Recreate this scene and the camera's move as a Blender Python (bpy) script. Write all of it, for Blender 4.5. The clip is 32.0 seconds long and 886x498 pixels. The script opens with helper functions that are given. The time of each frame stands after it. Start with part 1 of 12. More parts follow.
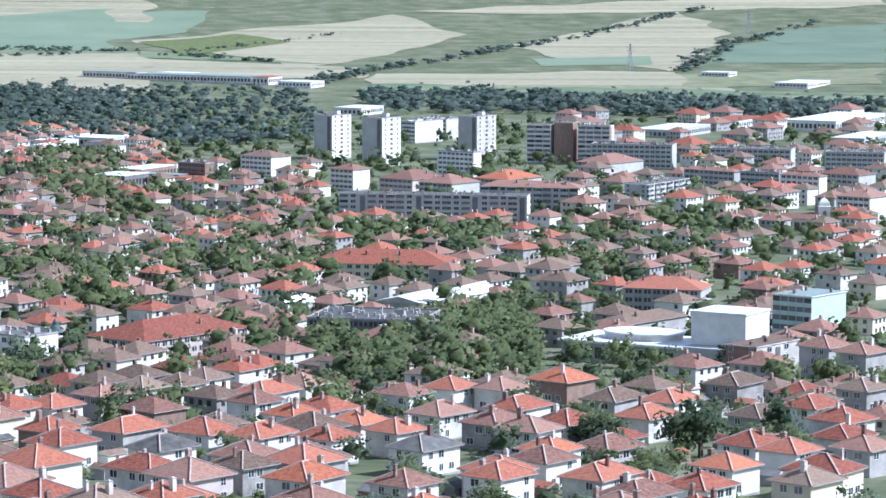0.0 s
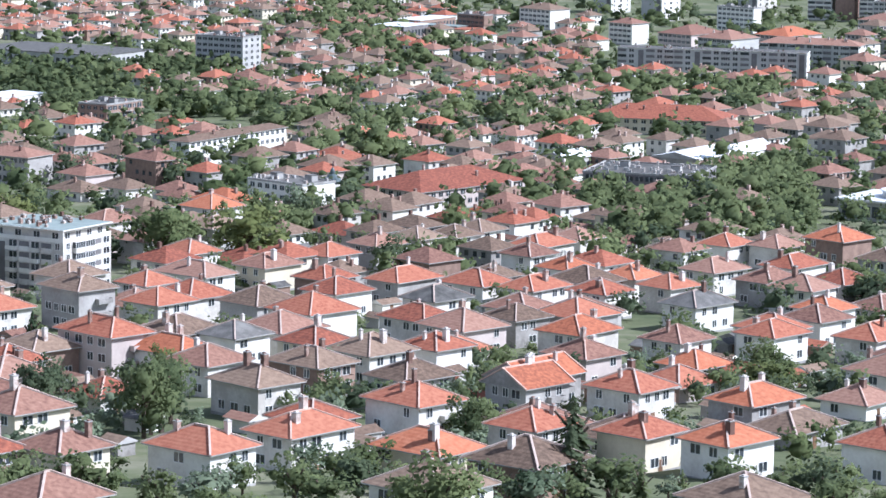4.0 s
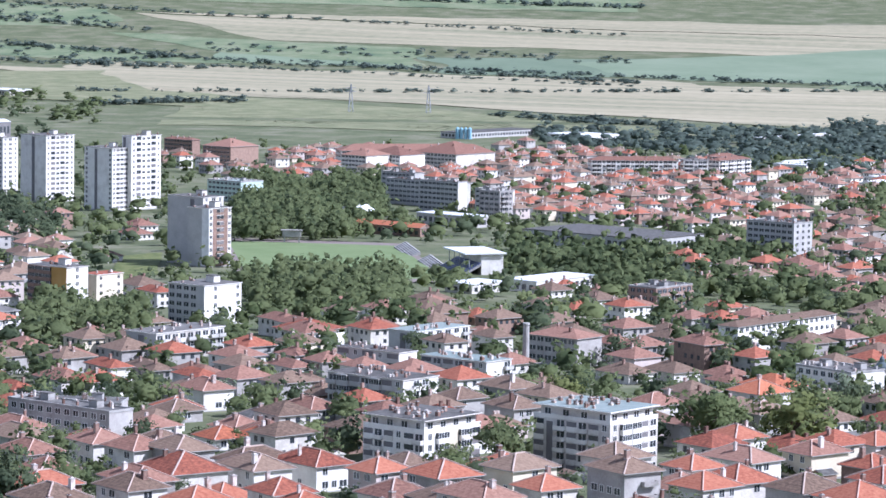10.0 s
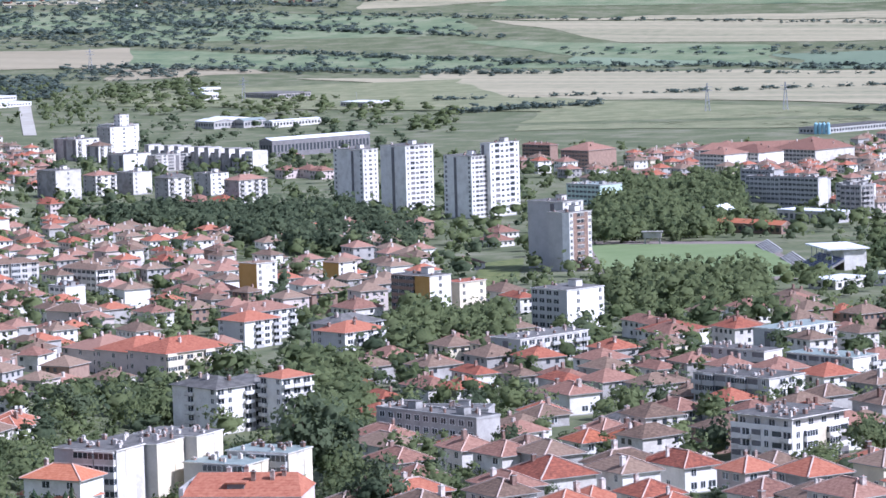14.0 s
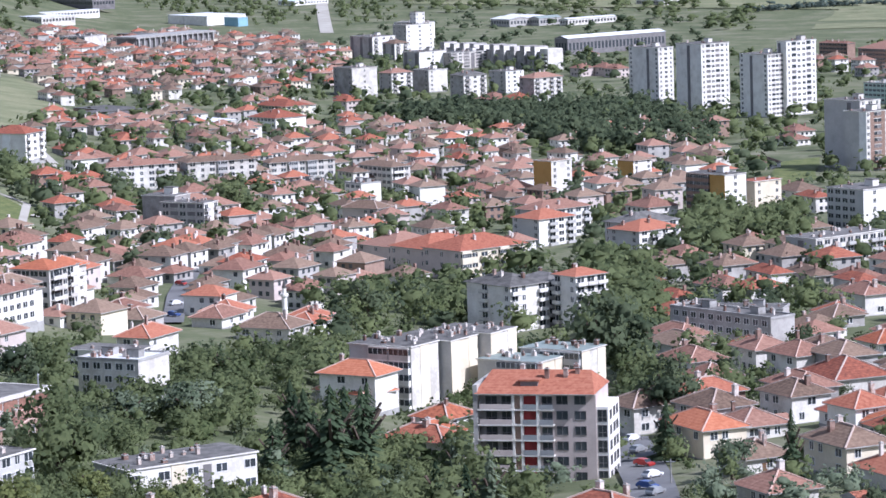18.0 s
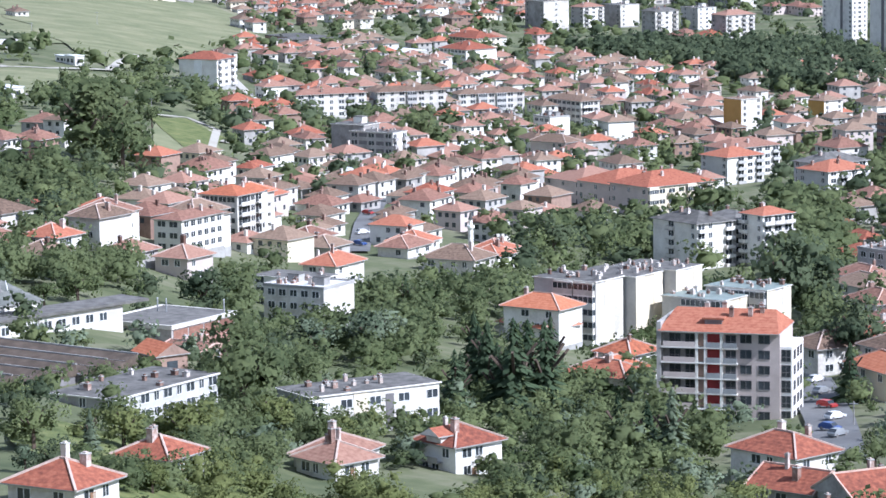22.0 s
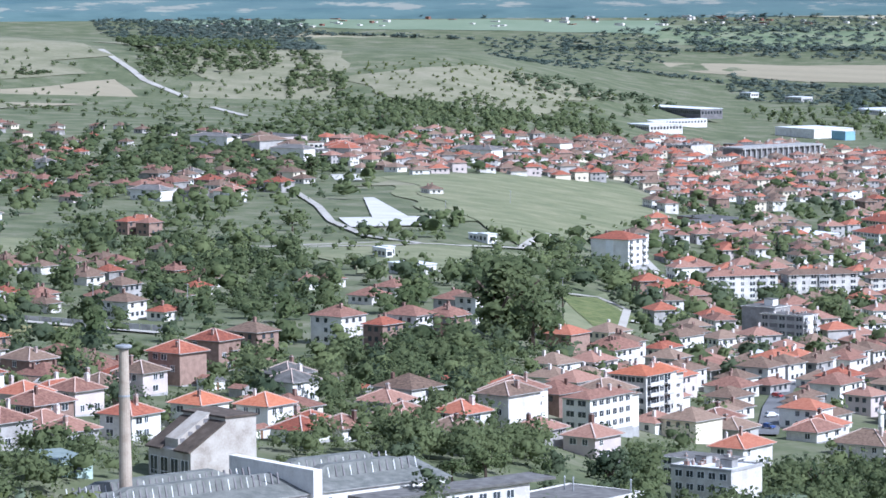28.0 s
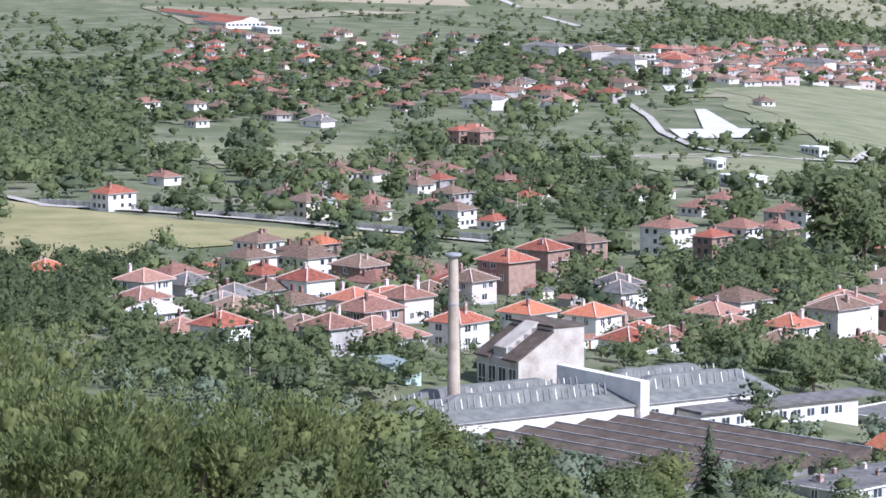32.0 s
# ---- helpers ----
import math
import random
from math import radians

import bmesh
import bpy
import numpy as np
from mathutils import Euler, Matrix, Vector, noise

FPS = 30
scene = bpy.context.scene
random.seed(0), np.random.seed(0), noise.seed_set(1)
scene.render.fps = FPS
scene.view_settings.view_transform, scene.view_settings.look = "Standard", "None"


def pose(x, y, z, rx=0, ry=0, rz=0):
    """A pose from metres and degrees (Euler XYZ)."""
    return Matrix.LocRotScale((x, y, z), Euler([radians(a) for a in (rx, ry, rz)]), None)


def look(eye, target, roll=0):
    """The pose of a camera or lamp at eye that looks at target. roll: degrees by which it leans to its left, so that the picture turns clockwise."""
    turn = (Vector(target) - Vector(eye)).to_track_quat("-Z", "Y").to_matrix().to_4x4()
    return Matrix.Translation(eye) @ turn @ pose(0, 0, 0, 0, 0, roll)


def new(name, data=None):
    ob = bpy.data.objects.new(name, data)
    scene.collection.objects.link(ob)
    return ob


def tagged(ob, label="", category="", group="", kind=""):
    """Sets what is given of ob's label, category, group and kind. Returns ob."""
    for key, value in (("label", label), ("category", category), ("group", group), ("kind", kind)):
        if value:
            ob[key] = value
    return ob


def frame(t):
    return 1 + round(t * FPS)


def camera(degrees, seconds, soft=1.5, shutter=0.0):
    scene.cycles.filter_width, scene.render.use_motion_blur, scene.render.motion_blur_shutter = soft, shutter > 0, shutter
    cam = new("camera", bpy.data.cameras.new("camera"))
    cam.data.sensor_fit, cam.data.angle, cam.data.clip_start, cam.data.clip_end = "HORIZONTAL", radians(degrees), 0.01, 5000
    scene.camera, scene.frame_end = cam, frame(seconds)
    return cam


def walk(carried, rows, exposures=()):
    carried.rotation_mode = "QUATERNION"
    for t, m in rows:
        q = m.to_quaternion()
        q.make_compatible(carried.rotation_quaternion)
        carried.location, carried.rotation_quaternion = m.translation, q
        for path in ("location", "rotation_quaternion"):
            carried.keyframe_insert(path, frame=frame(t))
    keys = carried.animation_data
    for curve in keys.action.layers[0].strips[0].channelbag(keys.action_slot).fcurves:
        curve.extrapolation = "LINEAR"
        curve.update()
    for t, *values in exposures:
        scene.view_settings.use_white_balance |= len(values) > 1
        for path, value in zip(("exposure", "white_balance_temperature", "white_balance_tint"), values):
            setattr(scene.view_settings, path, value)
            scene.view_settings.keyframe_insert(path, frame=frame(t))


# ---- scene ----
# ---- camera: it stands at the lookout and turns ----
cam = camera(14.889, 32.0, 1.6)


def aim(az, el, lean):
    """Compass heading, height over the horizon and lean, in degrees."""
    return pose(0, 0, 150, 90 + el, 0, -az) @ pose(0, 0, 0, 0, 0, lean)


walk(cam, [
    (0, aim(-0.035, -5.793, 0.176)),
    (0.5, aim(-0.643, -5.915, -0.122)),
    (1, aim(-1.352, -6.164, -0.150)),
    (1.5, aim(-1.948, -6.442, -0.172)),
    (2, aim(-2.379, -6.822, 0.151)),
    (2.5, aim(-2.841, -7.307, -0.220)),
    (4.5, aim(-5.759, -8.383, 0.902)),
    (5, aim(-7.494, -7.850, 0.069)),
    (5.5, aim(-8.167, -7.637, -0.180)),
    (6, aim(-9.287, -7.710, 0.146)),
    (6.5, aim(-10.018, -7.365, 0.670)),
    (7, aim(-10.637, -7.078, 1.038)),
    (7.5, aim(-11.047, -6.921, 1.201)),
    (8, aim(-11.575, -6.427, 1.309)),
    (8.5, aim(-11.977, -6.176, 1.322)),
    (9, aim(-12.886, -6.133, 1.146)),
    (9.5, aim(-13.641, -5.883, 0.940)),
    (10, aim(-14.063, -5.308, 0.849)),
    (10.5, aim(-14.344, -4.773, 0.685)),
    (11, aim(-14.841, -4.312, 0.311)),
    (11.5, aim(-15.455, -4.074, 0.110)),
    (12, aim(-17.166, -4.999, -0.462)),
    (12.5, aim(-17.862, -4.851, -0.567)),
    (13, aim(-18.333, -4.671, -1.297)),
    (13.5, aim(-19.120, -4.806, -1.503)),
    (14, aim(-20.184, -5.227, -1.597)),
    (14.5, aim(-20.775, -5.739, -1.240)),
    (15, aim(-21.427, -6.186, -1.038)),
    (15.5, aim(-22.141, -6.376, -0.939)),
    (17.5, aim(-25.027, -5.725, -2.003)),
    (18, aim(-25.232, -6.802, -1.789)),
    (18.5, aim(-24.747, -8.069, -1.423)),
    (19, aim(-24.468, -9.200, -0.923)),
    (19.5, aim(-24.346, -10.620, -0.771)),
    (20, aim(-23.852, -10.500, -0.798)),
    (20.5, aim(-24.871, -9.553, -1.033)),
    (21, aim(-26.997, -9.252, -0.947)),
    (21.5, aim(-27.995, -8.745, -0.886)),
    (22, aim(-28.432, -7.857, -0.766)),
    (22.5, aim(-28.784, -7.001, -0.863)),
    (23, aim(-28.915, -5.927, -0.979)),
    (23.5, aim(-29.019, -5.052, -1.544)),
    (24, aim(-29.172, -4.070, -1.918)),
    (24.5, aim(-29.674, -3.249, -1.874)),
    (25, aim(-30.502, -2.924, -1.642)),
    (25.5, aim(-31.540, -3.117, -1.827)),
    (26, aim(-32.833, -3.457, -1.869)),
    (26.5, aim(-33.585, -3.795, -1.651)),
    (28.5, aim(-35.714, -4.798, -0.352)),
    (29, aim(-36.470, -3.991, -0.668)),
    (29.5, aim(-38.100, -3.760, -0.806)),
    (30, aim(-38.823, -3.573, -0.753)),
    (30.5, aim(-39.238, -4.442, -0.452)),
    (31, aim(-39.714, -5.524, -0.254)),
    (31.5, aim(-40.091, -6.043, -0.081)),
    (32, aim(-40.956, -6.216, -0.185)),
], [(0, 0.66, 5060, 13), (6, 0.72, 5410, 15), (8, 0.73, 5330, 16), (10, 0.62, 5230, 21), (11, 0.60, 5150, 24), (13, 0.56, 5140, 24), (15.5, 0.50, 5320, 22), (18.0, 0.41, 5370, 21), (20, 0.78, 5460, 19), (21.5, 0.70, 5340, 16), (23, 0.58, 5260, 15), (24, 0.58, 5160, 15), (25, 0.46, 5060, 14), (29, 0.52, 5160, 17), (32, 0.62, 5360, 21)])

# ---- daylight ----
world = bpy.data.worlds.new("world")
scene.world = world
world.use_nodes = True
_n = world.node_tree.nodes
_sky = _n.new("ShaderNodeTexSky")
_sky.sky_type = "NISHITA"
_sky.sun_disc = False
SUN_EL, SUN_AZ = 43.0, 90.0
_sky.sun_elevation, _sky.sun_rotation = radians(SUN_EL), radians(SUN_AZ)
_sky.air_density, _sky.dust_density = 1.15, 0.7
_n["Background"].inputs[1].default_value = 0.105
_haze = _n.new("ShaderNodeHueSaturation")
_haze.inputs["Saturation"].default_value = 0.55
world.node_tree.links.new(_sky.outputs[0], _haze.inputs["Color"])
world.node_tree.links.new(_haze.outputs[0], _n["Background"].inputs[0])
sun = new("sun", bpy.data.lights.new("sun", "SUN"))
sun.data.energy, sun.data.angle, sun.data.color = 5.0, radians(0.6), (1.0, 0.95, 0.87)
_sd = Vector((math.sin(radians(SUN_AZ)) * math.cos(radians(SUN_EL)), math.cos(radians(SUN_AZ)) * math.cos(radians(SUN_EL)), math.sin(radians(SUN_EL))))
sun.matrix_world = look(_sd * 300, (0, 0, 0))


# ---- materials ----
def surface(name, colors, scale=0.5, rough=0.85, bump=0.0, bump_scale=3.0, detail=6.0, random_mix=0.0, metal=0.0, spec=0.3, wave=0.0, wave_step=0.35, strips=0.0):
    """A surface mottled between its colours at two scales; random_mix varies it from object to object; wave: ridges along local z rise (tiles)."""
    m = bpy.data.materials.new(name)
    m.use_nodes = True
    t = m.node_tree
    n, k = t.nodes, t.links
    b = n["Principled BSDF"]
    b.inputs["Roughness"].default_value = rough
    b.inputs["Metallic"].default_value = metal
    b.inputs["Specular IOR Level"].default_value = spec
    geo = n.new("ShaderNodeNewGeometry")
    big = n.new("ShaderNodeTexNoise")
    big.inputs["Scale"].default_value, big.inputs["Detail"].default_value = scale, detail
    fine = n.new("ShaderNodeTexNoise")
    fine.inputs["Scale"].default_value, fine.inputs["Detail"].default_value = scale * 7.3, 4
    if strips:
        mp = n.new("ShaderNodeMapping")
        mp.inputs["Rotation"].default_value = (0, 0, 0.35)
        mp.inputs["Scale"].default_value = (0.12, strips, 1)
        k.new(geo.outputs["Position"], mp.inputs["Vector"])
        k.new(mp.outputs[0], big.inputs["Vector"])
    else:
        k.new(geo.outputs["Position"], big.inputs["Vector"])
    k.new(geo.outputs["Position"], fine.inputs["Vector"])
    mix = n.new("ShaderNodeMath")
    mix.operation = "MULTIPLY_ADD"
    k.new(fine.outputs["Fac"], mix.inputs[0])
    mix.inputs[1].default_value = 0.45
    k.new(big.outputs["Fac"], mix.inputs[2])
    fac = mix.outputs[0]
    if random_mix:
        info = n.new("ShaderNodeObjectInfo")
        add = n.new("ShaderNodeMath")
        add.operation = "MULTIPLY_ADD"
        k.new(info.outputs["Random"], add.inputs[0])
        add.inputs[1].default_value = random_mix
        k.new(fac, add.inputs[2])
        sub = n.new("ShaderNodeMath")
        sub.operation = "SUBTRACT"
        k.new(add.outputs[0], sub.inputs[0])
        sub.inputs[1].default_value = random_mix / 2
        fac = sub.outputs[0]
    ramp = n.new("ShaderNodeValToRGB")
    e = ramp.color_ramp.elements
    span = np.linspace(0.42, 1.0, len(colors))
    e[0].position, e[0].color = float(span[0]), (*colors[0], 1)
    e[1].position, e[1].color = float(span[-1]), (*colors[-1], 1)
    for s, c in list(zip(span, colors))[1:-1]:
        q = e.new(float(s))
        q.color = (*c, 1)
    k.new(fac, ramp.inputs[0])
    k.new(ramp.outputs[0], b.inputs["Base Color"])
    if bump or wave:
        bp = n.new("ShaderNodeBump")
        bp.inputs["Distance"].default_value = 0.15
        bp.inputs["Strength"].default_value = max(bump, wave)
        if wave:
            co = n.new("ShaderNodeTexCoord")
            wv = n.new("ShaderNodeTexWave")
            wv.bands_direction = "Z"
            wv.inputs["Scale"].default_value = 1.0 / wave_step / 3.2
            wv.inputs["Distortion"].default_value = 1.2
            k.new(co.outputs["Object"], wv.inputs["Vector"])
            k.new(wv.outputs["Fac"], bp.inputs["Height"])
        else:
            bn = n.new("ShaderNodeTexNoise")
            bn.inputs["Scale"].default_value = bump_scale
            k.new(geo.outputs["Position"], bn.inputs["Vector"])
            k.new(bn.outputs["Fac"], bp.inputs["Height"])
        k.new(bp.outputs[0], b.inputs["Normal"])
    return m


def leaves(name, dark, light, through_light=0.25):
    """Foliage: diffuse leaves that let a little light through, varied from tuft to tuft and from tree to tree."""
    m = bpy.data.materials.new(name)
    m.use_nodes = True
    t = m.node_tree
    n, k = t.nodes, t.links
    n.remove(n["Principled BSDF"])
    geo = n.new("ShaderNodeNewGeometry")
    info = n.new("ShaderNodeObjectInfo")
    ns = n.new("ShaderNodeTexNoise")
    ns.inputs["Scale"].default_value = 0.11
    k.new(geo.outputs["Position"], ns.inputs["Vector"])
    wide = n.new("ShaderNodeMath")
    wide.operation = "MULTIPLY_ADD"
    k.new(ns.outputs["Fac"], wide.inputs[0])
    wide.inputs[1].default_value, wide.inputs[2].default_value = 2.2, -0.68
    a = n.new("ShaderNodeMath")
    a.operation = "MULTIPLY_ADD"
    k.new(geo.outputs["Random Per Island"], a.inputs[0])
    a.inputs[1].default_value = 0.32
    k.new(wide.outputs[0], a.inputs[2])
    c = n.new("ShaderNodeMath")
    c.operation = "MULTIPLY_ADD"
    k.new(info.outputs["Random"], c.inputs[0])
    c.inputs[1].default_value = 0.5
    k.new(a.outputs[0], c.inputs[2])
    ramp = n.new("ShaderNodeValToRGB")
    e = ramp.color_ramp.elements
    e[0].position, e[0].color = 0.3, (*dark, 1)
    e[1].position, e[1].color = 1.0, (*light, 1)
    k.new(c.outputs[0], ramp.inputs[0])
    clump = n.new("ShaderNodeTexNoise")
    clump.inputs["Scale"].default_value, clump.inputs["Detail"].default_value = 1.3, 4
    k.new(geo.outputs["Position"], clump.inputs["Vector"])
    mottle = n.new("ShaderNodeMath")
    mottle.operation = "MULTIPLY_ADD"
    k.new(clump.outputs["Fac"], mottle.inputs[0])
    mottle.inputs[1].default_value = 0.9
    k.new(c.outputs[0], mottle.inputs[2])
    shift = n.new("ShaderNodeMath")
    shift.operation = "SUBTRACT"
    k.new(mottle.outputs[0], shift.inputs[0])
    shift.inputs[1].default_value = 0.45
    k.new(shift.outputs[0], ramp.inputs[0])
    bump = n.new("ShaderNodeBump")
    bump.inputs["Distance"].default_value, bump.inputs["Strength"].default_value = 0.5, 0.35
    k.new(clump.outputs["Fac"], bump.inputs["Height"])
    d, tr, mx = n.new("ShaderNodeBsdfDiffuse"), n.new("ShaderNodeBsdfTranslucent"), n.new("ShaderNodeMixShader")
    k.new(ramp.outputs[0], d.inputs[0])
    k.new(ramp.outputs[0], tr.inputs[0])
    k.new(bump.outputs[0], d.inputs["Normal"])
    mx.inputs[0].default_value = through_light
    k.new(d.outputs[0], mx.inputs[1])
    k.new(tr.outputs[0], mx.inputs[2])
    k.new(mx.outputs[0], n["Material Output"].inputs[0])
    return m


ROOF = {
    "red": surface("roof_red_tiles", ((0.140, 0.045, 0.030), (0.280, 0.092, 0.054), (0.375, 0.152, 0.092)), 1.3, 0.85, random_mix=0.4, wave=0.16, detail=8),
    "orange": surface("roof_orange_tiles", ((0.215, 0.068, 0.036), (0.375, 0.125, 0.062), (0.450, 0.178, 0.098)), 1.3, 0.8, random_mix=0.35, wave=0.16, detail=8),
    "pink": surface("roof_faded_tiles", ((0.125, 0.062, 0.046), (0.232, 0.122, 0.088), (0.310, 0.180, 0.132)), 1.3, 0.9, random_mix=0.4, wave=0.16, detail=8),
    "brown": surface("roof_weathered_tiles", ((0.092, 0.061, 0.043), (0.172, 0.116, 0.083), (0.250, 0.176, 0.126)), 1.3, 0.9, random_mix=0.4, wave=0.16, detail=8),
    "maroon": surface("roof_maroon_sheet", ((0.13, 0.04, 0.045), (0.20, 0.07, 0.07)), 0.7, 0.6, random_mix=0.2, wave=0.4),
    "grey": surface("roof_grey_felt", ((0.058, 0.056, 0.052), (0.116, 0.111, 0.104), (0.190, 0.182, 0.170)), 0.5, 0.9, random_mix=0.3, detail=9),
    "green": surface("roof_green_sheet", ((0.17, 0.21, 0.195), (0.27, 0.31, 0.29)), 0.5, 0.6, random_mix=0.2, wave=0.3),
    "pale": surface("roof_pale_sheet", ((0.55, 0.56, 0.57), (0.75, 0.76, 0.77)), 0.3, 0.5, random_mix=0.2),
}
WALL = {
    "white": surface("wall_white_render", ((0.460, 0.428, 0.383), (0.660, 0.630, 0.576), (0.780, 0.754, 0.699)), 0.25, 0.9, random_mix=0.45),
    "grey": surface("wall_grey_render", ((0.22, 0.205, 0.19), (0.35, 0.33, 0.31), (0.45, 0.43, 0.405)), 0.25, 0.9, random_mix=0.35),
    "pinkish": surface("wall_pinkish_render", ((0.44, 0.37, 0.34), (0.58, 0.50, 0.46)), 0.25, 0.9, random_mix=0.3),
    "cream": surface("wall_cream_render", ((0.560, 0.492, 0.369), (0.730, 0.650, 0.510)), 0.25, 0.9, random_mix=0.3),
    "brick": surface("wall_brick", ((0.19, 0.125, 0.098), (0.33, 0.225, 0.175)), 0.8, 0.9, random_mix=0.3),
    "yellow": surface("wall_ochre_render", ((0.42, 0.235, 0.065), (0.52, 0.31, 0.10)), 0.25, 0.85),
    "panel": surface("wall_concrete_panel", ((0.36, 0.35, 0.332), (0.43, 0.42, 0.40), (0.50, 0.488, 0.465)), 0.2, 0.9, random_mix=0.2),
    # Dark walls, and also the dark sheets that stand for shaded openings.
    "dark": surface("dark_render_and_shade", ((0.13, 0.12, 0.12), (0.22, 0.21, 0.21)), 0.3, 0.9, random_mix=0.2),
    "blue": surface("wall_blue_panel", ((0.20, 0.36, 0.44), (0.28, 0.46, 0.54)), 0.3, 0.7),
    "greenish": surface("wall_green_render", ((0.40, 0.50, 0.44), (0.52, 0.62, 0.56)), 0.3, 0.9),
}
GLASS = surface("window_glass", ((0.03, 0.035, 0.04), (0.07, 0.08, 0.09)), 0.6, 0.12, random_mix=0.5, spec=0.6)
FRAME = surface("window_frame_paint", ((0.62, 0.61, 0.58), (0.82, 0.81, 0.79)), 0.5, 0.6, random_mix=0.4)
RIDGE = surface("ridge_mortar", ((0.38, 0.28, 0.23), (0.56, 0.46, 0.40)), 0.9, 0.9)
RIDGE_RED = surface("ridge_clay", ((0.44, 0.28, 0.22), (0.62, 0.46, 0.38)), 0.9, 0.9)
CHIMNEY = surface("chimney_brick", ((0.13, 0.075, 0.058), (0.30, 0.20, 0.16), (0.60, 0.55, 0.50)), 0.8, 0.9, random_mix=0.7)
DOORWOOD = surface("door_wood", ((0.12, 0.07, 0.04), (0.24, 0.14, 0.08)), 1.0, 0.6, random_mix=0.4)
CONCRETE = surface("concrete", ((0.21, 0.20, 0.188), (0.33, 0.32, 0.302), (0.43, 0.42, 0.40)), 0.3, 0.9, random_mix=0.2)
METAL = surface("painted_metal", ((0.28, 0.29, 0.30), (0.40, 0.41, 0.42)), 0.6, 0.5, metal=0.3)
BARK = surface("bark", ((0.05, 0.035, 0.025), (0.12, 0.09, 0.07)), 1.5, 0.95)
LEAF = {
    "broad": leaves("leaves_broad", (0.094, 0.123, 0.062), (0.192, 0.227, 0.110), 0.58),
    "light": leaves("leaves_light", (0.094, 0.124, 0.056), (0.205, 0.24, 0.112), 0.52),
    "dark": leaves("leaves_dark", (0.064, 0.088, 0.054), (0.140, 0.172, 0.100), 0.54),
    "olive": leaves("leaves_olive", (0.084, 0.108, 0.040), (0.205, 0.23, 0.092), 0.5),
    "pine": leaves("needles", (0.024, 0.042, 0.026), (0.07, 0.098, 0.055), 0.25),
    # Leaves of the far woods, with distance haze put into their colour.
    "hazed": leaves("leaves_hazed", (0.122, 0.162, 0.136), (0.176, 0.218, 0.186), 0.66),
    "silver": leaves("leaves_silver", (0.07, 0.10, 0.06), (0.20, 0.24, 0.16), 0.4),
}
GROUND = surface("soil_and_grass", ((0.055, 0.072, 0.032), (0.108, 0.122, 0.06), (0.20, 0.19, 0.13)), 0.035, 1.0, bump=0.6, bump_scale=0.4, detail=9)
FIELD = {
    # Straw, green and scrub colours of the plain are partly lifted for distance haze.
    "straw": surface("field_straw", ((0.141, 0.156, 0.088), (0.253, 0.236, 0.151), (0.323, 0.288, 0.191), (0.374, 0.331, 0.226)), 0.012, 1.0, detail=9, strips=2.5),
    "tan": surface("field_tan", ((0.235, 0.205, 0.135), (0.32, 0.28, 0.19)), 0.012, 1.0, detail=9, strips=2.5),
    "green": surface("field_green", ((0.137, 0.184, 0.111), (0.197, 0.237, 0.157)), 0.012, 1.0, detail=9),
    "teal": surface("field_blue_green", ((0.108, 0.148, 0.094), (0.154, 0.196, 0.128)), 0.012, 1.0, detail=9),
    "meadow": surface("meadow_grass", ((0.039, 0.056, 0.017), (0.107, 0.129, 0.041), (0.194, 0.194, 0.077)), 0.22, 1.0, detail=12, bump=0.8, bump_scale=0.8),
    "common": surface("common_grass", ((0.108, 0.128, 0.062), (0.172, 0.18, 0.096), (0.245, 0.235, 0.138)), 0.05, 1.0, detail=12),
    "dry": surface("dry_grass", ((0.129, 0.135, 0.076), (0.196, 0.190, 0.116), (0.263, 0.241, 0.165)), 0.03, 1.0, detail=9),
    "sere": surface("sere_meadow", ((0.150, 0.150, 0.062), (0.225, 0.208, 0.092), (0.300, 0.262, 0.135)), 0.06, 1.0, detail=12),
    "scrub": surface("scrub", ((0.064, 0.105, 0.057), (0.144, 0.180, 0.095), (0.240, 0.240, 0.152)), 0.02, 1.0, detail=9),
    "pitch": surface("pitch_grass", ((0.115, 0.165, 0.062), (0.175, 0.222, 0.10)), 0.05, 1.0),
    "bare": surface("bare_pale_earth", ((0.30, 0.278, 0.235), (0.44, 0.415, 0.365)), 0.05, 1.0),
    "slab": surface("pale_concrete_slab", ((0.42, 0.405, 0.365), (0.56, 0.54, 0.49)), 0.08, 0.95, detail=8),
    "asphalt": surface("asphalt", ((0.10, 0.10, 0.10), (0.18, 0.18, 0.18)), 0.1, 0.95),
    "track": surface("cinder_track", ((0.16, 0.13, 0.12), (0.24, 0.20, 0.18)), 0.1, 0.95),
}
# Woodland colour with the blue of distance haze mixed in.
HILLS = surface("hazed_wooded_mountain", ((0.118, 0.178, 0.192), (0.136, 0.197, 0.208), (0.158, 0.215, 0.221)), 0.012, 1.0, detail=10)
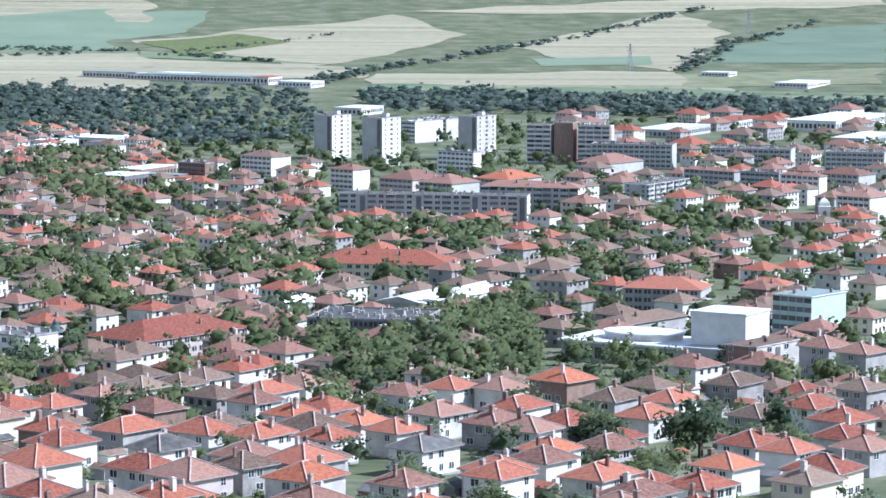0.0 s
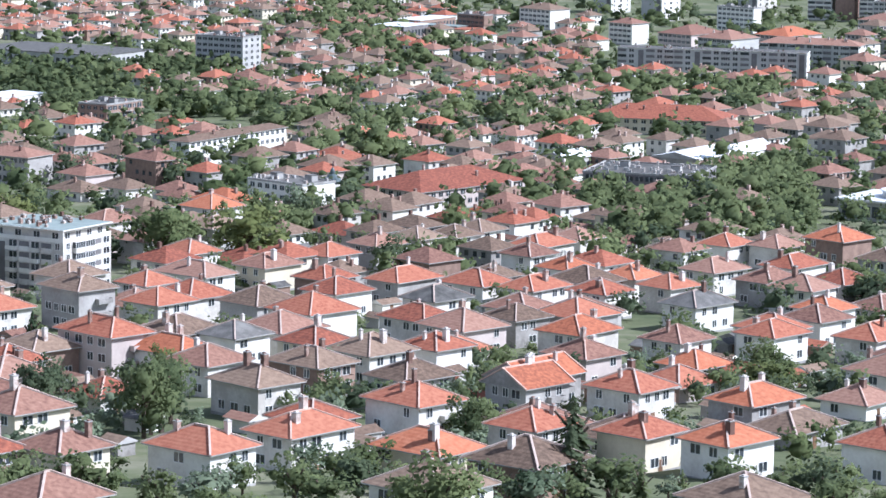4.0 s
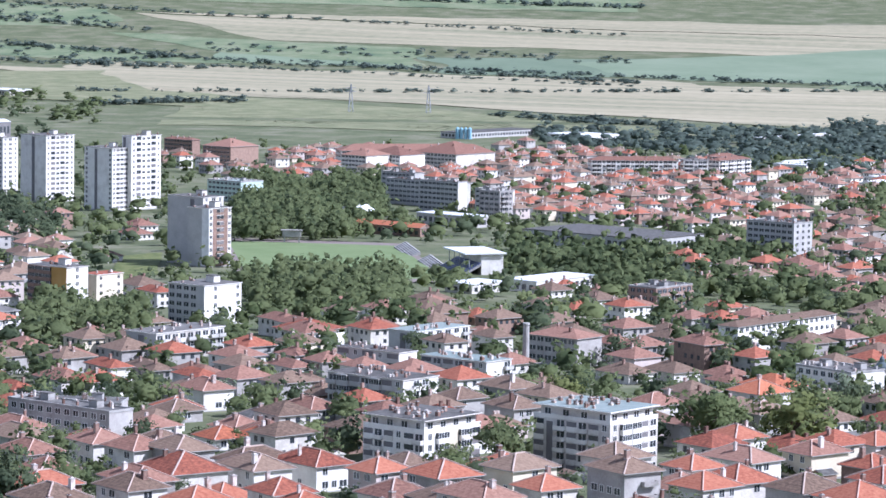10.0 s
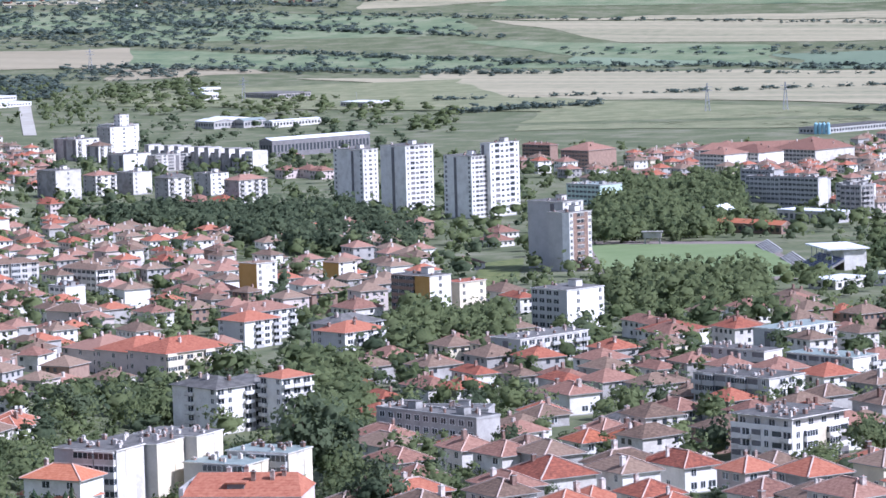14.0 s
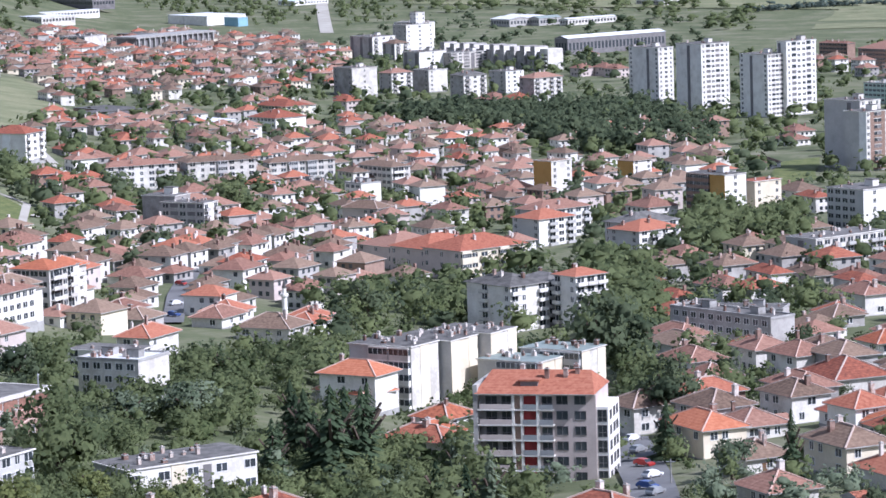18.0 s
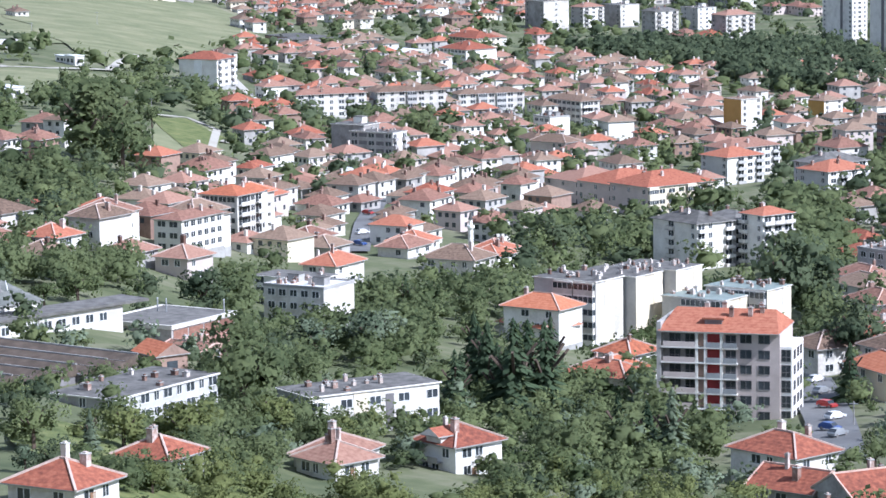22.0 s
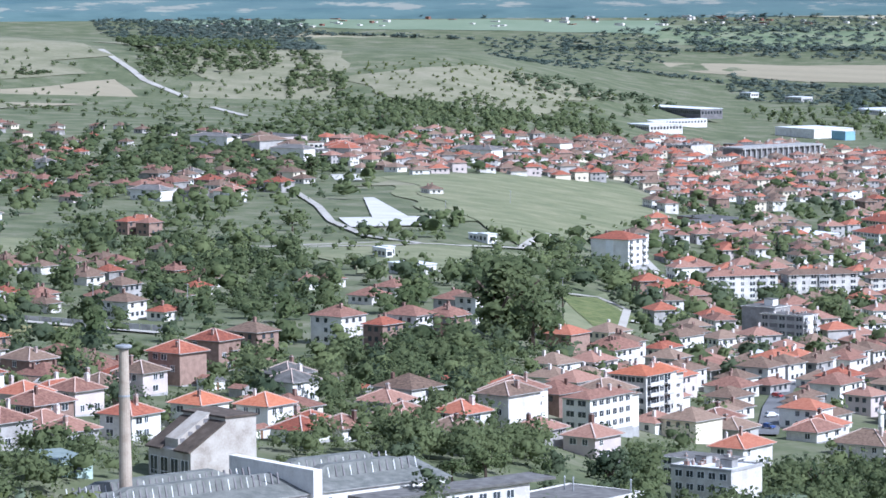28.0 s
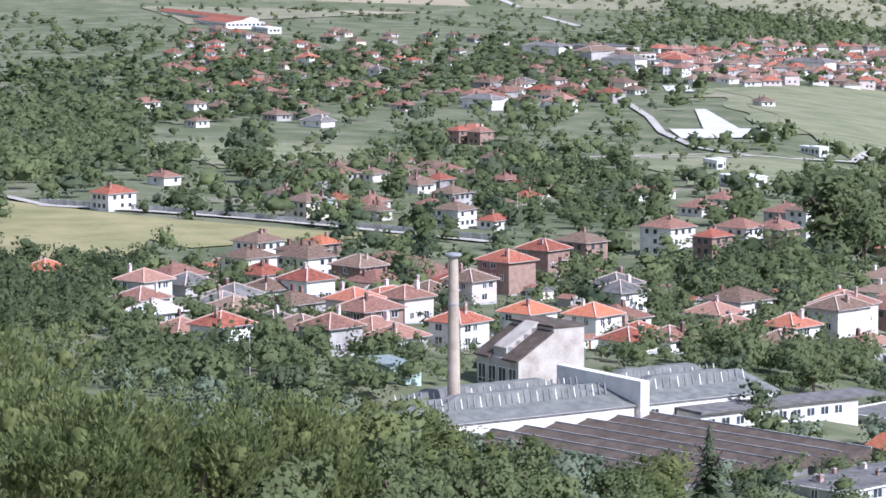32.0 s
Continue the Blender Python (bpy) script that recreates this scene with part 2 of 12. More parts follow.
# ---- lie of the land: height over the plan, in metres; the lookout stands at 0, 0, 150 ----
EYE_Z = 150.0
RINGS = (0, 67, 134, 224, 336, 504, 672, 896, 1120, 1456, 1977, 2464, 3024, 3400, 3750, 4100, 4450, 4900, 4990)
DROPS = (
    (10, (1.7, 30.2, 52.5, 72.8, 89.6, 106.4, 117.6, 127.7, 136.6, 146.7, 159.0, 164.6, 166.9, 158.3, 147.9, 127.1, 101.1, 68.6, 64.0)),
    (-18, (1.7, 30.2, 52.5, 72.8, 89.6, 106.4, 116.5, 126.6, 135.5, 146.7, 159.0, 164.6, 166.9, 158.3, 147.9, 127.1, 101.1, 68.6, 64.0)),
    (-25, (1.7, 30.3, 53.1, 74.4, 92.4, 110.4, 121.9, 132.7, 142.0, 153.7, 162.8, 164.6, 166.9, 158.3, 147.9, 127.1, 101.1, 68.6, 64.0)),
    (-30, (1.7, 30.2, 52.9, 73.8, 90.3, 105.7, 115.4, 124.8, 131.9, 141.0, 150.1, 156.8, 163.5, 157.2, 147.9, 127.1, 101.1, 68.6, 64.0)),
    (-36, (1.7, 25.7, 44.7, 62.7, 79.5, 94.1, 101.9, 108.6, 113.1, 118.7, 125.4, 125.4, 121.0, 82.9, 87.5, 106.6, 97.1, 68.6, 64.0)),
    (-48, (1.7, 22.3, 38.0, 52.6, 68.3, 85.1, 94.1, 103.0, 107.5, 110.9, 115.4, 116.5, 106.4, 58.4, 58.3, 75.8, 85.0, 68.6, 64.0)),
)


def smooth_step(u):
    return u * u * (3 - 2 * u)


def drop_along(col, r):
    for i in range(len(RINGS) - 1):
        if r <= RINGS[i + 1]:
            u = (r - RINGS[i]) / (RINGS[i + 1] - RINGS[i])
            return col[i] + (col[i + 1] - col[i]) * u
    return col[-1]


def ground_z(x, y):
    r = math.hypot(x, y)
    az = math.degrees(math.atan2(x, y))
    if az > 10:
        d = drop_along(DROPS[0][1], r)
    elif az < -48:
        d = drop_along(DROPS[-1][1], r)
    else:
        for (a, ca), (b, cb) in zip(DROPS, DROPS[1:]):
            if az >= b:
                u = smooth_step((a - az) / (a - b))
                d = drop_along(ca, r) * (1 - u) + drop_along(cb, r) * u
                break
    z = EYE_Z - d
    # the factory stands on a levelled terrace
    tx, ty = x + 366.0, y - 478.0
    off = max(abs(0.961 * tx - 0.276 * ty) - 46.0, abs(0.276 * tx + 0.961 * ty) - 44.0, 0.0)
    if off < 24.0 and z > 47.8:
        z += (47.8 - z) * smooth_step(1.0 - off / 24.0)
    return z


# ---- builders ----
class Shape:
    """Collects boxes and faces for one mesh; the last number of each is the material slot."""

    def __init__(self):
        self.v, self.f, self.m = [], [], []

    def face(self, pts, mi=0):
        a = len(self.v)
        self.v.extend(pts)
        self.f.append(tuple(range(a, a + len(pts))))
        self.m.append(mi)
        return self

    def box(self, x0, x1, y0, y1, z0, z1, mi=0, top=1.0):
        a = len(self.v)
        cx, cy, hx, hy = (x0 + x1) / 2, (y0 + y1) / 2, (x1 - x0) / 2, (y1 - y0) / 2
        self.v += [(x0, y0, z0), (x1, y0, z0), (x1, y1, z0), (x0, y1, z0)]
        self.v += [(cx - hx * top, cy - hy * top, z1), (cx + hx * top, cy - hy * top, z1), (cx + hx * top, cy + hy * top, z1), (cx - hx * top, cy + hy * top, z1)]
        for q in ((0, 3, 2, 1), (4, 5, 6, 7), (0, 1, 5, 4), (1, 2, 6, 5), (2, 3, 7, 6), (3, 0, 4, 7)):
            self.f.append(tuple(a + i for i in q))
            self.m.append(mi)
        return self

    def bar(self, p, q, s, mi=0):
        """A square bar from p to q."""
        p, q = Vector(p), Vector(q)
        d = (q - p).normalized()
        u = d.cross(Vector((0, 0, 1)))
        u = (u if u.length > 1e-3 else Vector((1, 0, 0))).normalized() * s / 2
        w = d.cross(u).normalized() * s / 2
        a = len(self.v)
        for e in (p, q):
            self.v += [tuple(e + u + w), tuple(e + u - w), tuple(e - u - w), tuple(e - u + w)]
        for f in ((0, 1, 2, 3), (7, 6, 5, 4), (0, 4, 5, 1), (1, 5, 6, 2), (2, 6, 7, 3), (3, 7, 4, 0)):
            self.f.append(tuple(a + i for i in f))
            self.m.append(mi)
        return self

    def put(self, m, boxes):
        """Boxes moved by the matrix m."""
        k = len(self.v)
        for q in boxes:
            self.box(*q)
        self.v[k:] = [tuple(m @ Vector(p)) for p in self.v[k:]]
        return self

    def mesh(self, name, *mats):
        me = bpy.data.meshes.new(name)
        me.from_pydata(self.v, [], self.f)
        for mt in mats:
            me.materials.append(mt)
        if len(mats) > 1:
            me.polygons.foreach_set("material_index", self.m)
        me.update()
        return me


def part(name, data, parent, at=None, label=""):
    ob = new(name, data)
    ob.parent = parent
    if at is not None:
        ob.matrix_basis = at
    if label:
        ob["label"] = label
    return ob


MESHES = {}


def shared(key, make):
    if key not in MESHES:
        MESHES[key] = make()
    return MESHES[key]


def window_mesh(w, h, kind="plain"):
    """A casement: the frame stands proud of the wall, the panes lie back in it."""
    def make():
        b, m = 0.1, 0.05
        xs = [-w / 2 - b, -w / 2, -m, m, w / 2, w / 2 + b] if w > 0.9 else [-w / 2 - b, -w / 2, w / 2, w / 2 + b]
        zs = [-b, 0, h, h + b] if h < 1.7 else [-b, 0, 0.75, 0.85, h, h + b]
        s, at = Shape(), {}

        def pt(i, j, y):
            if (i, j, y) not in at:
                at[i, j, y] = len(s.v)
                s.v.append((xs[i], y, zs[j]))
            return at[i, j, y]

        def quad(idx, mi):
            s.f.append(tuple(idx))
            s.m.append(mi)
        out, back = -0.07, -0.015
        for i in range(len(xs) - 1):
            for j in range(len(zs) - 1):
                c = [(i, j), (i + 1, j), (i + 1, j + 1), (i, j + 1)]
                if i % 2 and j % 2:
                    quad([pt(*q, back) for q in c], 1)
                    for q, r in zip(c, c[1:] + c[:1]):
                        quad([pt(*q, out), pt(*r, out), pt(*r, back), pt(*q, back)], 0)
                else:
                    quad([pt(*q, out) for q in c], 0)
        n, k = len(xs) - 1, len(zs) - 1
        rim = [(i, 0) for i in range(n)] + [(n, j) for j in range(k)] + [(i, k) for i in range(n, 0, -1)] + [(0, j) for j in range(k, 0, -1)]
        for q, r in zip(rim, rim[1:] + rim[:1]):
            quad([pt(*r, out), pt(*q, out), pt(*q, 0.02), pt(*r, 0.02)], 0)
        return s.mesh("window", WALL["dark"] if kind == "dark" else FRAME, GLASS)
    return shared(("window", round(w, 1), round(h, 1), kind), make)


def stacked(profile, cx=0.0, cy=0.0, sides=4, turn=0.785398):
    """One closed skin through levels of (half width, height, slot)."""
    s = Shape()
    for hw, z, mi in profile:
        for i in range(sides):
            a = turn + 6.283185 * i / sides
            g = hw * (1.41421 if sides == 4 else 1.0)
            s.v.append((cx + g * math.cos(a), cy + g * math.sin(a), z))
    for k in range(len(profile) - 1):
        for i in range(sides):
            j = (i + 1) % sides
            s.f.append((k * sides + i, k * sides + j, (k + 1) * sides + j, (k + 1) * sides + i))
            s.m.append(profile[k + 1][2])
    s.f.append(tuple(range((len(profile) - 1) * sides, len(profile) * sides)))
    s.m.append(profile[-1][2])
    return s


def chimney_mesh(h=1.6, s=0.6):
    k = s / 2
    return shared(("chimney", round(h, 1), round(s, 1)), lambda: stacked(
        [(k, -1.6, 0), (k, h, 0), (k + 0.08, h, 1), (k + 0.08, h + 0.12, 1), (k * 0.55, h + 0.12, 1), (k * 0.5, h + 0.32, 0)]).mesh("chimney", CHIMNEY, CONCRETE))


OCC = {}


def claim(x, y, r):
    """Remember that a building covers this circle."""
    for i in range(int((x - r) // 20), int((x + r) // 20) + 1):
        for j in range(int((y - r) // 20), int((y + r) // 20) + 1):
            OCC.setdefault((i, j), []).append((x, y, r))


YARDS = {}


def front_yard(x, y, size):
    """The open yard on the downhill street side, kept clear of trees."""
    r = math.hypot(x, y)
    for u in (0.75, 1.35) if r < 1000 else (0.75,):
        qx, qy = x - x / r * size * u, y - y / r * size * u
        YARDS.setdefault((int(qx // 20), int(qy // 20)), []).append((qx, qy, size * 0.3))


def in_yard(x, y):
    return any((x - a) ** 2 + (y - b) ** 2 < c * c for i in (-1, 0, 1) for j in (-1, 0, 1) for a, b, c in YARDS.get((int(x // 20) + i, int(y // 20) + j), ()))


def is_free(x, y, r):
    for ox, oy, orr in OCC.get((int(x // 20), int(y // 20)), ()):
        if (x - ox) ** 2 + (y - oy) ** 2 < (r + orr) ** 2:
            return False
    return True


def hip_roof(w, d, z, rise, over, hip=1.0, thick=0.18):
    """A roof over w x d: eaves at z, ridge along the longer side; hip 0 makes gables."""
    s = Shape()
    W, D = w / 2 + over, d / 2 + over
    long_x = w >= d
    inset = (D if long_x else W) * hip
    if long_x:
        a, b = (-max(W - inset, 0.0), 0, z + rise), (max(W - inset, 0.0), 0, z + rise)
    else:
        a, b = (0, -max(D - inset, 0.0), z + rise), (0, max(D - inset, 0.0), z + rise)
    c = [(-W, -D, z), (W, -D, z), (W, D, z), (-W, D, z)]
    lo = [(x, y, zz - thick) for x, y, zz in c]
    if long_x:
        s.face([c[0], c[1], b, a]), s.face([c[2], c[3], a, b]), s.face([c[1], c[2], b], 0 if hip else 1), s.face([c[3], c[0], a], 0 if hip else 1)
        ridge = [(c[0], a), (c[3], a), (c[1], b), (c[2], b), (a, b)]
    else:
        s.face([c[1], c[2], b, a]), s.face([c[3], c[0], a, b]), s.face([c[0], c[1], a], 0 if hip else 1), s.face([c[2], c[3], b], 0 if hip else 1)
        ridge = [(c[0], a), (c[1], a), (c[2], b), (c[3], b), (a, b)]
    for i in range(4):
        j = (i + 1) % 4
        s.face([lo[i], lo[j], c[j], c[i]], 2)
    s.face([lo[3], lo[2], lo[1], lo[0]], 2)
    return s, ridge


def roof_z(w, d, z, rise, over, x, y):
    W, D = w / 2 + over, d / 2 + over
    m = min(W, D)
    return z + rise * min(1.0, (min(W - abs(x), D - abs(y))) / m)


def at_ground(x, y, turn, sink=0.0):
    return pose(x, y, ground_z(x, y) - sink, 0, 0, turn)


WORDS = {"red": "red tiled", "orange": "bright orange tiled", "pink": "faded salmon tiled", "brown": "weathered brown tiled", "maroon": "maroon sheet", "grey": "grey flat",
         "green": "green sheet", "pale": "pale sheet", "white": "white rendered", "pinkish": "pinkish rendered", "cream": "cream rendered", "brick": "bare brick", "yellow": "ochre",
         "panel": "grey concrete panel", "dark": "dark rendered", "blue": "blue panelled", "greenish": "pale green"}
COUNT_WORDS = {1: "one-storey", 2: "two-storey", 3: "three-storey", 4: "four-storey", 5: "five-storey", 6: "six-storey", 7: "seven-storey", 8: "eight-storey"}


def wall_cells(length, pitch=2.9, margin=1.1):
    n = max(1, int((length - 2 * margin) / pitch + 0.6))
    step = (length - 2 * margin) / n
    return [-length / 2 + margin + step * (i + 0.5) for i in range(n)]


def grid_turn(x, y):
    """How the streets lie: askew in the town, square to north in the nearer western quarters."""
    az, r = math.degrees(math.atan2(x, y)), math.hypot(x, y)
    west = smooth_step(min(1.0, max(0.0, (-20.0 - az) / 9.0)))
    if az > -36:
        west *= smooth_step(min(1.0, max(0.0, (1250.0 - r) / 200.0)))
    return -38.0 + 36.0 * west


def house(x, y, turn, w, d, storeys=2, roof="red", wall="white", rise=0.0, detail=2, chimneys=2, pale_ridge=False, hip=1.0, seed=0, balcony=False, name="house", sink=0.0):
    """A dwelling: detail 2 has every window as a piece, 1 the front ones, 0 keeps them in the wall."""
    rnd = random.Random(int(x * 31 + y * 17) + seed)
    h = storeys * 2.8 + 0.4
    rise = rise or min(w, d) * 0.5 * (0.5 if hip else 0.55) + 0.3
    claim(x, y, max(w, d) * 0.6)
    front_yard(x, y, max(w, d))
    base = new(name)
    base.matrix_basis = at_ground(x, y, turn, sink)
    tagged(base, f"{COUNT_WORDS.get(storeys, 'tall')} {WORDS[wall]} house with a {WORDS[roof]} {'hipped' if hip else 'gabled'} roof", "house", "houses of the town")
    s = Shape().box(-w / 2, w / 2, -d / 2, d / 2, -3, h)
    s.box(-w / 2 - 0.04, w / 2 + 0.04, -d / 2 - 0.04, d / 2 + 0.04, -3, 0.5, 1)
    sides = ((0, -d / 2, 0, w), (w / 2, 0, 90, d), (-w / 2, 0, 270, d), (0, d / 2, 180, w))
    spots = []
    for si, (sx, sy, rot, length) in enumerate(sides):
        m = pose(sx, sy, 0, 0, 0, rot)
        out = pose(0, 0, 0, 0, 0, turn + rot) @ Vector((0, -1, 0))
        if out.x * x + out.y * y > 0.25 * math.hypot(x, y):
            continue
        for fl in range(storeys):
            cells = wall_cells(length, 3.0)
            for ci, u in enumerate(cells):
                if rnd.random() < (0.3 if si == 1 else 0.5):
                    continue
                wide = rnd.choice((1.2, 1.5, 1.9)) if detail else 1.3
                spots.append((m @ pose(u, 0, fl * 2.8 + 1.25), wide, 1.4))
    if detail == 0:
        for m, ww, hh in spots:
            pts = [tuple(m @ Vector(p)) for p in ((-ww / 2, -0.03, 0), (ww / 2, -0.03, 0), (ww / 2, -0.03, hh), (-ww / 2, -0.03, hh))]
            s.face(pts, 2)
    part("wall", s.mesh("wall", WALL[wall], CONCRETE, GLASS), base)
    if detail:
        for m, ww, hh in spots[: 9 if detail == 2 else 6]:
            part("window", window_mesh(ww, hh), base, m)
    if detail == 2:
        part("door", shared("door", lambda: Shape().box(-0.5, 0.5, -0.06, 0.0, 0.1, 2.1).box(-0.6, 0.6, -0.09, 0, 2.1, 2.2).mesh("door", DOORWOOD)), base, pose(w * 0.5, -d * 0.1, 0, 0, 0, 90))
    rs, ridge = hip_roof(w, d, h, rise, 0.75, hip)
    rob = part("roof", rs.mesh("roof", ROOF[roof], WALL[wall], CONCRETE), base)
    if detail:
        q = Shape()
        for a, b in ridge:
            q.bar((a[0], a[1], a[2] + 0.05), (b[0], b[1], b[2] + 0.05), 0.30 if pale_ridge else 0.25)
        part("ridge_tiles", q.mesh("ridge_tiles", RIDGE if pale_ridge else RIDGE_RED if roof in ("red", "orange", "pink") else RIDGE), rob)
    for i in range(chimneys if detail == 2 else 1):
        cx, cy = rnd.uniform(-0.32, 0.32) * w, rnd.uniform(-0.3, 0.3) * d
        part("chimney", chimney_mesh(rnd.choice((1.3, 1.7, 2.1)), rnd.choice((0.6, 0.8, 1.0))), base if detail == 0 else rob, pose(cx, cy, roof_z(w, d, h, rise, 0.75, cx, cy)))
    if balcony or detail == 2 and storeys > 1 and rnd.random() < 0.35:
        for fl in range(1, storeys):
            b = Shape().box(-1.8, 1.8, -1.2, 0, -0.12, 0.05, 1)
            b.box(-1.8, 1.8, -1.2, -1.12, 0.05, 0.95).box(-1.8, -1.72, -1.12, 0, 0.05, 0.95).box(1.72, 1.8, -1.12, 0, 0.05, 0.95)
            part("balcony", shared(("balcony", wall), lambda: b.mesh("balcony", WALL[wall], CONCRETE)), base, pose(w / 2, d * 0.15, fl * 2.8 + 0.3, 0, 0, 90))
    return base


def block(x, y, turn, w, d, storeys, wall="panel", roof="grey", side="", front="bands", end="plain", detail=0, pitched=False, heads=2, label="", loggia="", name="apartment_block", storey=2.8, parapet=0.4, seed=0):
    """A block of flats. front and end: windows of the long and short walls ('windows', 'balconies', 'bands', 'plain')."""
    rnd = random.Random(int(x * 13 + y * 7) + seed)
    h = storeys * storey + 0.9
    claim(x, y, min(w, d) * 0.6 + 1)
    for i in range(int(max(w, d) / min(w, d) + 0.99)):
        u = (i + 0.5) / int(max(w, d) / min(w, d) + 0.99) - 0.5
        q = pose(x, y, 0, 0, 0, turn) @ Vector((u * w, 0, 0) if w > d else (0, u * d, 0))
        claim(q.x, q.y, min(w, d) * 0.7)
    base = new(name)
    base.matrix_basis = at_ground(x, y, turn)
    tagged(base, label or f"{COUNT_WORDS.get(storeys, 'tall')} {WORDS[wall]} block with a {WORDS[roof]} roof", "apartment building", "blocks of flats")
    s = Shape().box(-w / 2, w / 2, -d / 2, d / 2, -4, h)
    mats = [WALL[wall], CONCRETE, GLASS, WALL[side or wall], FRAME]
    s.box(-w / 2 - 0.05, w / 2 + 0.05, -d / 2 - 0.05, d / 2 + 0.05, -4, 0.8, 1)
    # A white side over panel walls puts the sunlit ends' brightness in colour.
    if side:
        for sx in (-1, 1):
            s.box(*sorted((sx * w / 2, sx * (w / 2 + 0.06))), -d / 2, d / 2, 0.8, h, 3)
    wins, bals = [], []
    for style, sx, sy, rot, length in ((front, 0, -d / 2, 0, w), (end, w / 2, 0, 90, d), (front, 0, d / 2, 180, w), (end, -w / 2, 0, 270, d)):
        if style == "plain":
            continue
        m = pose(sx * 1.004, sy * 1.004, 0, 0, 0, rot)
        cells = wall_cells(length, 3.2 if style != "few" else 5.5, 0.6)
        for fl in range(storeys):
            z = 0.9 + fl * storey
            for ci, u in enumerate(cells):
                bal = style == "balconies" and (ci % 3 != 2 or len(cells) < 3) or style == "loggias" and ci % 2 == 0
                if bal and fl:
                    bals.append((m @ pose(u, 0, z), 2.9))
                wins.append((m @ pose(u, -0.02, z + (0.95 if not bal else 0.25)), 2.7 if bal else 1.7 if style != "bands" else 2.3, 1.35 if not bal else 2.15))
    near = detail >= 1
    if not near:
        for m, ww, hh in wins:
            s.face([tuple(m @ Vector(p)) for p in ((-ww / 2, -0.04, 0), (ww / 2, -0.04, 0), (ww / 2, -0.04, hh), (-ww / 2, -0.04, hh))], 2)
            s.face([tuple(m @ Vector(p)) for p in ((-0.06, -0.07, 0), (0.06, -0.07, 0), (0.06, -0.07, hh), (-0.06, -0.07, hh))], 4)
    part("wall", s.mesh("wall", *mats), base)
    if near:
        for m, ww, hh in wins:
            if rnd.random() < 0.94:
                part("window", window_mesh(ww, hh), base, m)

    def balcony(ww, key):
        def make():
            b = Shape().box(-ww / 2, ww / 2, -1.2, 0, -0.14, 0.04, 1)
            b.box(-ww / 2, ww / 2, -1.2, -1.1, 0.04, 1.0).box(-ww / 2, -ww / 2 + 0.08, -1.1, 0, 0.04, 1.0).box(ww / 2 - 0.08, ww / 2, -1.1, 0, 0.04, 1.0)
            return b.mesh("balcony", key, CONCRETE)
        return shared(("bal", ww, key.name), make)
    if math.hypot(x, y) < 900:
        for m, ww in bals:
            out = at_ground(x, y, turn) @ m
            if (out.to_3x3() @ Vector((0, -1, 0))).dot(Vector((x, y, 0))) < 0:
                part("balcony", balcony(ww, WALL[loggia or (side or wall)]), base, m)
    elif bals:
        b = Shape()
        for m, ww in bals:
            b.put(m, ((-ww / 2, ww / 2, -1.2, 0, -0.14, 0.04, 1), (-ww / 2, ww / 2, -1.2, -1.1, 0.04, 1.0, 0)))
        tagged(part("balcony_front", b.mesh("balcony_front", WALL[loggia or (side or wall)], CONCRETE), base), kind="stuff")
    if pitched:
        rs, ridge = hip_roof(w, d, h, min(w, d) * 0.19, 0.6)
        rob = part("roof", rs.mesh("roof", ROOF[roof], WALL[wall], CONCRETE), base)
        for i in range(max(2, int(w / 7))):
            cx = -w * 0.42 + w * 0.84 * (i + 0.5) / max(2, int(w / 7))
            cy = rnd.choice((-0.2, 0.15)) * d
            part("chimney", chimney_mesh(1.3, 0.7), rob, pose(cx, cy, roof_z(w, d, h, min(w, d) * 0.19, 0.6, cx, cy)))
    else:
        r = Shape()
        rings = [(0.0, h), (0.15, h), (0.15, h + 0.2 + parapet), (-0.2, h + 0.2 + parapet), (-0.2, h + 0.22)]
        for o, z in rings:
            r.v += [(-w / 2 - o, -d / 2 - o, z), (w / 2 + o, -d / 2 - o, z), (w / 2 + o, d / 2 + o, z), (-w / 2 - o, d / 2 + o, z)]
        for k in range(4):
            for i in range(4):
                r.f.append((4 * k + i, 4 * k + (i + 1) % 4, 4 * k + 4 + (i + 1) % 4, 4 * k + 4 + i))
                r.m.append(1)
        r.f.append((16, 17, 18, 19))
        r.m.append(0)
        rob = part("roof", r.mesh("roof", ROOF[roof], CONCRETE), base)
        for i in range(heads):
            cx = (i + 0.5) / heads * w - w / 2
            part("stair_head", shared(("head", wall), lambda: Shape().box(-1.4, 1.4, -1.2, 1.2, 0, 1.7).box(-1.5, 1.5, -1.3, 1.3, 1.7, 1.85, 1).mesh("stair_head", CONCRETE, ROOF["grey"])), rob, pose(cx, rnd.uniform(-0.15, 0.2) * d, h + 0.2))
        vents = Shape()
        for i in range(int(w * d / 26) + 4):
            cx, cy, q = rnd.uniform(-0.45, 0.45) * w, rnd.uniform(-0.42, 0.42) * d, rnd.uniform(0.25, 0.7)
            if math.hypot(x, y) < 900:
                part("vent", chimney_mesh(rnd.choice((0.6, 1.0, 1.3)), rnd.choice((0.5, 0.9))), rob, pose(cx, cy, h + 0.2))
            else:
                vents.box(cx - q, cx + q, cy - 0.3, cy + 0.3, h + 0.1, h + 0.2 + rnd.uniform(0.5, 1.3), rnd.choice((0, 0, 1)))
        if vents.v:
            tagged(part("roof_vents", vents.mesh("roof_vents", CHIMNEY, CONCRETE), rob), kind="stuff")
    return base


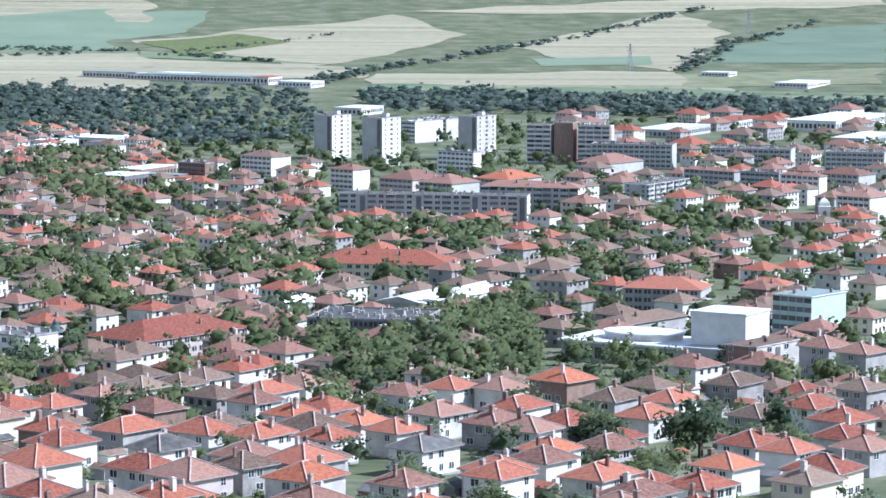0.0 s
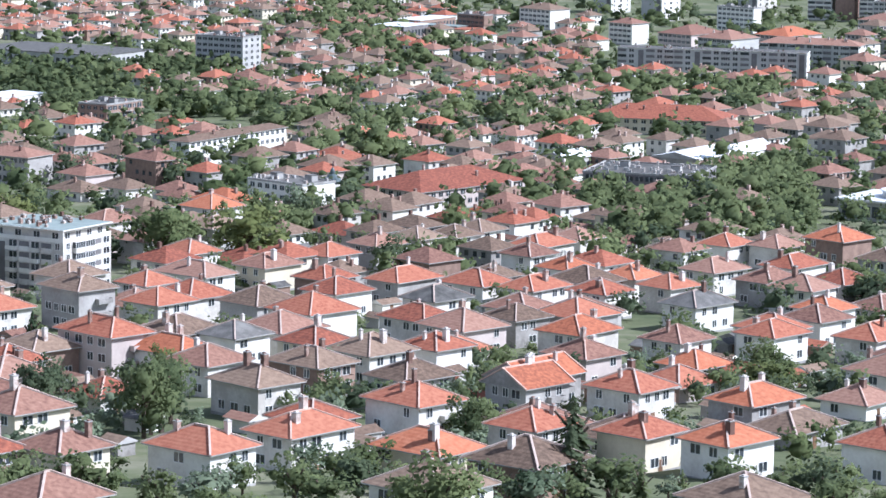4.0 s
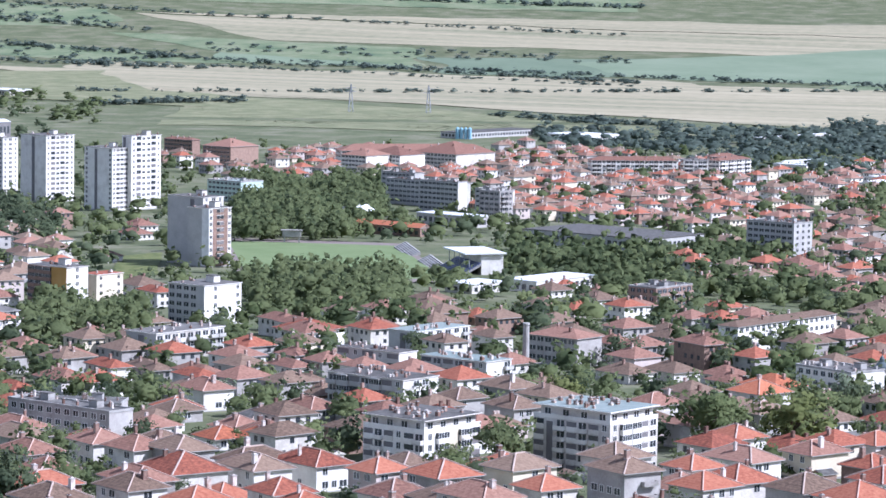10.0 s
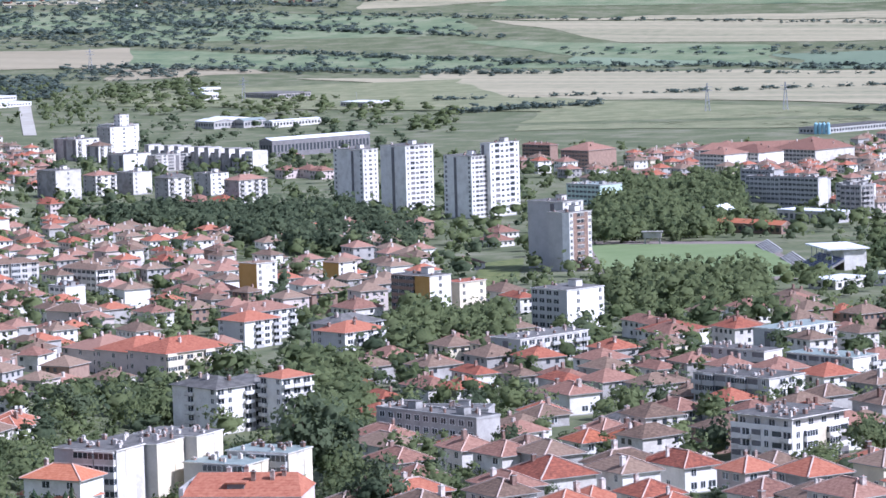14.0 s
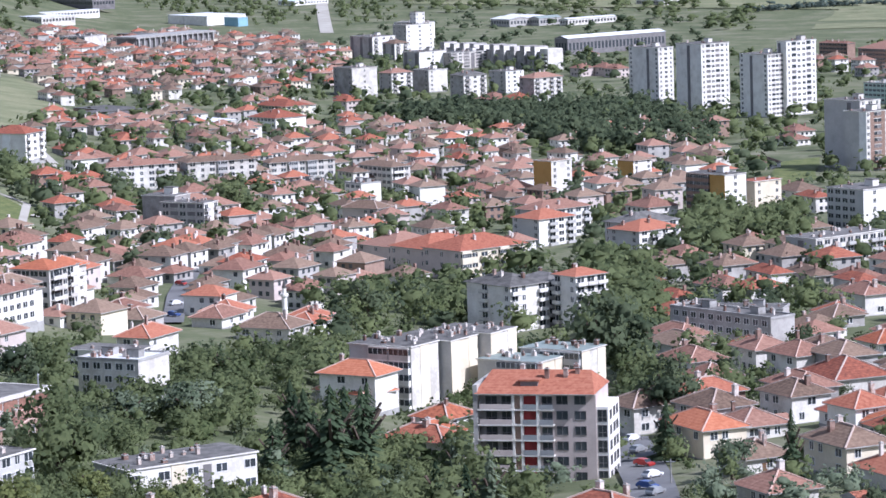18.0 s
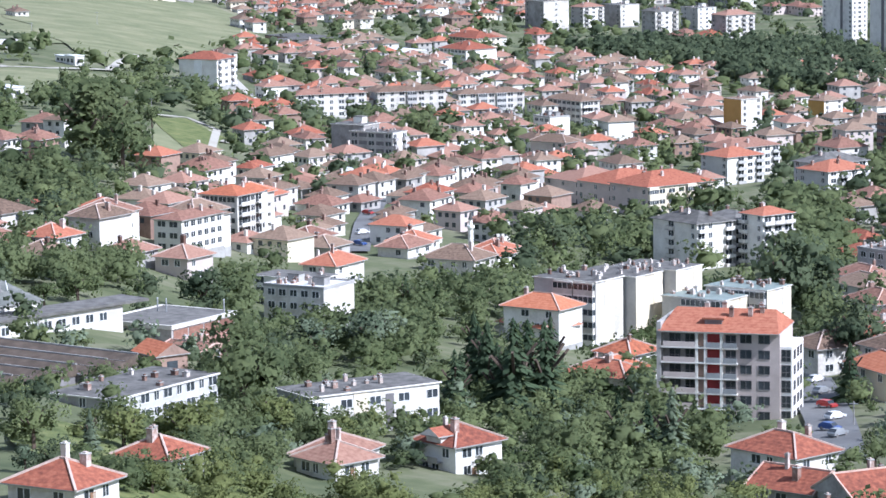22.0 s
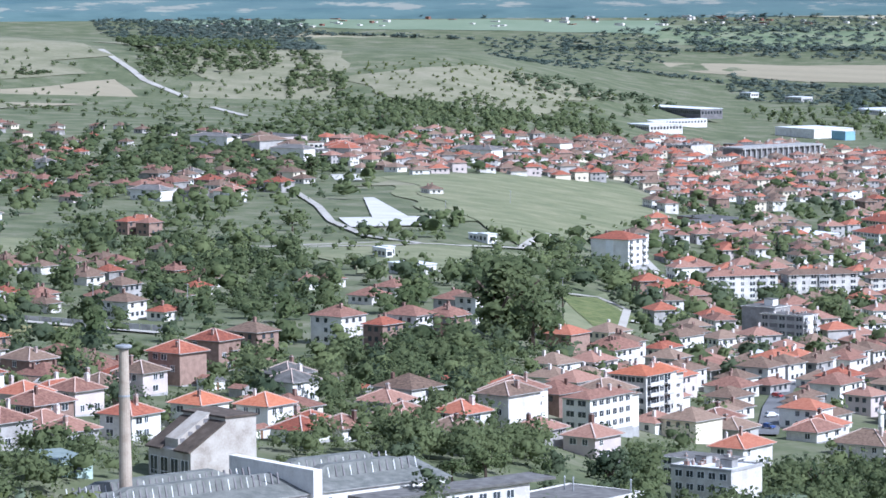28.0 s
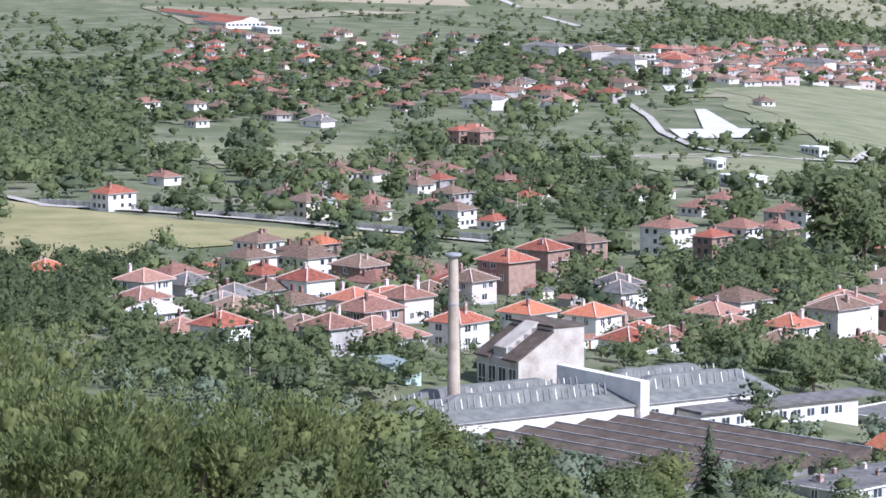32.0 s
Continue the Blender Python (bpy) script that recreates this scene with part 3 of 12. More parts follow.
def flats(x, y, turn, w, d, storeys, front, end, h=0.0, wall="white", side="", roof="grey", attic=False, pitched=False, parapet="", heads=1, label="", sink=0.0, clutter=10):
    """A block of flats whose walls are written column by column: w small window, W wide window, b balcony, g glazed
    balcony, l loggia with a dark sheet for its shaded recess, s dark strip for a slot, y ochre panel, n brown panel, c
    cream panel, a dot for bare wall."""
    rnd = random.Random(int(x * 13 + y * 7))
    h = h or storeys * 2.8 + 0.8
    near = math.hypot(x, y) < 1000
    for i in range(int(max(w, d) / min(w, d) + 0.99)):
        u = (i + 0.5) / int(max(w, d) / min(w, d) + 0.99) - 0.5
        q = pose(x, y, 0, 0, 0, turn) @ Vector((u * w, 0, 0) if w > d else (0, u * d, 0))
        claim(q.x, q.y, min(w, d) * 0.62)
    base = new("apartment_block")
    base.matrix_basis = at_ground(x, y, turn, sink)
    tagged(base, label, "apartment building", "blocks of flats")
    top = h - 2.7 if attic else h
    body = Shape().box(-w / 2, w / 2, -d / 2, d / 2, -5, top)
    body.box(-w / 2 - 0.06, w / 2 + 0.06, -d / 2 - 0.06, d / 2 + 0.06, -5, 0.7, 1)
    # side recolours only the sun-facing end; white beside panel or grey paints in sunlight.
    if side:
        body.box(w / 2, w / 2 + 0.05, -d / 2, d / 2, 0.7, top, 2)
    part("wall", body.mesh("wall", WALL[wall], CONCRETE, WALL[side or wall]), base)
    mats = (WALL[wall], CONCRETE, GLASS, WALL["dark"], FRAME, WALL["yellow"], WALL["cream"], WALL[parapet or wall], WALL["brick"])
    joined = Shape()
    fh = (top - 0.6) / (storeys - (1 if attic else 0))
    for pattern, sx, sy, rot, length in ((front, 0, -d / 2, 0, w), (end, w / 2 + (0.05 if side else 0), 0, 90, d)):
        m = pose(sx, sy, 0, 0, 0, rot)
        cell = length / len(pattern)
        for ci, kind in enumerate(pattern):
            u = -length / 2 + cell * (ci + 0.5)
            if kind in "synvc":
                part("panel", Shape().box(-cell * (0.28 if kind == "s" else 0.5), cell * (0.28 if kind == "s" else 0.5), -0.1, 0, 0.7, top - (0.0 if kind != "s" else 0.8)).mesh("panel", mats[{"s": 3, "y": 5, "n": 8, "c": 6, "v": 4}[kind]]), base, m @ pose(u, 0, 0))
                continue
            for fl in range(storeys - (1 if attic else 0)):
                z = 0.6 + fl * fh
                at = m @ pose(u, 0, z)
                if kind in "wW":
                    ww = 1.25 if kind == "w" else min(2.2, cell * 0.75)
                    if near:
                        part("window", window_mesh(ww, 1.4), base, at @ pose(0, -0.01, 0.95))
                    else:
                        joined.put(at, ((-ww / 2, ww / 2, -0.06, 0, 0.95, 2.35, 2), (-0.06, 0.06, -0.1, -0.06, 0.95, 2.35, 4)))
                elif kind == "b":
                    c = min(cell * 0.92, 3.6)
                    boxes = ((-c / 2, c / 2, -1.15, 0, -0.12, 0.06, 1), (-c / 2, c / 2, -1.15, -1.05, 0.06, 1.0, 7), (-c / 2, -c / 2 + 0.1, -1.05, 0, 0.06, 1.0, 7), (c / 2 - 0.1, c / 2, -1.05, 0, 0.06, 1.0, 7), (-c * 0.36, c * 0.36, -0.06, 0, 0.1, 2.25, 2), (-0.06, 0.06, -0.1, -0.06, 0.1, 2.25, 4))
                    if near:
                        part("balcony", shared(("flat_balcony", round(c, 1), wall, parapet), lambda: Shape().put(Matrix.Identity(4), boxes).mesh("balcony", *mats)), base, at)
                    else:
                        joined.put(at, boxes)
                elif kind == "g":
                    c = cell * 0.94
                    boxes = ((-c / 2, c / 2, -0.95, 0, -0.1, 1.05, 7), (-c / 2, c / 2, -0.9, 0, 1.05, 2.35, 2), (-c / 2, c / 2, -0.95, 0, 2.35, fh - 0.1, 7)) + tuple((-c / 2 + c * k / 4 - 0.05, -c / 2 + c * k / 4 + 0.05, -0.94, -0.9, 1.05, 2.35, 4) for k in range(5))
                    if near:
                        part("glazed_balcony", shared(("glazed", round(c, 1), round(fh, 1), wall, parapet), lambda: Shape().put(Matrix.Identity(4), boxes).mesh("glazed_balcony", *mats)), base, at)
                    else:
                        joined.put(at, boxes)
                elif kind == "l":
                    c = cell * 0.9
                    # The dark face above the parapet stands for the loggia's shaded depth.
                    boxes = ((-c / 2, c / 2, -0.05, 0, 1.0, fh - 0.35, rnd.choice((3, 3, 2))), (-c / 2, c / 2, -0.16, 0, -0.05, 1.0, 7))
                    if near:
                        part("loggia", Shape().put(Matrix.Identity(4), boxes).mesh("loggia", *mats), base, at)
                    else:
                        joined.put(at, boxes)
    if joined.v:
        tagged(part("facade", joined.mesh("facade", *mats), base), kind="stuff")
    if attic:
        part("attic", Shape().box(-w / 2 + 1.1, w / 2 - 1.0, -d / 2 + 1.3, d / 2 - 0.6, top, h).box(w / 2 - 1.3, w / 2 + 0.02, -d / 2, -d / 2 + 0.3, top, h - 0.2).mesh("attic", WALL[wall]), base, None, "set-back top storey")
        part("terrace_parapet", Shape().box(-w / 2, w / 2, -d / 2 - 0.04, -d / 2 + 0.12, top, top + 0.9).box(w / 2 - 0.12, w / 2 + 0.04, -d / 2, d / 2, top, top + 0.9).mesh("terrace_parapet", WALL[parapet or wall]), base)
        for k in range(4):
            part("window", window_mesh(1.7, 1.4), base, pose(-w / 2 + w * (k + 0.6) / 4.2, -d / 2 + 1.28, top + 0.7))
            part("window", window_mesh(1.7, 1.4), base, pose(w / 2 - 0.98, -d / 2 + d * (k + 0.7) / 4.4, top + 0.7, 0, 0, 90))
    if pitched:
        rise = min(w, d) * 0.2
        rob = part("roof", hip_roof(w, d, h, rise, 0.7)[0].mesh("roof", ROOF[roof], WALL[wall], CONCRETE), base)
        for i in range(max(2, int(max(w, d) / 6))):
            u, v = rnd.uniform(-0.36, 0.36) * w, rnd.uniform(-0.36, 0.36) * d
            part("chimney", chimney_mesh(1.3, 0.8), rob, pose(u, v, roof_z(w, d, h, rise, 0.7, u, v)))
    else:
        o = 0.35
        rob = part("roof", Shape().box(-w / 2 - o, w / 2 + o, -d / 2 - o, d / 2 + o, h, h + 0.22, 1).box(-w / 2 - o + 0.25, w / 2 + o - 0.25, -d / 2 - o + 0.25, d / 2 + o - 0.25, h + 0.22, h + 0.3).mesh("roof", ROOF[roof], WALL["white"]), base)
        for i in range(heads):
            part("stair_head", Shape().box(-1.9, 1.9, -1.6, 1.6, 0, 2.3).box(-2.1, 2.1, -1.8, 1.8, 2.3, 2.5, 1).mesh("stair_head", WALL["white"], ROOF["grey"]), rob, pose((i + 0.5) / heads * w - w / 2 + w * 0.1, d * 0.12, h + 0.25))
        for i in range(clutter):
            u, v = rnd.uniform(-0.43, 0.43) * w, rnd.uniform(-0.42, 0.42) * d
            part("vent", chimney_mesh(rnd.choice((0.5, 0.8, 1.1)), rnd.choice((0.6, 0.9))), rob, pose(u, v, h + 0.25))
    return base


def shed(x, y, turn, w, d, h, roof="pale", wall="white", rise=0.0, label="", windows=True, name="hall_building", band=False):
    """A long low hall: workshop, market hall or warehouse."""
    for i in range(int(max(w, d) / min(w, d) + 0.99)):
        u = (i + 0.5) / int(max(w, d) / min(w, d) + 0.99) - 0.5
        q = pose(x, y, 0, 0, 0, turn) @ Vector((u * w, 0, 0) if w > d else (0, u * d, 0))
        claim(q.x, q.y, min(w, d) * 0.7)
    base = new(name)
    base.matrix_basis = at_ground(x, y, turn)
    tagged(base, label or f"low {WORDS[wall]} hall with a {WORDS[roof]} roof", "hall")
    s = Shape().box(-w / 2, w / 2, -d / 2, d / 2, -3, h)
    if windows:
        for sx, sy, rot, length in ((0, -d / 2, 0, w), (w / 2, 0, 90, d), (-w / 2, 0, 270, d)):
            m = pose(sx, sy, 0, 0, 0, rot)
            for u in wall_cells(length, 3.6, 0.8):
                ww, z0, z1 = (1.1, h * 0.3, h * 0.72) if not band else (1.6, h * 0.45, h * 0.85)
                s.face([tuple(m @ Vector(p)) for p in ((u - ww, -0.04, z0), (u + ww, -0.04, z0), (u + ww, -0.04, z1), (u - ww, -0.04, z1))], 1)
    part("wall", s.mesh("wall", WALL[wall], GLASS), base)
    if rise:
        rs, _ = hip_roof(w, d, h, rise, 0.4, 0.0)
        part("roof", rs.mesh("roof", ROOF[roof], WALL[wall], CONCRETE), base)
    else:
        part("roof", Shape().box(-w / 2 - 0.3, w / 2 + 0.3, -d / 2 - 0.3, d / 2 + 0.3, h, h + 0.35).mesh("roof", ROOF[roof]), base)
    return base


# ---- trees ----
def tufts(rnd, n, size, lobes, squash=0.8):
    """Leaf tufts through the outer half of several lobes (x, y, z, radius), each facing roughly outward."""
    v, f, nrm = [], [], []
    total = sum(l[3] ** 2 for l in lobes)
    for lx, ly, lz, lr in lobes:
        for _ in range(max(3, int(n * lr * lr / total))):
            z = rnd.uniform(-0.75, 1)
            a = rnd.uniform(0, 2 * math.pi)
            q = math.sqrt(max(0, 1 - z * z))
            nx, ny, nz = q * math.cos(a), q * math.sin(a), z
            rr = lr * (1.12 - 0.5 * rnd.random() ** 1.6)
            p = Vector((lx + nx * rr, ly + ny * rr, lz + nz * rr * squash))
            out = Vector((nx, ny, nz))
            nn = (out + Vector((rnd.gauss(0, 0.55), rnd.gauss(0, 0.55), rnd.gauss(0, 0.55)))).normalized()
            u = nn.orthogonal().normalized()
            u.rotate(Matrix.Rotation(rnd.uniform(0, 6.3), 3, nn))
            w = nn.cross(u)
            s = size * rnd.uniform(0.55, 1.35)
            k = len(v)
            v += [tuple(p + u * s), tuple(p + w * s * 0.7 + nn * s * 0.25), tuple(p - u * s), tuple(p - w * s * 0.7 - nn * s * 0.15)]
            f.append((k, k + 1, k + 2, k + 3))
            soft = (Vector((p.x * 0.9, p.y * 0.9, (p.z - 0.42) * 0.9 + 0.34)) + out * 0.24 + nn * 0.14).normalized()
            nrm += [tuple(soft)] * 4
    return v, f, nrm


def blob(rnd, lobes, scale=0.72, squash=0.8, ring=5):
    """The dense inside of a crown, so that it does not show daylight everywhere."""
    v, f, nrm = [], [], []
    for lx, ly, lz, lr in lobes:
        k = len(v)
        for i, zz in enumerate((-0.7, 0.0, 0.7)):
            q = math.sqrt(1 - zz * zz)
            for j in range(ring):
                a = 6.283 * (j + 0.5 * i) / ring
                g = lr * scale * rnd.uniform(0.6, 1.16)
                v.append((lx + g * q * math.cos(a), ly + g * q * math.sin(a), lz + g * zz * squash))
                nrm.append(tuple(Vector((q * math.cos(a), q * math.sin(a), zz + 0.55)).normalized()))
        v.append((lx, ly, lz + lr * scale * squash))
        nrm.append((0, 0, 1))
        for i in range(2):
            for j in range(ring):
                f.append((k + i * ring + j, k + i * ring + (j + 1) % ring, k + (i + 1) * ring + (j + 1) % ring, k + (i + 1) * ring + j))
        for j in range(ring):
            f.append((k + 2 * ring + j, k + 2 * ring + (j + 1) % ring, k + 3 * ring))
    return v, f, nrm


def crown_lobes(rnd, shape):
    """Lobes of a crown one unit high that starts at z 0."""
    if shape == "tall":
        return [(rnd.gauss(0, 0.05), rnd.gauss(0, 0.05), 0.12 + 0.78 * i / 7, 0.17 - 0.08 * abs(i / 7 - 0.4)) for i in range(8)]
    lobes = [(0, 0, 0.48, 0.33)]
    lean = rnd.uniform(-0.07, 0.07)
    for i in range(14):
        a = 6.283 * i / 14 + rnd.uniform(-0.5, 0.5)
        z = rnd.uniform(0.16, 0.84)
        r = 0.33 * math.sqrt(max(0.1, 1 - ((z - 0.45) / 0.5) ** 2)) * rnd.uniform(0.65, 1.3)
        lobes.append((r * math.cos(a) + lean * z, r * math.sin(a), z, rnd.uniform(0.09, 0.24)))
    return lobes


def crown_mesh(shape, variant, leaf, n=420):
    def make():
        rnd = random.Random(variant * 77 + len(shape))
        if shape == "fir":
            v, f, nrm = [], [], []
            for i in range(n):
                z = rnd.random() ** 1.3
                r = 0.26 * (1 - z) ** 0.85 * (0.75 + 0.25 * math.sin(z * 42)) * rnd.uniform(0.55, 1.1) + 0.01
                a = rnd.uniform(0, 6.283)
                c, sn = math.cos(a), math.sin(a)
                l = 0.07 * (1.25 - z)
                k = len(v)
                b = 0.045 * (1.2 - z)
                nrm += [tuple(Vector((c, sn, 0.55)).normalized())] * 4
                v += [(c * (r - l), sn * (r - l), z + 0.02), (c * r - sn * b, sn * r + c * b, z - 0.01), (c * (r + l), sn * (r + l), z - 0.035), (c * r + sn * b, sn * r - c * b, z - 0.01)]
                f.append((k + 3, k + 2, k + 1, k))
            core = [(0, 0, 0.08 + 0.8 * i / 6, 0.2 * (1 - i / 6.6)) for i in range(6)]
            bv, bf, bn = blob(rnd, core, 0.7, 1.0)
        elif shape == "pine":
            lobes = crown_lobes(rnd, "round")
            v, f, nrm = [], [], []
            for i in range(n * 3):
                lx, ly, lz, lr = rnd.choice(lobes)
                z, a = rnd.uniform(-0.7, 1), rnd.uniform(0, 6.283)
                q = math.sqrt(1 - z * z) * lr * rnd.uniform(0.7, 1.1)
                p = Vector((lx + q * math.cos(a), ly + q * math.sin(a), lz + z * lr))
                up = Vector((0.6 * math.cos(a) + rnd.gauss(0, 0.3), 0.6 * math.sin(a) + rnd.gauss(0, 0.3), 1.0)).normalized()
                side = up.cross(Vector((rnd.gauss(0, 1), rnd.gauss(0, 1), rnd.gauss(0, 0.4)))).normalized()
                l, b = 0.05 * rnd.uniform(0.7, 1.3), 0.011 * rnd.uniform(0.7, 1.4)
                k = len(v)
                v += [tuple(p - side * b * 0.4), tuple(p + side * b + up * l * 0.5), tuple(p + up * l), tuple(p - side * b + up * l * 0.5)]
                f.append((k, k + 1, k + 2, k + 3))
            bv, bf, bn = blob(rnd, lobes, 0.42)
        else:
            lobes = crown_lobes(rnd, shape)
            v, f, nrm = tufts(rnd, int(n * 1.7), 0.026 if n > 1500 else 0.031 if n > 800 else 0.038 if n > 400 else 0.046, lobes)
            bv, bf, bn = blob(rnd, lobes[:7], 0.68, 0.8, 5)
        k = len(v)
        me = bpy.data.meshes.new("crown")
        me.from_pydata(v + bv, [], f + [tuple(i + k for i in q) for q in bf])
        me.materials.append(LEAF[leaf])
        me.polygons.foreach_set("use_smooth", [True] * len(me.polygons))
        me.update()
        if shape != "pine":
            me.normals_split_custom_set_from_vertices(nrm + bn)
        return me
    return shared(("crown", shape, variant, leaf, n), make)


def trunk_mesh(variant):
    def make():
        rnd = random.Random(variant)
        s = Shape()
        bend = rnd.uniform(-0.03, 0.03)
        s.box(-0.035, 0.035, -0.035, 0.035, -0.1, 0.5, 0, 0.6)
        for i in range(5):
            a = 6.283 * i / 5 + rnd.uniform(-0.4, 0.4)
            s.bar((0, 0, 0.28 + 0.05 * i), (0.2 * math.cos(a) + bend, 0.2 * math.sin(a), 0.55 + 0.05 * i), 0.022)
        return s.mesh("trunk", BARK)
    return shared(("trunk", variant), make)


TREE_WORDS = {"broad": "green broadleaf", "light": "light green broadleaf", "dark": "dark green broadleaf", "olive": "olive green", "pine": "dark conifer", "silver": "silvery green", "hazed": "grey-green"}


def tree(x, y, h=8.0, wide=1.0, leaf="broad", shape="round", n=420, sink=0.0):
    rnd = random.Random(int(x * 7.1 + y * 13.3))
    var = rnd.randrange(5)
    ob = new({"fir": "conifer_tree", "pine": "pine_tree", "tall": "poplar_tree"}.get(shape, "broadleaf_tree"))
    ob.matrix_basis = at_ground(x, y, rnd.uniform(0, 360), sink) @ Matrix.Diagonal((h * wide, h * wide, h, 1))
    tagged(ob, f"{TREE_WORDS[leaf]} tree with {'a slender pointed' if shape in ('fir', 'tall') else 'a rounded uneven'} crown among the houses", "tree", "trees of the town")
    part("trunk", trunk_mesh(var), ob)
    part("crown", crown_mesh(shape, var, leaf, n), ob, pose(0, 0, 0.06 if shape in ("fir", "tall") else 0.14) @ Matrix.Diagonal((1, 1, 0.92, 1)))
    return ob


def crown_pool(level):
    """Crowns for joined woods: level 0 is the nearest."""
    n, tuft, lobes_n, core, ring = ((520, 0.031, 9, 4, 5), (150, 0.050, 6, 3, 5), (56, 0.074, 5, 3, 5), (17, 0.118, 3, 2, 5))[level]
    pool = []
    for i in range(10):
        rnd = random.Random(level * 10 + i)
        lobes = [(0, 0, 0.46, 0.35)]
        for j in range(lobes_n):
            a = 6.283 * j / lobes_n + i + rnd.uniform(-0.5, 0.5)
            q = rnd.uniform(0.12, 0.38)
            lobes.append((q * math.cos(a), q * math.sin(a), rnd.uniform(0.16, 0.84), rnd.uniform(0.11, 0.25)))
        v, f, nrm = tufts(rnd, n, tuft, lobes)
        bv, bf, bn = blob(rnd, lobes[:core], 0.72 if level < 2 else 0.84, 0.8, ring)
        k = len(v)
        pool.append((np.array(v + bv), np.array(f), [np.array(q) + k for q in bf], np.array(nrm + bn)))
    return pool


POOLS = {}


def woods(name, spots, leaf="broad", label="", level=None):
    """Trees nobody could count, joined: spots are (x, y, height, width)."""
    if not spots:
        return None
    rnd = random.Random(len(spots) + len(name))
    if level is None:
        r = sum(math.hypot(q[0], q[1]) for q in spots) / len(spots)
        level = 0 if r < 560 else 1 if r < 880 else 2 if r < 1350 else 3
    if level not in POOLS:
        POOLS[level] = crown_pool(level)
    V, Fc, N, k = [], [], [], 0
    for x, y, h, wd in spots:
        v, f, bf, nr = POOLS[level][rnd.randrange(10)]
        a = rnd.uniform(0, 6.283)
        c, s = math.cos(a), math.sin(a)
        p = np.empty_like(v)
        p[:, 0] = x + (v[:, 0] * c - v[:, 1] * s) * wd
        p[:, 1] = y + (v[:, 0] * s + v[:, 1] * c) * wd
        p[:, 2] = ground_z(x, y) - 0.05 * h + v[:, 2] * h * 1.05
        V.append(p)
        N.append(np.column_stack((nr[:, 0] * c - nr[:, 1] * s, nr[:, 0] * s + nr[:, 1] * c, nr[:, 2])))
        Fc += (f + k).tolist()
        Fc += [(q + k).tolist() for q in bf]
        k += len(v)
    me = bpy.data.meshes.new(name)
    me.from_pydata(np.vstack(V).tolist(), [], Fc)
    me.materials.append(LEAF[leaf])
    me.polygons.foreach_set("use_smooth", [True] * len(Fc))
    me.update()
    me.normals_split_custom_set_from_vertices(np.vstack(N).tolist())
    return tagged(new(name, me), label, "trees", kind="stuff")


OPEN = []
GLADES = [[(-1098, 1470), (-1030, 1490), (-890, 1300), (-930, 1225), (-1005, 1290)], [(-717, 1084), (-749, 1178), (-614, 983), (-557, 884), (-559, 850), (-602, 913)], [(-421, 612), (-391, 674), (-398, 775), (-524, 1020), (-540, 788)], [(-369, 595), (-361, 622), (-389, 669), (-396, 639)],
          [(-321, 468), (-348, 558), (-374, 599), (-366, 534)], [(-277, 399), (-291, 459), (-314, 496), (-309, 445)], [(-462, 902), (-437, 942), (-456, 1038), (-427, 1031), (-377, 980), (-412, 1069), (-488, 1110), (-528, 1037)]]


# ---- ground cover laid on the land ----
def sheet(name, corners, mat, lift=0.25, steps=20, label="", kind="structure", category="ground"):
    """A four-cornered piece of ground cover that follows the land."""
    a, b, c, d = [Vector((*p, 0)) for p in corners]
    v, f = [], []
    sway = 0.0 if category in ("stadium", "yard") else min(26.0, (a - c).length * 0.07)
    if category != "field":
        OPEN.append(list(corners))
    for i in range(steps + 1):
        for j in range(steps + 1):
            u, w = i / steps, j / steps
            p = a.lerp(b, u).lerp(d.lerp(c, u), w)
            if sway:
                q = p * 0.011
                p += Vector((noise.noise(q), noise.noise(q + Vector((40, 7, 3))), 0)) * sway
            v.append((p.x, p.y, ground_z(p.x, p.y) + lift))
    for i in range(steps):
        for j in range(steps):
            k = i * (steps + 1) + j
            f.append((k, k + steps + 1, k + steps + 2, k + 1))
    me = bpy.data.meshes.new(name)
    me.from_pydata(v, [], f)
    me.materials.append(mat)
    me.update()
    return tagged(new(name, me), label, category, kind=kind)


def lane(name, pts, width, mat, lift=0.4, label=""):
    """A road or track along plan points."""
    v, f = [], []
    fine = []
    for (ax, ay), (bx, by) in zip(pts, pts[1:]):
        n = max(2, int(math.hypot(bx - ax, by - ay) / 6))
        fine += [(ax + (bx - ax) * i / n, ay + (by - ay) * i / n) for i in range(n)]
    fine.append(pts[-1])
    for i, (x, y) in enumerate(fine):
        ax, ay = fine[max(0, i - 1)]
        bx, by = fine[min(len(fine) - 1, i + 1)]
        l = math.hypot(bx - ax, by - ay) or 1
        nx, ny = -(by - ay) / l * width / 2, (bx - ax) / l * width / 2
        for s in (1, -1):
            v.append((x + nx * s, y + ny * s, ground_z(x + nx * s, y + ny * s) + lift))
        claim(x, y, width * 0.5)
        if i:
            k = 2 * i
            f.append((k - 2, k - 1, k + 1, k))
    me = bpy.data.meshes.new(name)
    me.from_pydata(v, [], f)
    me.materials.append(mat)
    me.update()
    return tagged(new(name, me), label, "road", kind="structure")


# ---- filling the streets and gardens between ----
def inside(poly, x, y):
    hit = False
    for (ax, ay), (bx, by) in zip(poly, poly[1:] + poly[:1]):
        if (ay > y) != (by > y) and x < (bx - ax) * (y - ay) / (by - ay) + ax:
            hit = not hit
    return hit


def in_open(x, y):
    """On a meadow, pitch or yard that stays clear."""
    return any(inside(q, x, y) for q in OPEN)


def in_glade(x, y, rnd):
    """True for most spots in the streets that are nearly bare of trees."""
    return any(inside(g, x, y) for g in GLADES) and rnd.random() < 0.86


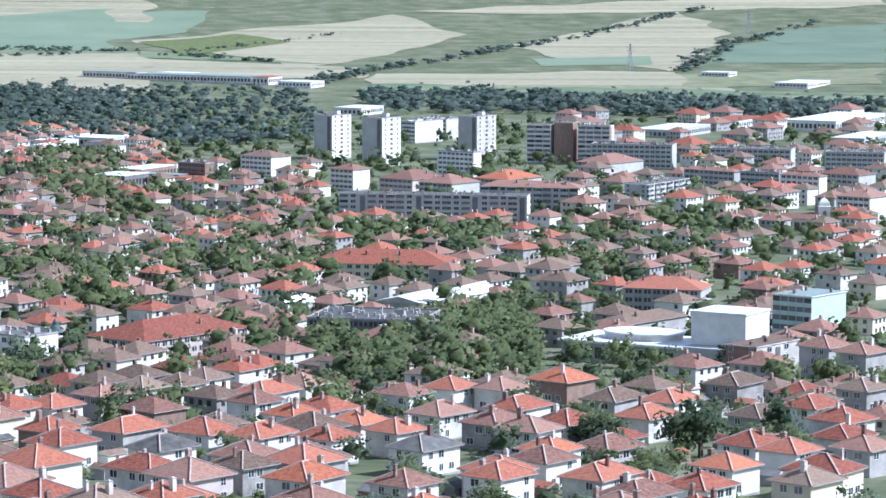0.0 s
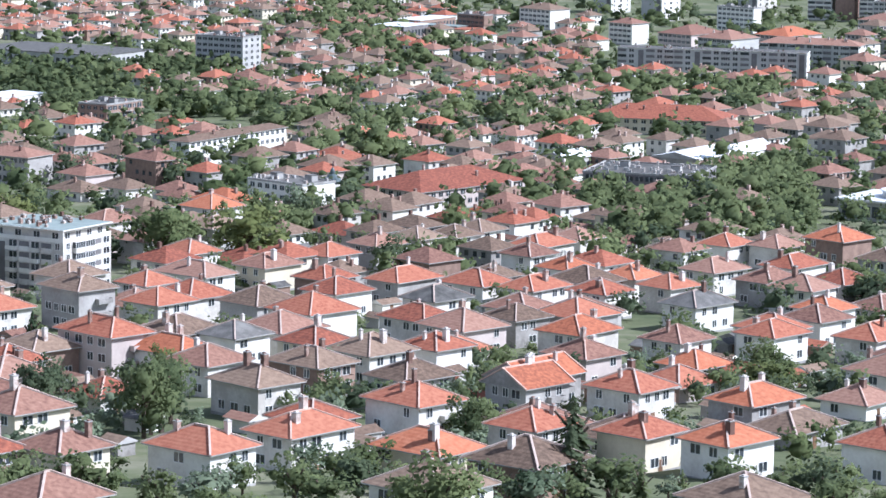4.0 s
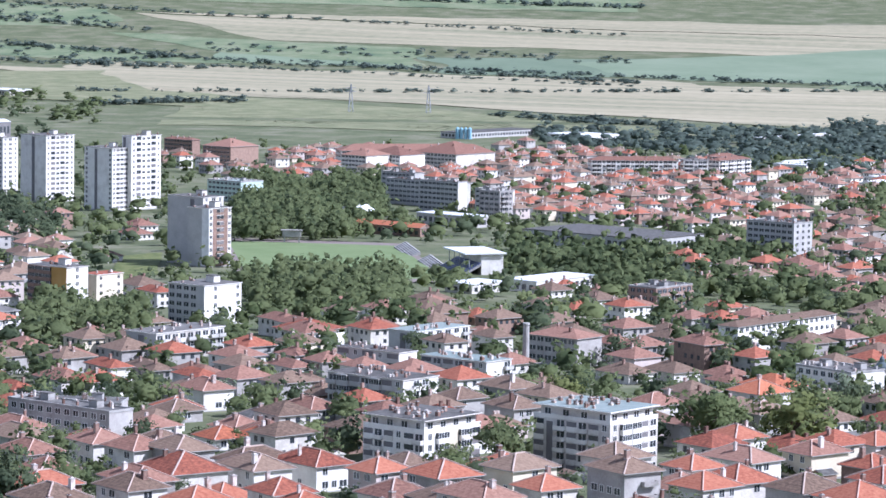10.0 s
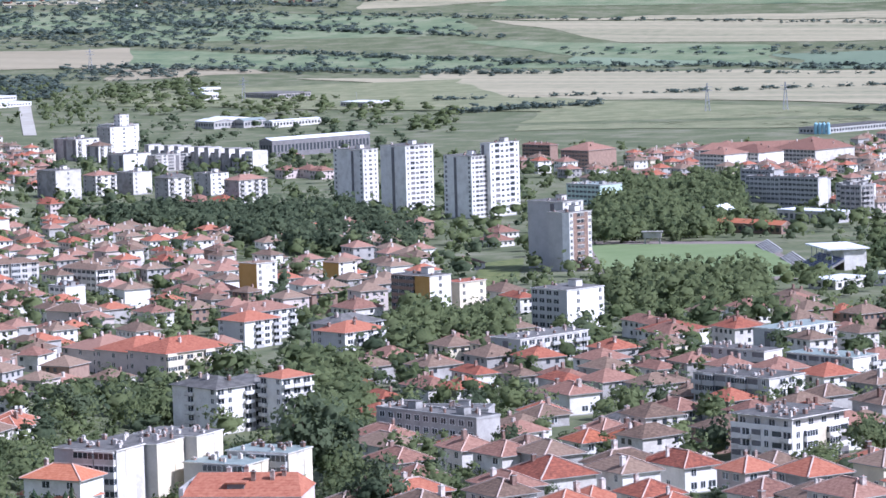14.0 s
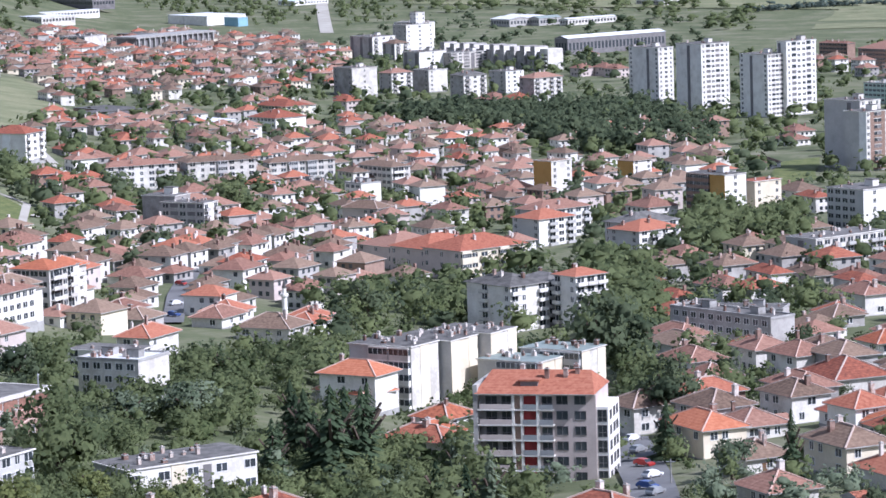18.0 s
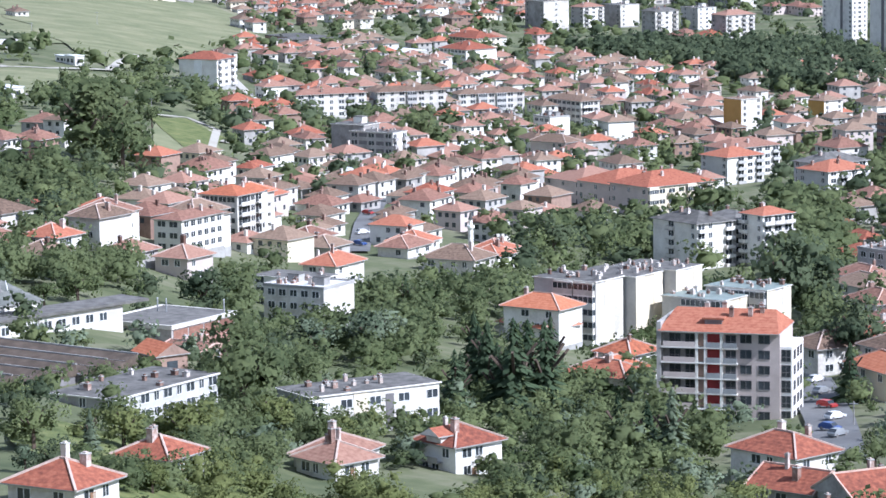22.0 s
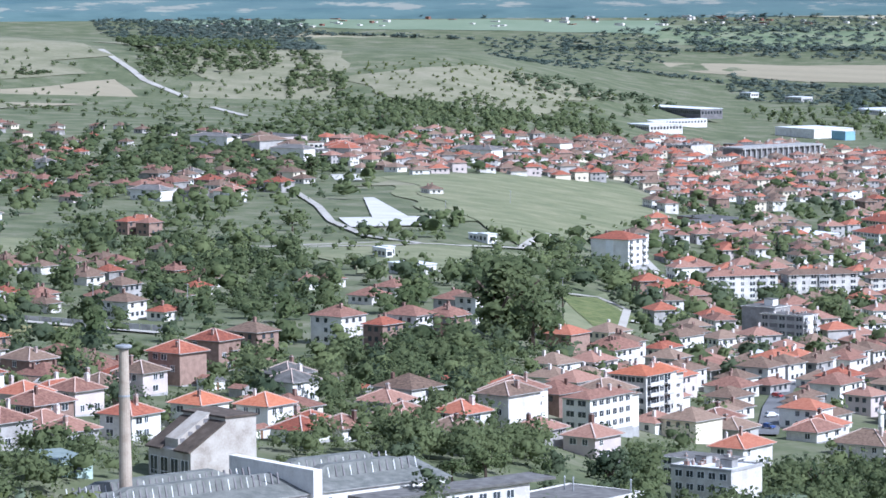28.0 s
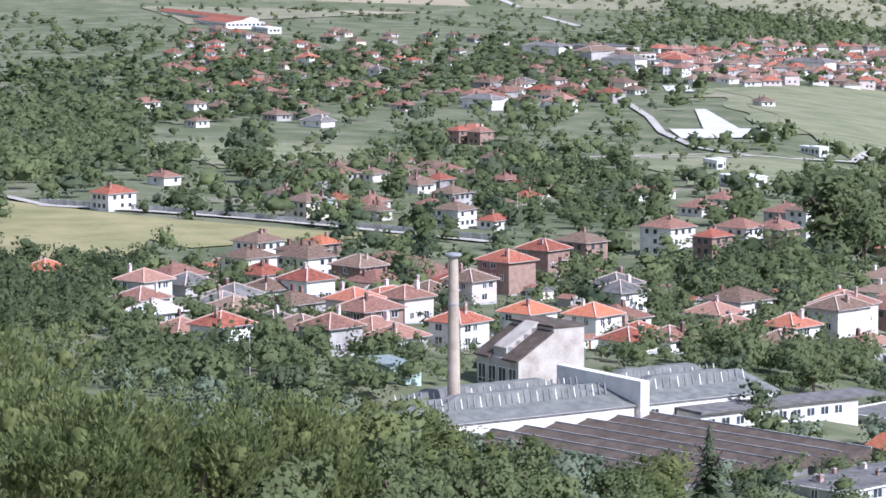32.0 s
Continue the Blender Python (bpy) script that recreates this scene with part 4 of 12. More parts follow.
def plan_box(poly):
    xs, ys = [p[0] for p in poly], [p[1] for p in poly]
    return min(xs), max(xs), min(ys), max(ys)


ROOF_MIX = ("red", "red", "pink", "pink", "pink", "brown", "brown", "brown")
WALL_MIX = ("white", "white", "white", "grey", "grey", "cream", "pinkish", "brick")


ROOF_KEYS, WALL_KEYS = ("red", "orange", "pink", "brown"), ("white", "grey", "cream", "pinkish", "brick")


def add_far_house(s, m, w, d, storeys, roof, wall, rnd):
    """One house of a far quarter, added to the quarter's joined mesh."""
    h = storeys * 2.8 + 0.4
    q = Shape().box(-w / 2, w / 2, -d / 2, d / 2, -3, h, 4 + WALL_KEYS.index(wall))
    for sx, sy, rot, length in ((0, -d / 2, 0, w), (w / 2, 0, 90, d), (-w / 2, 0, 270, d)):
        k = pose(sx, sy, 0, 0, 0, rot)
        for fl in range(storeys):
            for u in wall_cells(length, 3.0):
                if rnd.random() < 0.75:
                    z = fl * 2.8 + 1.2
                    q.face([tuple(k @ Vector(p)) for p in ((u - 0.65, -0.04, z), (u + 0.65, -0.04, z), (u + 0.65, -0.04, z + 1.35), (u - 0.65, -0.04, z + 1.35))], 9)
    rise = min(w, d) * 0.235 + 0.3
    rs, _ = hip_roof(w, d, h, rise, 0.65)
    a = len(q.v)
    q.v += rs.v
    q.f += [tuple(i + a for i in f) for f in rs.f]
    q.m += [ROOF_KEYS.index(roof) if mi == 0 else 10 for mi in rs.m]
    for i in range(rnd.choice((1, 1, 2))):
        cx, cy = rnd.uniform(-0.3, 0.3) * w, rnd.uniform(-0.3, 0.3) * d
        z = roof_z(w, d, h, rise, 0.65, cx, cy)
        q.box(cx - 0.38, cx + 0.38, cy - 0.38, cy + 0.38, z - 0.8, z + 1.5, 11)
    a = len(s.v)
    s.v += [tuple(m @ Vector(p)) for p in q.v]
    s.f += [tuple(i + a for i in f) for f in q.f]
    s.m += q.m


FAR_BUILT = Shape()


def far_house(x, y, turn, w, d, storeys, roof, wall):
    claim(x, y, max(w, d) * 0.6)
    front_yard(x, y, max(w, d))
    rnd = random.Random(int(x + y))
    # Far roofs lean to duller tiles; part of that is haze put into colour.
    roof = {"red": ("red", "pink", "pink"), "pink": ("pink", "brown", "brown")}.get(roof, (roof,))[int(x * 7 + y * 3) % (3 if roof in ("red", "pink") else 1)]
    add_far_house(FAR_BUILT, at_ground(x, y, turn), w, d, storeys, roof if roof in ROOF_KEYS else "brown", wall, rnd)


def finish_far_houses(s):
    if s.v:
        me = s.mesh("house_quarter", *[ROOF[k] for k in ROOF_KEYS], *[WALL[k] for k in WALL_KEYS], GLASS, CONCRETE, CHIMNEY)
        tagged(new("house_quarter", me), "far quarter of small houses with red and brown tiled roofs", "houses", kind="stuff")


def street_houses(poly, step, turn, seed, storeys=(1, 2, 2), size=(8, 11), keep=0.85, roofs=ROOF_MIX):
    """Rows of houses along a street grid, wherever the ground is still free; those far off are joined."""
    rnd = random.Random(seed)
    x0, x1, y0, y1 = plan_box(poly)
    cx, cy = (x0 + x1) / 2, (y0 + y1) / 2
    reach = int(math.hypot(x1 - x0, y1 - y0) / 2 / step) + 1
    c, s = math.cos(radians(turn)), math.sin(radians(turn))
    far = Shape()
    for i in range(-reach, reach + 1):
        for j in range(-reach, reach + 1):
            u, v = i * step + rnd.uniform(-0.18, 0.18) * step, (j + (j // 2) * 0.25) * step + rnd.uniform(-0.18, 0.18) * step
            x, y = cx + u * c - v * s, cy + u * s + v * c
            w, d = rnd.uniform(*size), rnd.uniform(*size)
            pick = rnd.random(), rnd.choice(storeys), rnd.choice(roofs), rnd.choice(WALL_MIX), grid_turn(x, y) + rnd.choice((0, 0, 90, -90)) + rnd.uniform(-5, 5)
            green = noise.noise(Vector((x * 0.013, y * 0.013, 5.0)))
            thick = 0.74 if math.degrees(math.atan2(x, y)) < -22 else 0.9
            if pick[0] > keep * (thick + 1.15 * green) or not inside(poly, x, y) or not is_free(x, y, max(w, d) * 0.56) or in_open(x, y):
                continue
            r = math.hypot(x, y)
            if r < 760:
                house(x, y, pick[4], w, d, pick[1], pick[2], pick[3], detail=2 if r < 560 else 1, chimneys=1, pale_ridge=pick[0] < 0.3)
            else:
                claim(x, y, max(w, d) * 0.6)
                add_far_house(far, at_ground(x, y, pick[4]), w, d, pick[1], pick[2], pick[3], rnd)
    finish_far_houses(far)


def scatter(poly, step, seed, gap=1.5, keep=1.0):
    """Free spots for trees."""
    rnd = random.Random(seed)
    x0, x1, y0, y1 = plan_box(poly)
    spots = []
    for i in range(int((x1 - x0) / step) + 1):
        for j in range(int((y1 - y0) / step) + 1):
            x, y = x0 + (i + rnd.random()) * step, y0 + (j + rnd.random()) * step
            if rnd.random() < keep and inside(poly, x, y) and is_free(x, y, gap) and not in_yard(x, y) and not in_glade(x, y, rnd):
                spots.append((x, y))
    return spots


def free_cover(az0, az1, r0, r1, step, seed, keep, patch=0.004, thin=0.0):
    """Tree spots over a sector of the plan, thicker where gardens are, on ground that is still free."""
    rnd = random.Random(seed)
    out = []
    r = r0
    while r < r1:
        a = az0
        while a < az1:
            rr, aa = r + rnd.uniform(0, step), radians(a) + rnd.uniform(0, step) / r
            x, y = rr * math.sin(aa), rr * math.cos(aa)
            g = noise.noise(Vector((x * patch, y * patch, seed))) * 0.5 + keep
            if rnd.random() < g and is_free(x, y, 0.8) and not in_open(x, y) and not in_yard(x, y) and not in_glade(x, y, rnd):
                out.append((x, y))
            a += math.degrees(step / r)
        r += step
    return out


def line_of_trees(a, b, n, h, seed=1, jitter=6.0):
    rnd = random.Random(seed + int(a[0]))
    out = []
    for i in range(n):
        u = rnd.random()
        hh = h * rnd.uniform(0.25, 0.85)
        out.append((a[0] + (b[0] - a[0]) * u + rnd.gauss(0, jitter), a[1] + (b[1] - a[1]) * u + rnd.gauss(0, jitter), hh, hh * rnd.uniform(1.4, 3.2)))
    return out


def heights(h, seed):
    rnd = random.Random(seed)
    while True:
        yield h * rnd.uniform(0.6, 1.3)


def pole(x, y, h):
    ob = tagged(new("utility_pole"), "thin grey concrete utility pole between the gardens", "pole", "utility poles")
    ob.matrix_basis = at_ground(x, y, 20)
    part("shaft", shared(("pole", round(h)), lambda: stacked([(0.16, -1, 0), (0.11, h, 0)], sides=6).mesh("shaft", CONCRETE)), ob)
    part("crossarm", shared("crossarm", lambda: Shape().box(-0.8, 0.8, -0.06, 0.06, -0.06, 0.06).mesh("crossarm", METAL)), ob, pose(0, 0, h - 0.5))
    return ob


def outbuildings(poly, step, seed, keep=0.5):
    """Sheds, garages and lean-tos in the yards."""
    rnd = random.Random(seed)
    for x, y in scatter(poly, step, seed, 2.6, keep):
        w, d = rnd.uniform(3.0, 4.5), rnd.uniform(4.0, 6.5)
        if is_free(x, y, 2.4) and not in_open(x, y):
            roof, wall = rnd.choice(("red", "pink", "brown", "brown", "grey")), rnd.choice(("white", "grey", "brick"))
            ob = tagged(new("garden_shed"), f"small {WORDS[wall]} garden shed with a {WORDS[roof]} roof", "shed", "garden sheds")
            ob.matrix_basis = at_ground(x, y, grid_turn(x, y) + rnd.choice((0, 90)) + rnd.uniform(-6, 6))
            claim(x, y, 2.4)
            part("wall", Shape().box(-w / 2, w / 2, -d / 2, d / 2, -2, 2.3).mesh("wall", WALL[wall]), ob)
            rs, _ = hip_roof(w, d, 2.3, 0.9, 0.3, 0.0)
            part("roof", rs.mesh("roof", ROOF[roof], WALL[wall], CONCRETE), ob)
            part("door", shared("shed_door", lambda: Shape().box(-0.45, 0.45, -0.05, 0, 0, 1.95).mesh("door", DOORWOOD)), ob, pose(w / 2, 0, 0, 0, 0, 90))


# ---- the land ----
def make_ground():
    angles = [a for a in np.arange(-60, 22, 0.75)] + [a for a in range(24, 300, 6)]
    radii = list(np.arange(0, 300, 20)) + list(np.geomspace(300, 4990, 70))
    v, f = [(0, 0, ground_z(0, 0))], []
    for r in radii[1:]:
        for a in angles:
            x, y = r * math.sin(radians(a)), r * math.cos(radians(a))
            v.append((x, y, ground_z(x, y)))
    n = len(angles)
    for j in range(n):
        f.append((0, 1 + (j + 1) % n, 1 + j))
    for i in range(len(radii) - 2):
        for j in range(n):
            a, b = 1 + i * n + j, 1 + i * n + (j + 1) % n
            f.append((a, b, b + n, a + n))
    me = bpy.data.meshes.new("ground")
    me.from_pydata(v, [], f)
    me.materials.append(GROUND)
    me.polygons.foreach_set("use_smooth", [True] * len(f))
    me.update()
    return tagged(new("ground", me), "town ground of soil, grass and yards sloping to the plain", "ground", kind="structure")


make_ground()


CREST = ((-62, 330), (-45, 292), (-39.5, 254), (-37.8, 248), (-36.7, 278), (-34, 302), (-32.5, 286), (-31.2, 265), (-30.6, 251), (-29.7, 261), (-28, 287), (-24, 312), (-10, 335), (20, 335))


def make_mountains():
    """The far range across the valley."""
    v, f = [], []
    cols, rows = 200, 20
    for i in range(cols):
        a = -62 + 84 * i / (cols - 1)
        for (a0, t0), (a1, t1) in zip(CREST, CREST[1:]):
            if a0 <= a <= a1:
                top = t0 + (t1 - t0) * smooth_step((a - a0) / (a1 - a0))
        for j in range(rows):
            u = j / (rows - 1)
            fold = noise.noise(Vector((a * 0.3, u * 2.2, 0))) + 0.5 * noise.noise(Vector((a * 0.9, u * 5, 4)))
            r = 4872 + 110 * u - 9 * fold * u * (1 - u) * 4
            z = 79 + (top - 79) * u ** 1.15
            v.append((r * math.sin(radians(a)), r * math.cos(radians(a)), z))
    for i in range(cols - 1):
        for j in range(rows - 1):
            k = i * rows + j
            f.append((k, k + rows, k + rows + 1, k + 1))
    me = bpy.data.meshes.new("mountains")
    me.from_pydata(v, [], f)
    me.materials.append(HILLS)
    me.polygons.foreach_set("use_smooth", [True] * len(f))
    me.update()
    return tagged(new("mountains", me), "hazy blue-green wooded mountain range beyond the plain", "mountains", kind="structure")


make_mountains()


# ---- fields, meadows and roads ----
sheet("field", [(-509, 3880), (-281, 4135), (-291, 3814), (-468, 3566)], FIELD["green"], 0.30, label="open green field on the plain", category="field")
sheet("field", [(-461, 3509), (-83, 3342), (-79, 3206), (-415, 3155)], FIELD["straw"], 0.32, label="open straw field on the plain", category="field")
sheet("field", [(-333, 3715), (-60, 4036), (20, 3805), (-127, 3324)], FIELD["straw"], 0.34, label="open straw field on the plain", category="field")
sheet("field", [(-75, 3250), (226, 3299), (258, 3025), (-74, 2991)], FIELD["straw"], 0.36, label="open straw field on the plain", category="field")
sheet("field", [(55, 3634), (279, 4086), (318, 3806), (221, 3299)], FIELD["straw"], 0.38, label="open straw field on the plain", category="field")
sheet("field", [(305, 3657), (512, 3948), (443, 3416), (263, 3416)], FIELD["teal"], 0.40, label="open teal field on the plain", category="field")
sheet("field", [(229, 3261), (434, 3340), (407, 3133), (217, 3090)], FIELD["common"], 0.42, label="open common field on the plain", category="field")
sheet("field", [(-60, 4080), (565, 4364), (538, 4155), (143, 4063)], FIELD["straw"], 0.44, label="open straw field on the plain", category="field")
sheet("field", [(-1320, 3550), (-620, 3534), (-542, 3097), (-1182, 3180)], FIELD["straw"], 0.38, label="open straw field on the plain", category="field")
sheet("field", [(-790, 3764), (-397, 4087), (-344, 3564), (-688, 3571)], FIELD["green"], 0.40, label="open green field on the plain", category="field")
sheet("field", [(-563, 3211), (-317, 3286), (-297, 3079), (-528, 3075)], FIELD["straw"], 0.42, label="open straw field on the plain", category="field")
sheet("field", [(-1001, 2989), (-629, 3002), (-585, 2792), (-948, 2756)], FIELD["common"], 0.44, label="open common field on the plain", category="field")
sheet("field", [(-1418, 3438), (-307, 3510), (-259, 2953), (-1114, 3218)], FIELD["straw"], 0.64, label="open straw field on the plain", category="field")
sheet("field", [(-1440, 4145), (-1008, 4246), (-380, 4342), (-365, 4178)], FIELD["straw"], 0.66, label="open straw field on the plain", category="field")
sheet("field", [(-1564, 3245), (-1247, 3419), (-973, 3004), (-1479, 3068)], FIELD["common"], 0.68, label="open common field on the plain", category="field")
sheet("field", [(-1752, 3639), (-1665, 3688), (-1483, 3513), (-1638, 3400)], FIELD["tan"], 0.30, label="open tan field on the plain", category="field")
sheet("field", [(-1790, 4561), (-1288, 4728), (-1254, 4604), (-1671, 4257)], FIELD["straw"], 0.32, label="open straw field on the plain", category="field")
sheet("field", [(-971, 3755), (-497, 3888), (-460, 3602), (-877, 3558)], FIELD["teal"], 0.34, label="open teal field on the plain", category="field")
sheet("field", [(-1435, 4131), (-365, 4178), (-345, 3947), (-1198, 3881)], FIELD["straw"], 0.36, label="open straw field on the plain", category="field")
sheet("field", [(-1200, 3707), (-1024, 3752), (-938, 3628), (-1165, 3600)], FIELD["green"], 0.38, label="open green field on the plain", category="field")
sheet("meadow", [(-300, 425), (-118, 424), (-73, 268), (-150, 220)], FIELD["meadow"], 0.60, label="grassy slope with bushes below the lookout", category="meadow")
sheet("field", [(-1208, 1643), (-1194, 1899), (-1029, 1684), (-840, 1246)], FIELD["common"], 0.68, label="open meadow beside the houses", category="meadow")
sheet("field", [(-1172, 1545), (-1184, 1622), (-1180, 1894), (-1054, 1724)], FIELD["dry"], 0.50, label="dry grass meadow", category="meadow")
sheet("field", [(-903, 1122), (-838, 1196), (-811, 1225), (-744, 1053)], FIELD["common"], 0.52, label="grassy common", category="meadow")
sheet("field", [(-2246, 3535), (-1779, 3758), (-1677, 3543), (-1939, 3456)], FIELD["tan"], 0.54, label="open tan field on the plain", category="field")
sheet("field", [(-3162, 3743), (-2506, 4067), (-2401, 3895), (-3082, 3648)], FIELD["green"], 0.56, label="open green field on the plain", category="field")
sheet("field", [(-2570, 4172), (-2078, 4394), (-2036, 4304), (-2560, 4154)], FIELD["straw"], 0.58, label="open straw field on the plain", category="field")
sheet("field", [(-1923, 2542), (-1902, 2765), (-1820, 2873), (-1641, 2382)], FIELD["dry"], 0.60, label="dry grass hillside", category="hillside")
sheet("field", [(-2016, 2432), (-1900, 2510), (-1786, 2359), (-1884, 2271)], FIELD["dry"], 0.62, label="dry hillside pasture", category="hillside")
sheet("field", [(-705, 1068), (-698, 1084), (-660, 1053), (-628, 976)], FIELD["meadow"], 0.64, label="small green slope", category="meadow")
sheet("field", [(-2539, 2433), (-2423, 2666), (-2173, 2506), (-2234, 2138)], FIELD["dry"], 0.62, label="dry grass hill", category="hillside")
sheet("field", [(-2095, 2199), (-2065, 2397), (-1959, 2305), (-1948, 2142)], FIELD["tan"], 0.64, label="mown field on the hill", category="hillside")
sheet("field", [(-2222, 2127), (-2134, 2255), (-1948, 2142), (-1919, 1898)], FIELD["dry"], 0.66, label="dry hillside pasture", category="hillside")
sheet("field", [(-866, 768), (-742, 752), (-682, 780), (-681, 685)], FIELD["sere"], 0.38, label="dry grass field", category="meadow")
sheet("field", [(-689, 611), (-866, 768), (-722, 707), (-662, 636)], FIELD["sere"], 0.40, label="dry meadow", category="meadow")
sheet("field", [(-1056, 1011), (-973, 1090), (-917, 1034), (-919, 925)], FIELD["common"], 0.42, label="green meadow", category="meadow")
sheet("running_track", [(-514, 1599), (-420, 1596), (-338, 1371), (-416, 1324)], FIELD["track"], 0.32, label="dark cinder running track round the pitch", category="stadium")
sheet("pitch", [(-504, 1579), (-419, 1580), (-346, 1388), (-420, 1346)], FIELD["pitch"], 0.34, label="green grass football pitch", category="stadium")
sheet("pitch", [(-369, 1569), (-305, 1591), (-285, 1484), (-344, 1464)], FIELD["pitch"], 0.36, label="green grass training pitch", category="stadium")
sheet("field", [(-521, 1469), (-509, 1497), (-465, 1366), (-473, 1340)], FIELD["meadow"], 0.38, label="small lawn", category="meadow")
sheet("yard", [(-813, 1126), (-797, 1119), (-749, 1062), (-754, 1051)], FIELD["bare"], 0.40, label="pale bare earth heap", category="yard")
sheet("field", [(-1213, 1630), (-1166, 1839), (-1006, 1646), (-937, 1326)], FIELD["common"], 0.42, label="large green common", category="meadow")
sheet("field", [(-913, 1168), (-845, 1199), (-748, 1084), (-770, 1018)], FIELD["common"], 0.44, label="rough grass common", category="meadow")
lane("road", [(-891, 1139), (-871, 1181)], 4, FIELD["bare"], 0.6, "narrow pale road between the houses")
lane("road", [(-695, 1082), (-651, 1037)], 5, FIELD["bare"], 0.6, "narrow pale road between the houses")
lane("road", [(-876, 1396), (-757, 1237)], 4, FIELD["bare"], 0.6, "narrow pale road between the houses")
lane("road", [(-2211, 2536), (-2096, 2449), (-2047, 2408), (-1943, 2348), (-1756, 2195)], 7, FIELD["bare"], 0.6, "narrow pale road between the houses")
lane("road", [(-2257, 2294), (-2245, 2471)], 4, FIELD["tan"], 0.6, "narrow pale road between the houses")
lane("road", [(-522, 923), (-485, 848), (-448, 780)], 6, FIELD["asphalt"], 0.6, "narrow pale road between the houses")
lane("road", [(-1592, 3104), (-1496, 2920), (-1387, 2713)], 12, FIELD["bare"], 0.6, "narrow pale road between the houses")
lane("road", [(-857, 1357), (-831, 1335), (-753, 1232)], 4, FIELD["bare"], 0.6, "narrow pale road between the houses")
sheet("field", [(-698, 1064), (-705, 1094), (-661, 1052), (-619, 975)], FIELD["meadow"], 0.66, label="small green slope", category="meadow")
lane("road", [(-689, 1070), (-679, 1070), (-654, 1041)], 3, FIELD["bare"], 0.6, "narrow pale road between the houses")
lane("road", [(-837, 760), (-797, 768), (-746, 776), (-696, 779), (-659, 781)], 6, FIELD["bare"], 0.6, "narrow pale road between the houses")
lane("road", [(-878, 779), (-835, 761)], 4, FIELD["bare"], 0.6, "narrow pale road between the houses")
lane("road", [(-254, 622), (-225, 561), (-203, 511)], 9, FIELD["asphalt"], 0.6, "narrow pale road between the houses")
sheet("field", [(-2029, 4219), (-1485, 4162), (-1413, 3960), (-1826, 3794)], FIELD["scrub"], 0.36, label="open scrub field on the plain", category="field")
sheet("field", [(-1797, 3734), (-1280, 3700), (-1108, 3586), (-1701, 3531)], FIELD["scrub"], 0.38, label="open scrub field on the plain", category="field")
sheet("field", [(-1391, 3897), (-997, 3855), (-946, 3659), (-1213, 3706)], FIELD["scrub"], 0.40, label="open scrub field on the plain", category="field")
sheet("field", [(-1560, 4519), (-883, 4620), (-840, 4394), (-1491, 4316)], FIELD["scrub"], 0.42, label="open scrub field on the plain", category="field")
sheet("field", [(-1106, 3196), (-568, 2967), (-531, 2769), (-922, 2847)], FIELD["common"], 0.44, label="green pasture beyond the town", category="field")
sheet("field", [(-2508, 3995), (-1991, 4210), (-1873, 3960), (-2315, 3755)], FIELD["scrub"], 0.46, label="open scrub field on the plain", category="field")
sheet("field", [(-3047, 3606), (-2707, 3670), (-2385, 3728), (-2979, 3525)], FIELD["straw"], 0.48, label="open straw field on the plain", category="field")
sheet("field", [(-468, 3566), (-324, 3545), (-106, 3380), (-461, 3509)], FIELD["scrub"], 0.50, label="open scrub field on the plain", category="field")
sheet("field", [(-325, 3689), (-234, 3805), (-166, 3701), (-266, 3486)], FIELD["meadow"], 0.52, label="open meadow field on the plain", category="field")
sheet("field", [(87, 3465), (211, 3507), (204, 3393), (96, 3365)], FIELD["green"], 0.54, label="open green field on the plain", category="field")
sheet("field", [(344, 3819), (510, 3934), (482, 3718), (363, 3692)], FIELD["teal"], 0.56, label="open teal field on the plain", category="field")
sheet("field", [(-77, 3121), (394, 3032), (366, 2818), (-74, 2971)], FIELD["scrub"], 0.58, label="open scrub field on the plain", category="field")
sheet("field", [(-699, 1065), (-721, 1128), (-625, 995), (-609, 927)], FIELD["common"], 0.48, label="small green slope between woods and houses", category="meadow")
lane("road", [(-708, 1076), (-707, 1100), (-681, 1080), (-612, 965)], 3, FIELD["bare"], 0.7, "pale path round the green slope")
lane("road", [(-898, 1116), (-876, 1134), (-861, 1159)], 3, FIELD["bare"], 0.6, "narrow pale road between the houses")
sheet("field", [(-2318, 2220), (-2221, 2452), (-2110, 2400), (-2188, 2095)], FIELD["dry"], 0.52, label="dry grass hill", category="hillside")
sheet("field", [(-2362, 2706), (-2729, 3413), (-1943, 2603), (-1888, 2377)], FIELD["dry"], 0.54, label="dry grass hillside", category="hillside")
sheet("yard", [(-1088, 1460), (-1083, 1463), (-964, 1331), (-980, 1322)], FIELD["slab"], 0.70, label="pale concrete strip on the common", category="yard")
sheet("yard", [(-990, 1308), (-961, 1344), (-916, 1293), (-942, 1254)], FIELD["slab"], 0.74, label="pale concrete slabs on the common", category="yard")
sheet("yard", [(-1250, 1644), (-1237, 1653), (-1201, 1611), (-1214, 1601)], FIELD["slab"], 0.42, label="pale bare yard", category="yard")
lane("road", [(-1143, 1473), (-1059, 1382), (-977, 1285), (-901, 1210), (-875, 1195), (-850, 1182), (-838, 1195), (-840, 1244), (-877, 1309), (-906, 1367)], 4, FIELD["bare"], 0.8, "pale path across the common")
lane("road", [(-896, 1113), (-882, 1140), (-853, 1161), (-850, 1182)], 3, FIELD["bare"], 0.8, "pale path across the common")


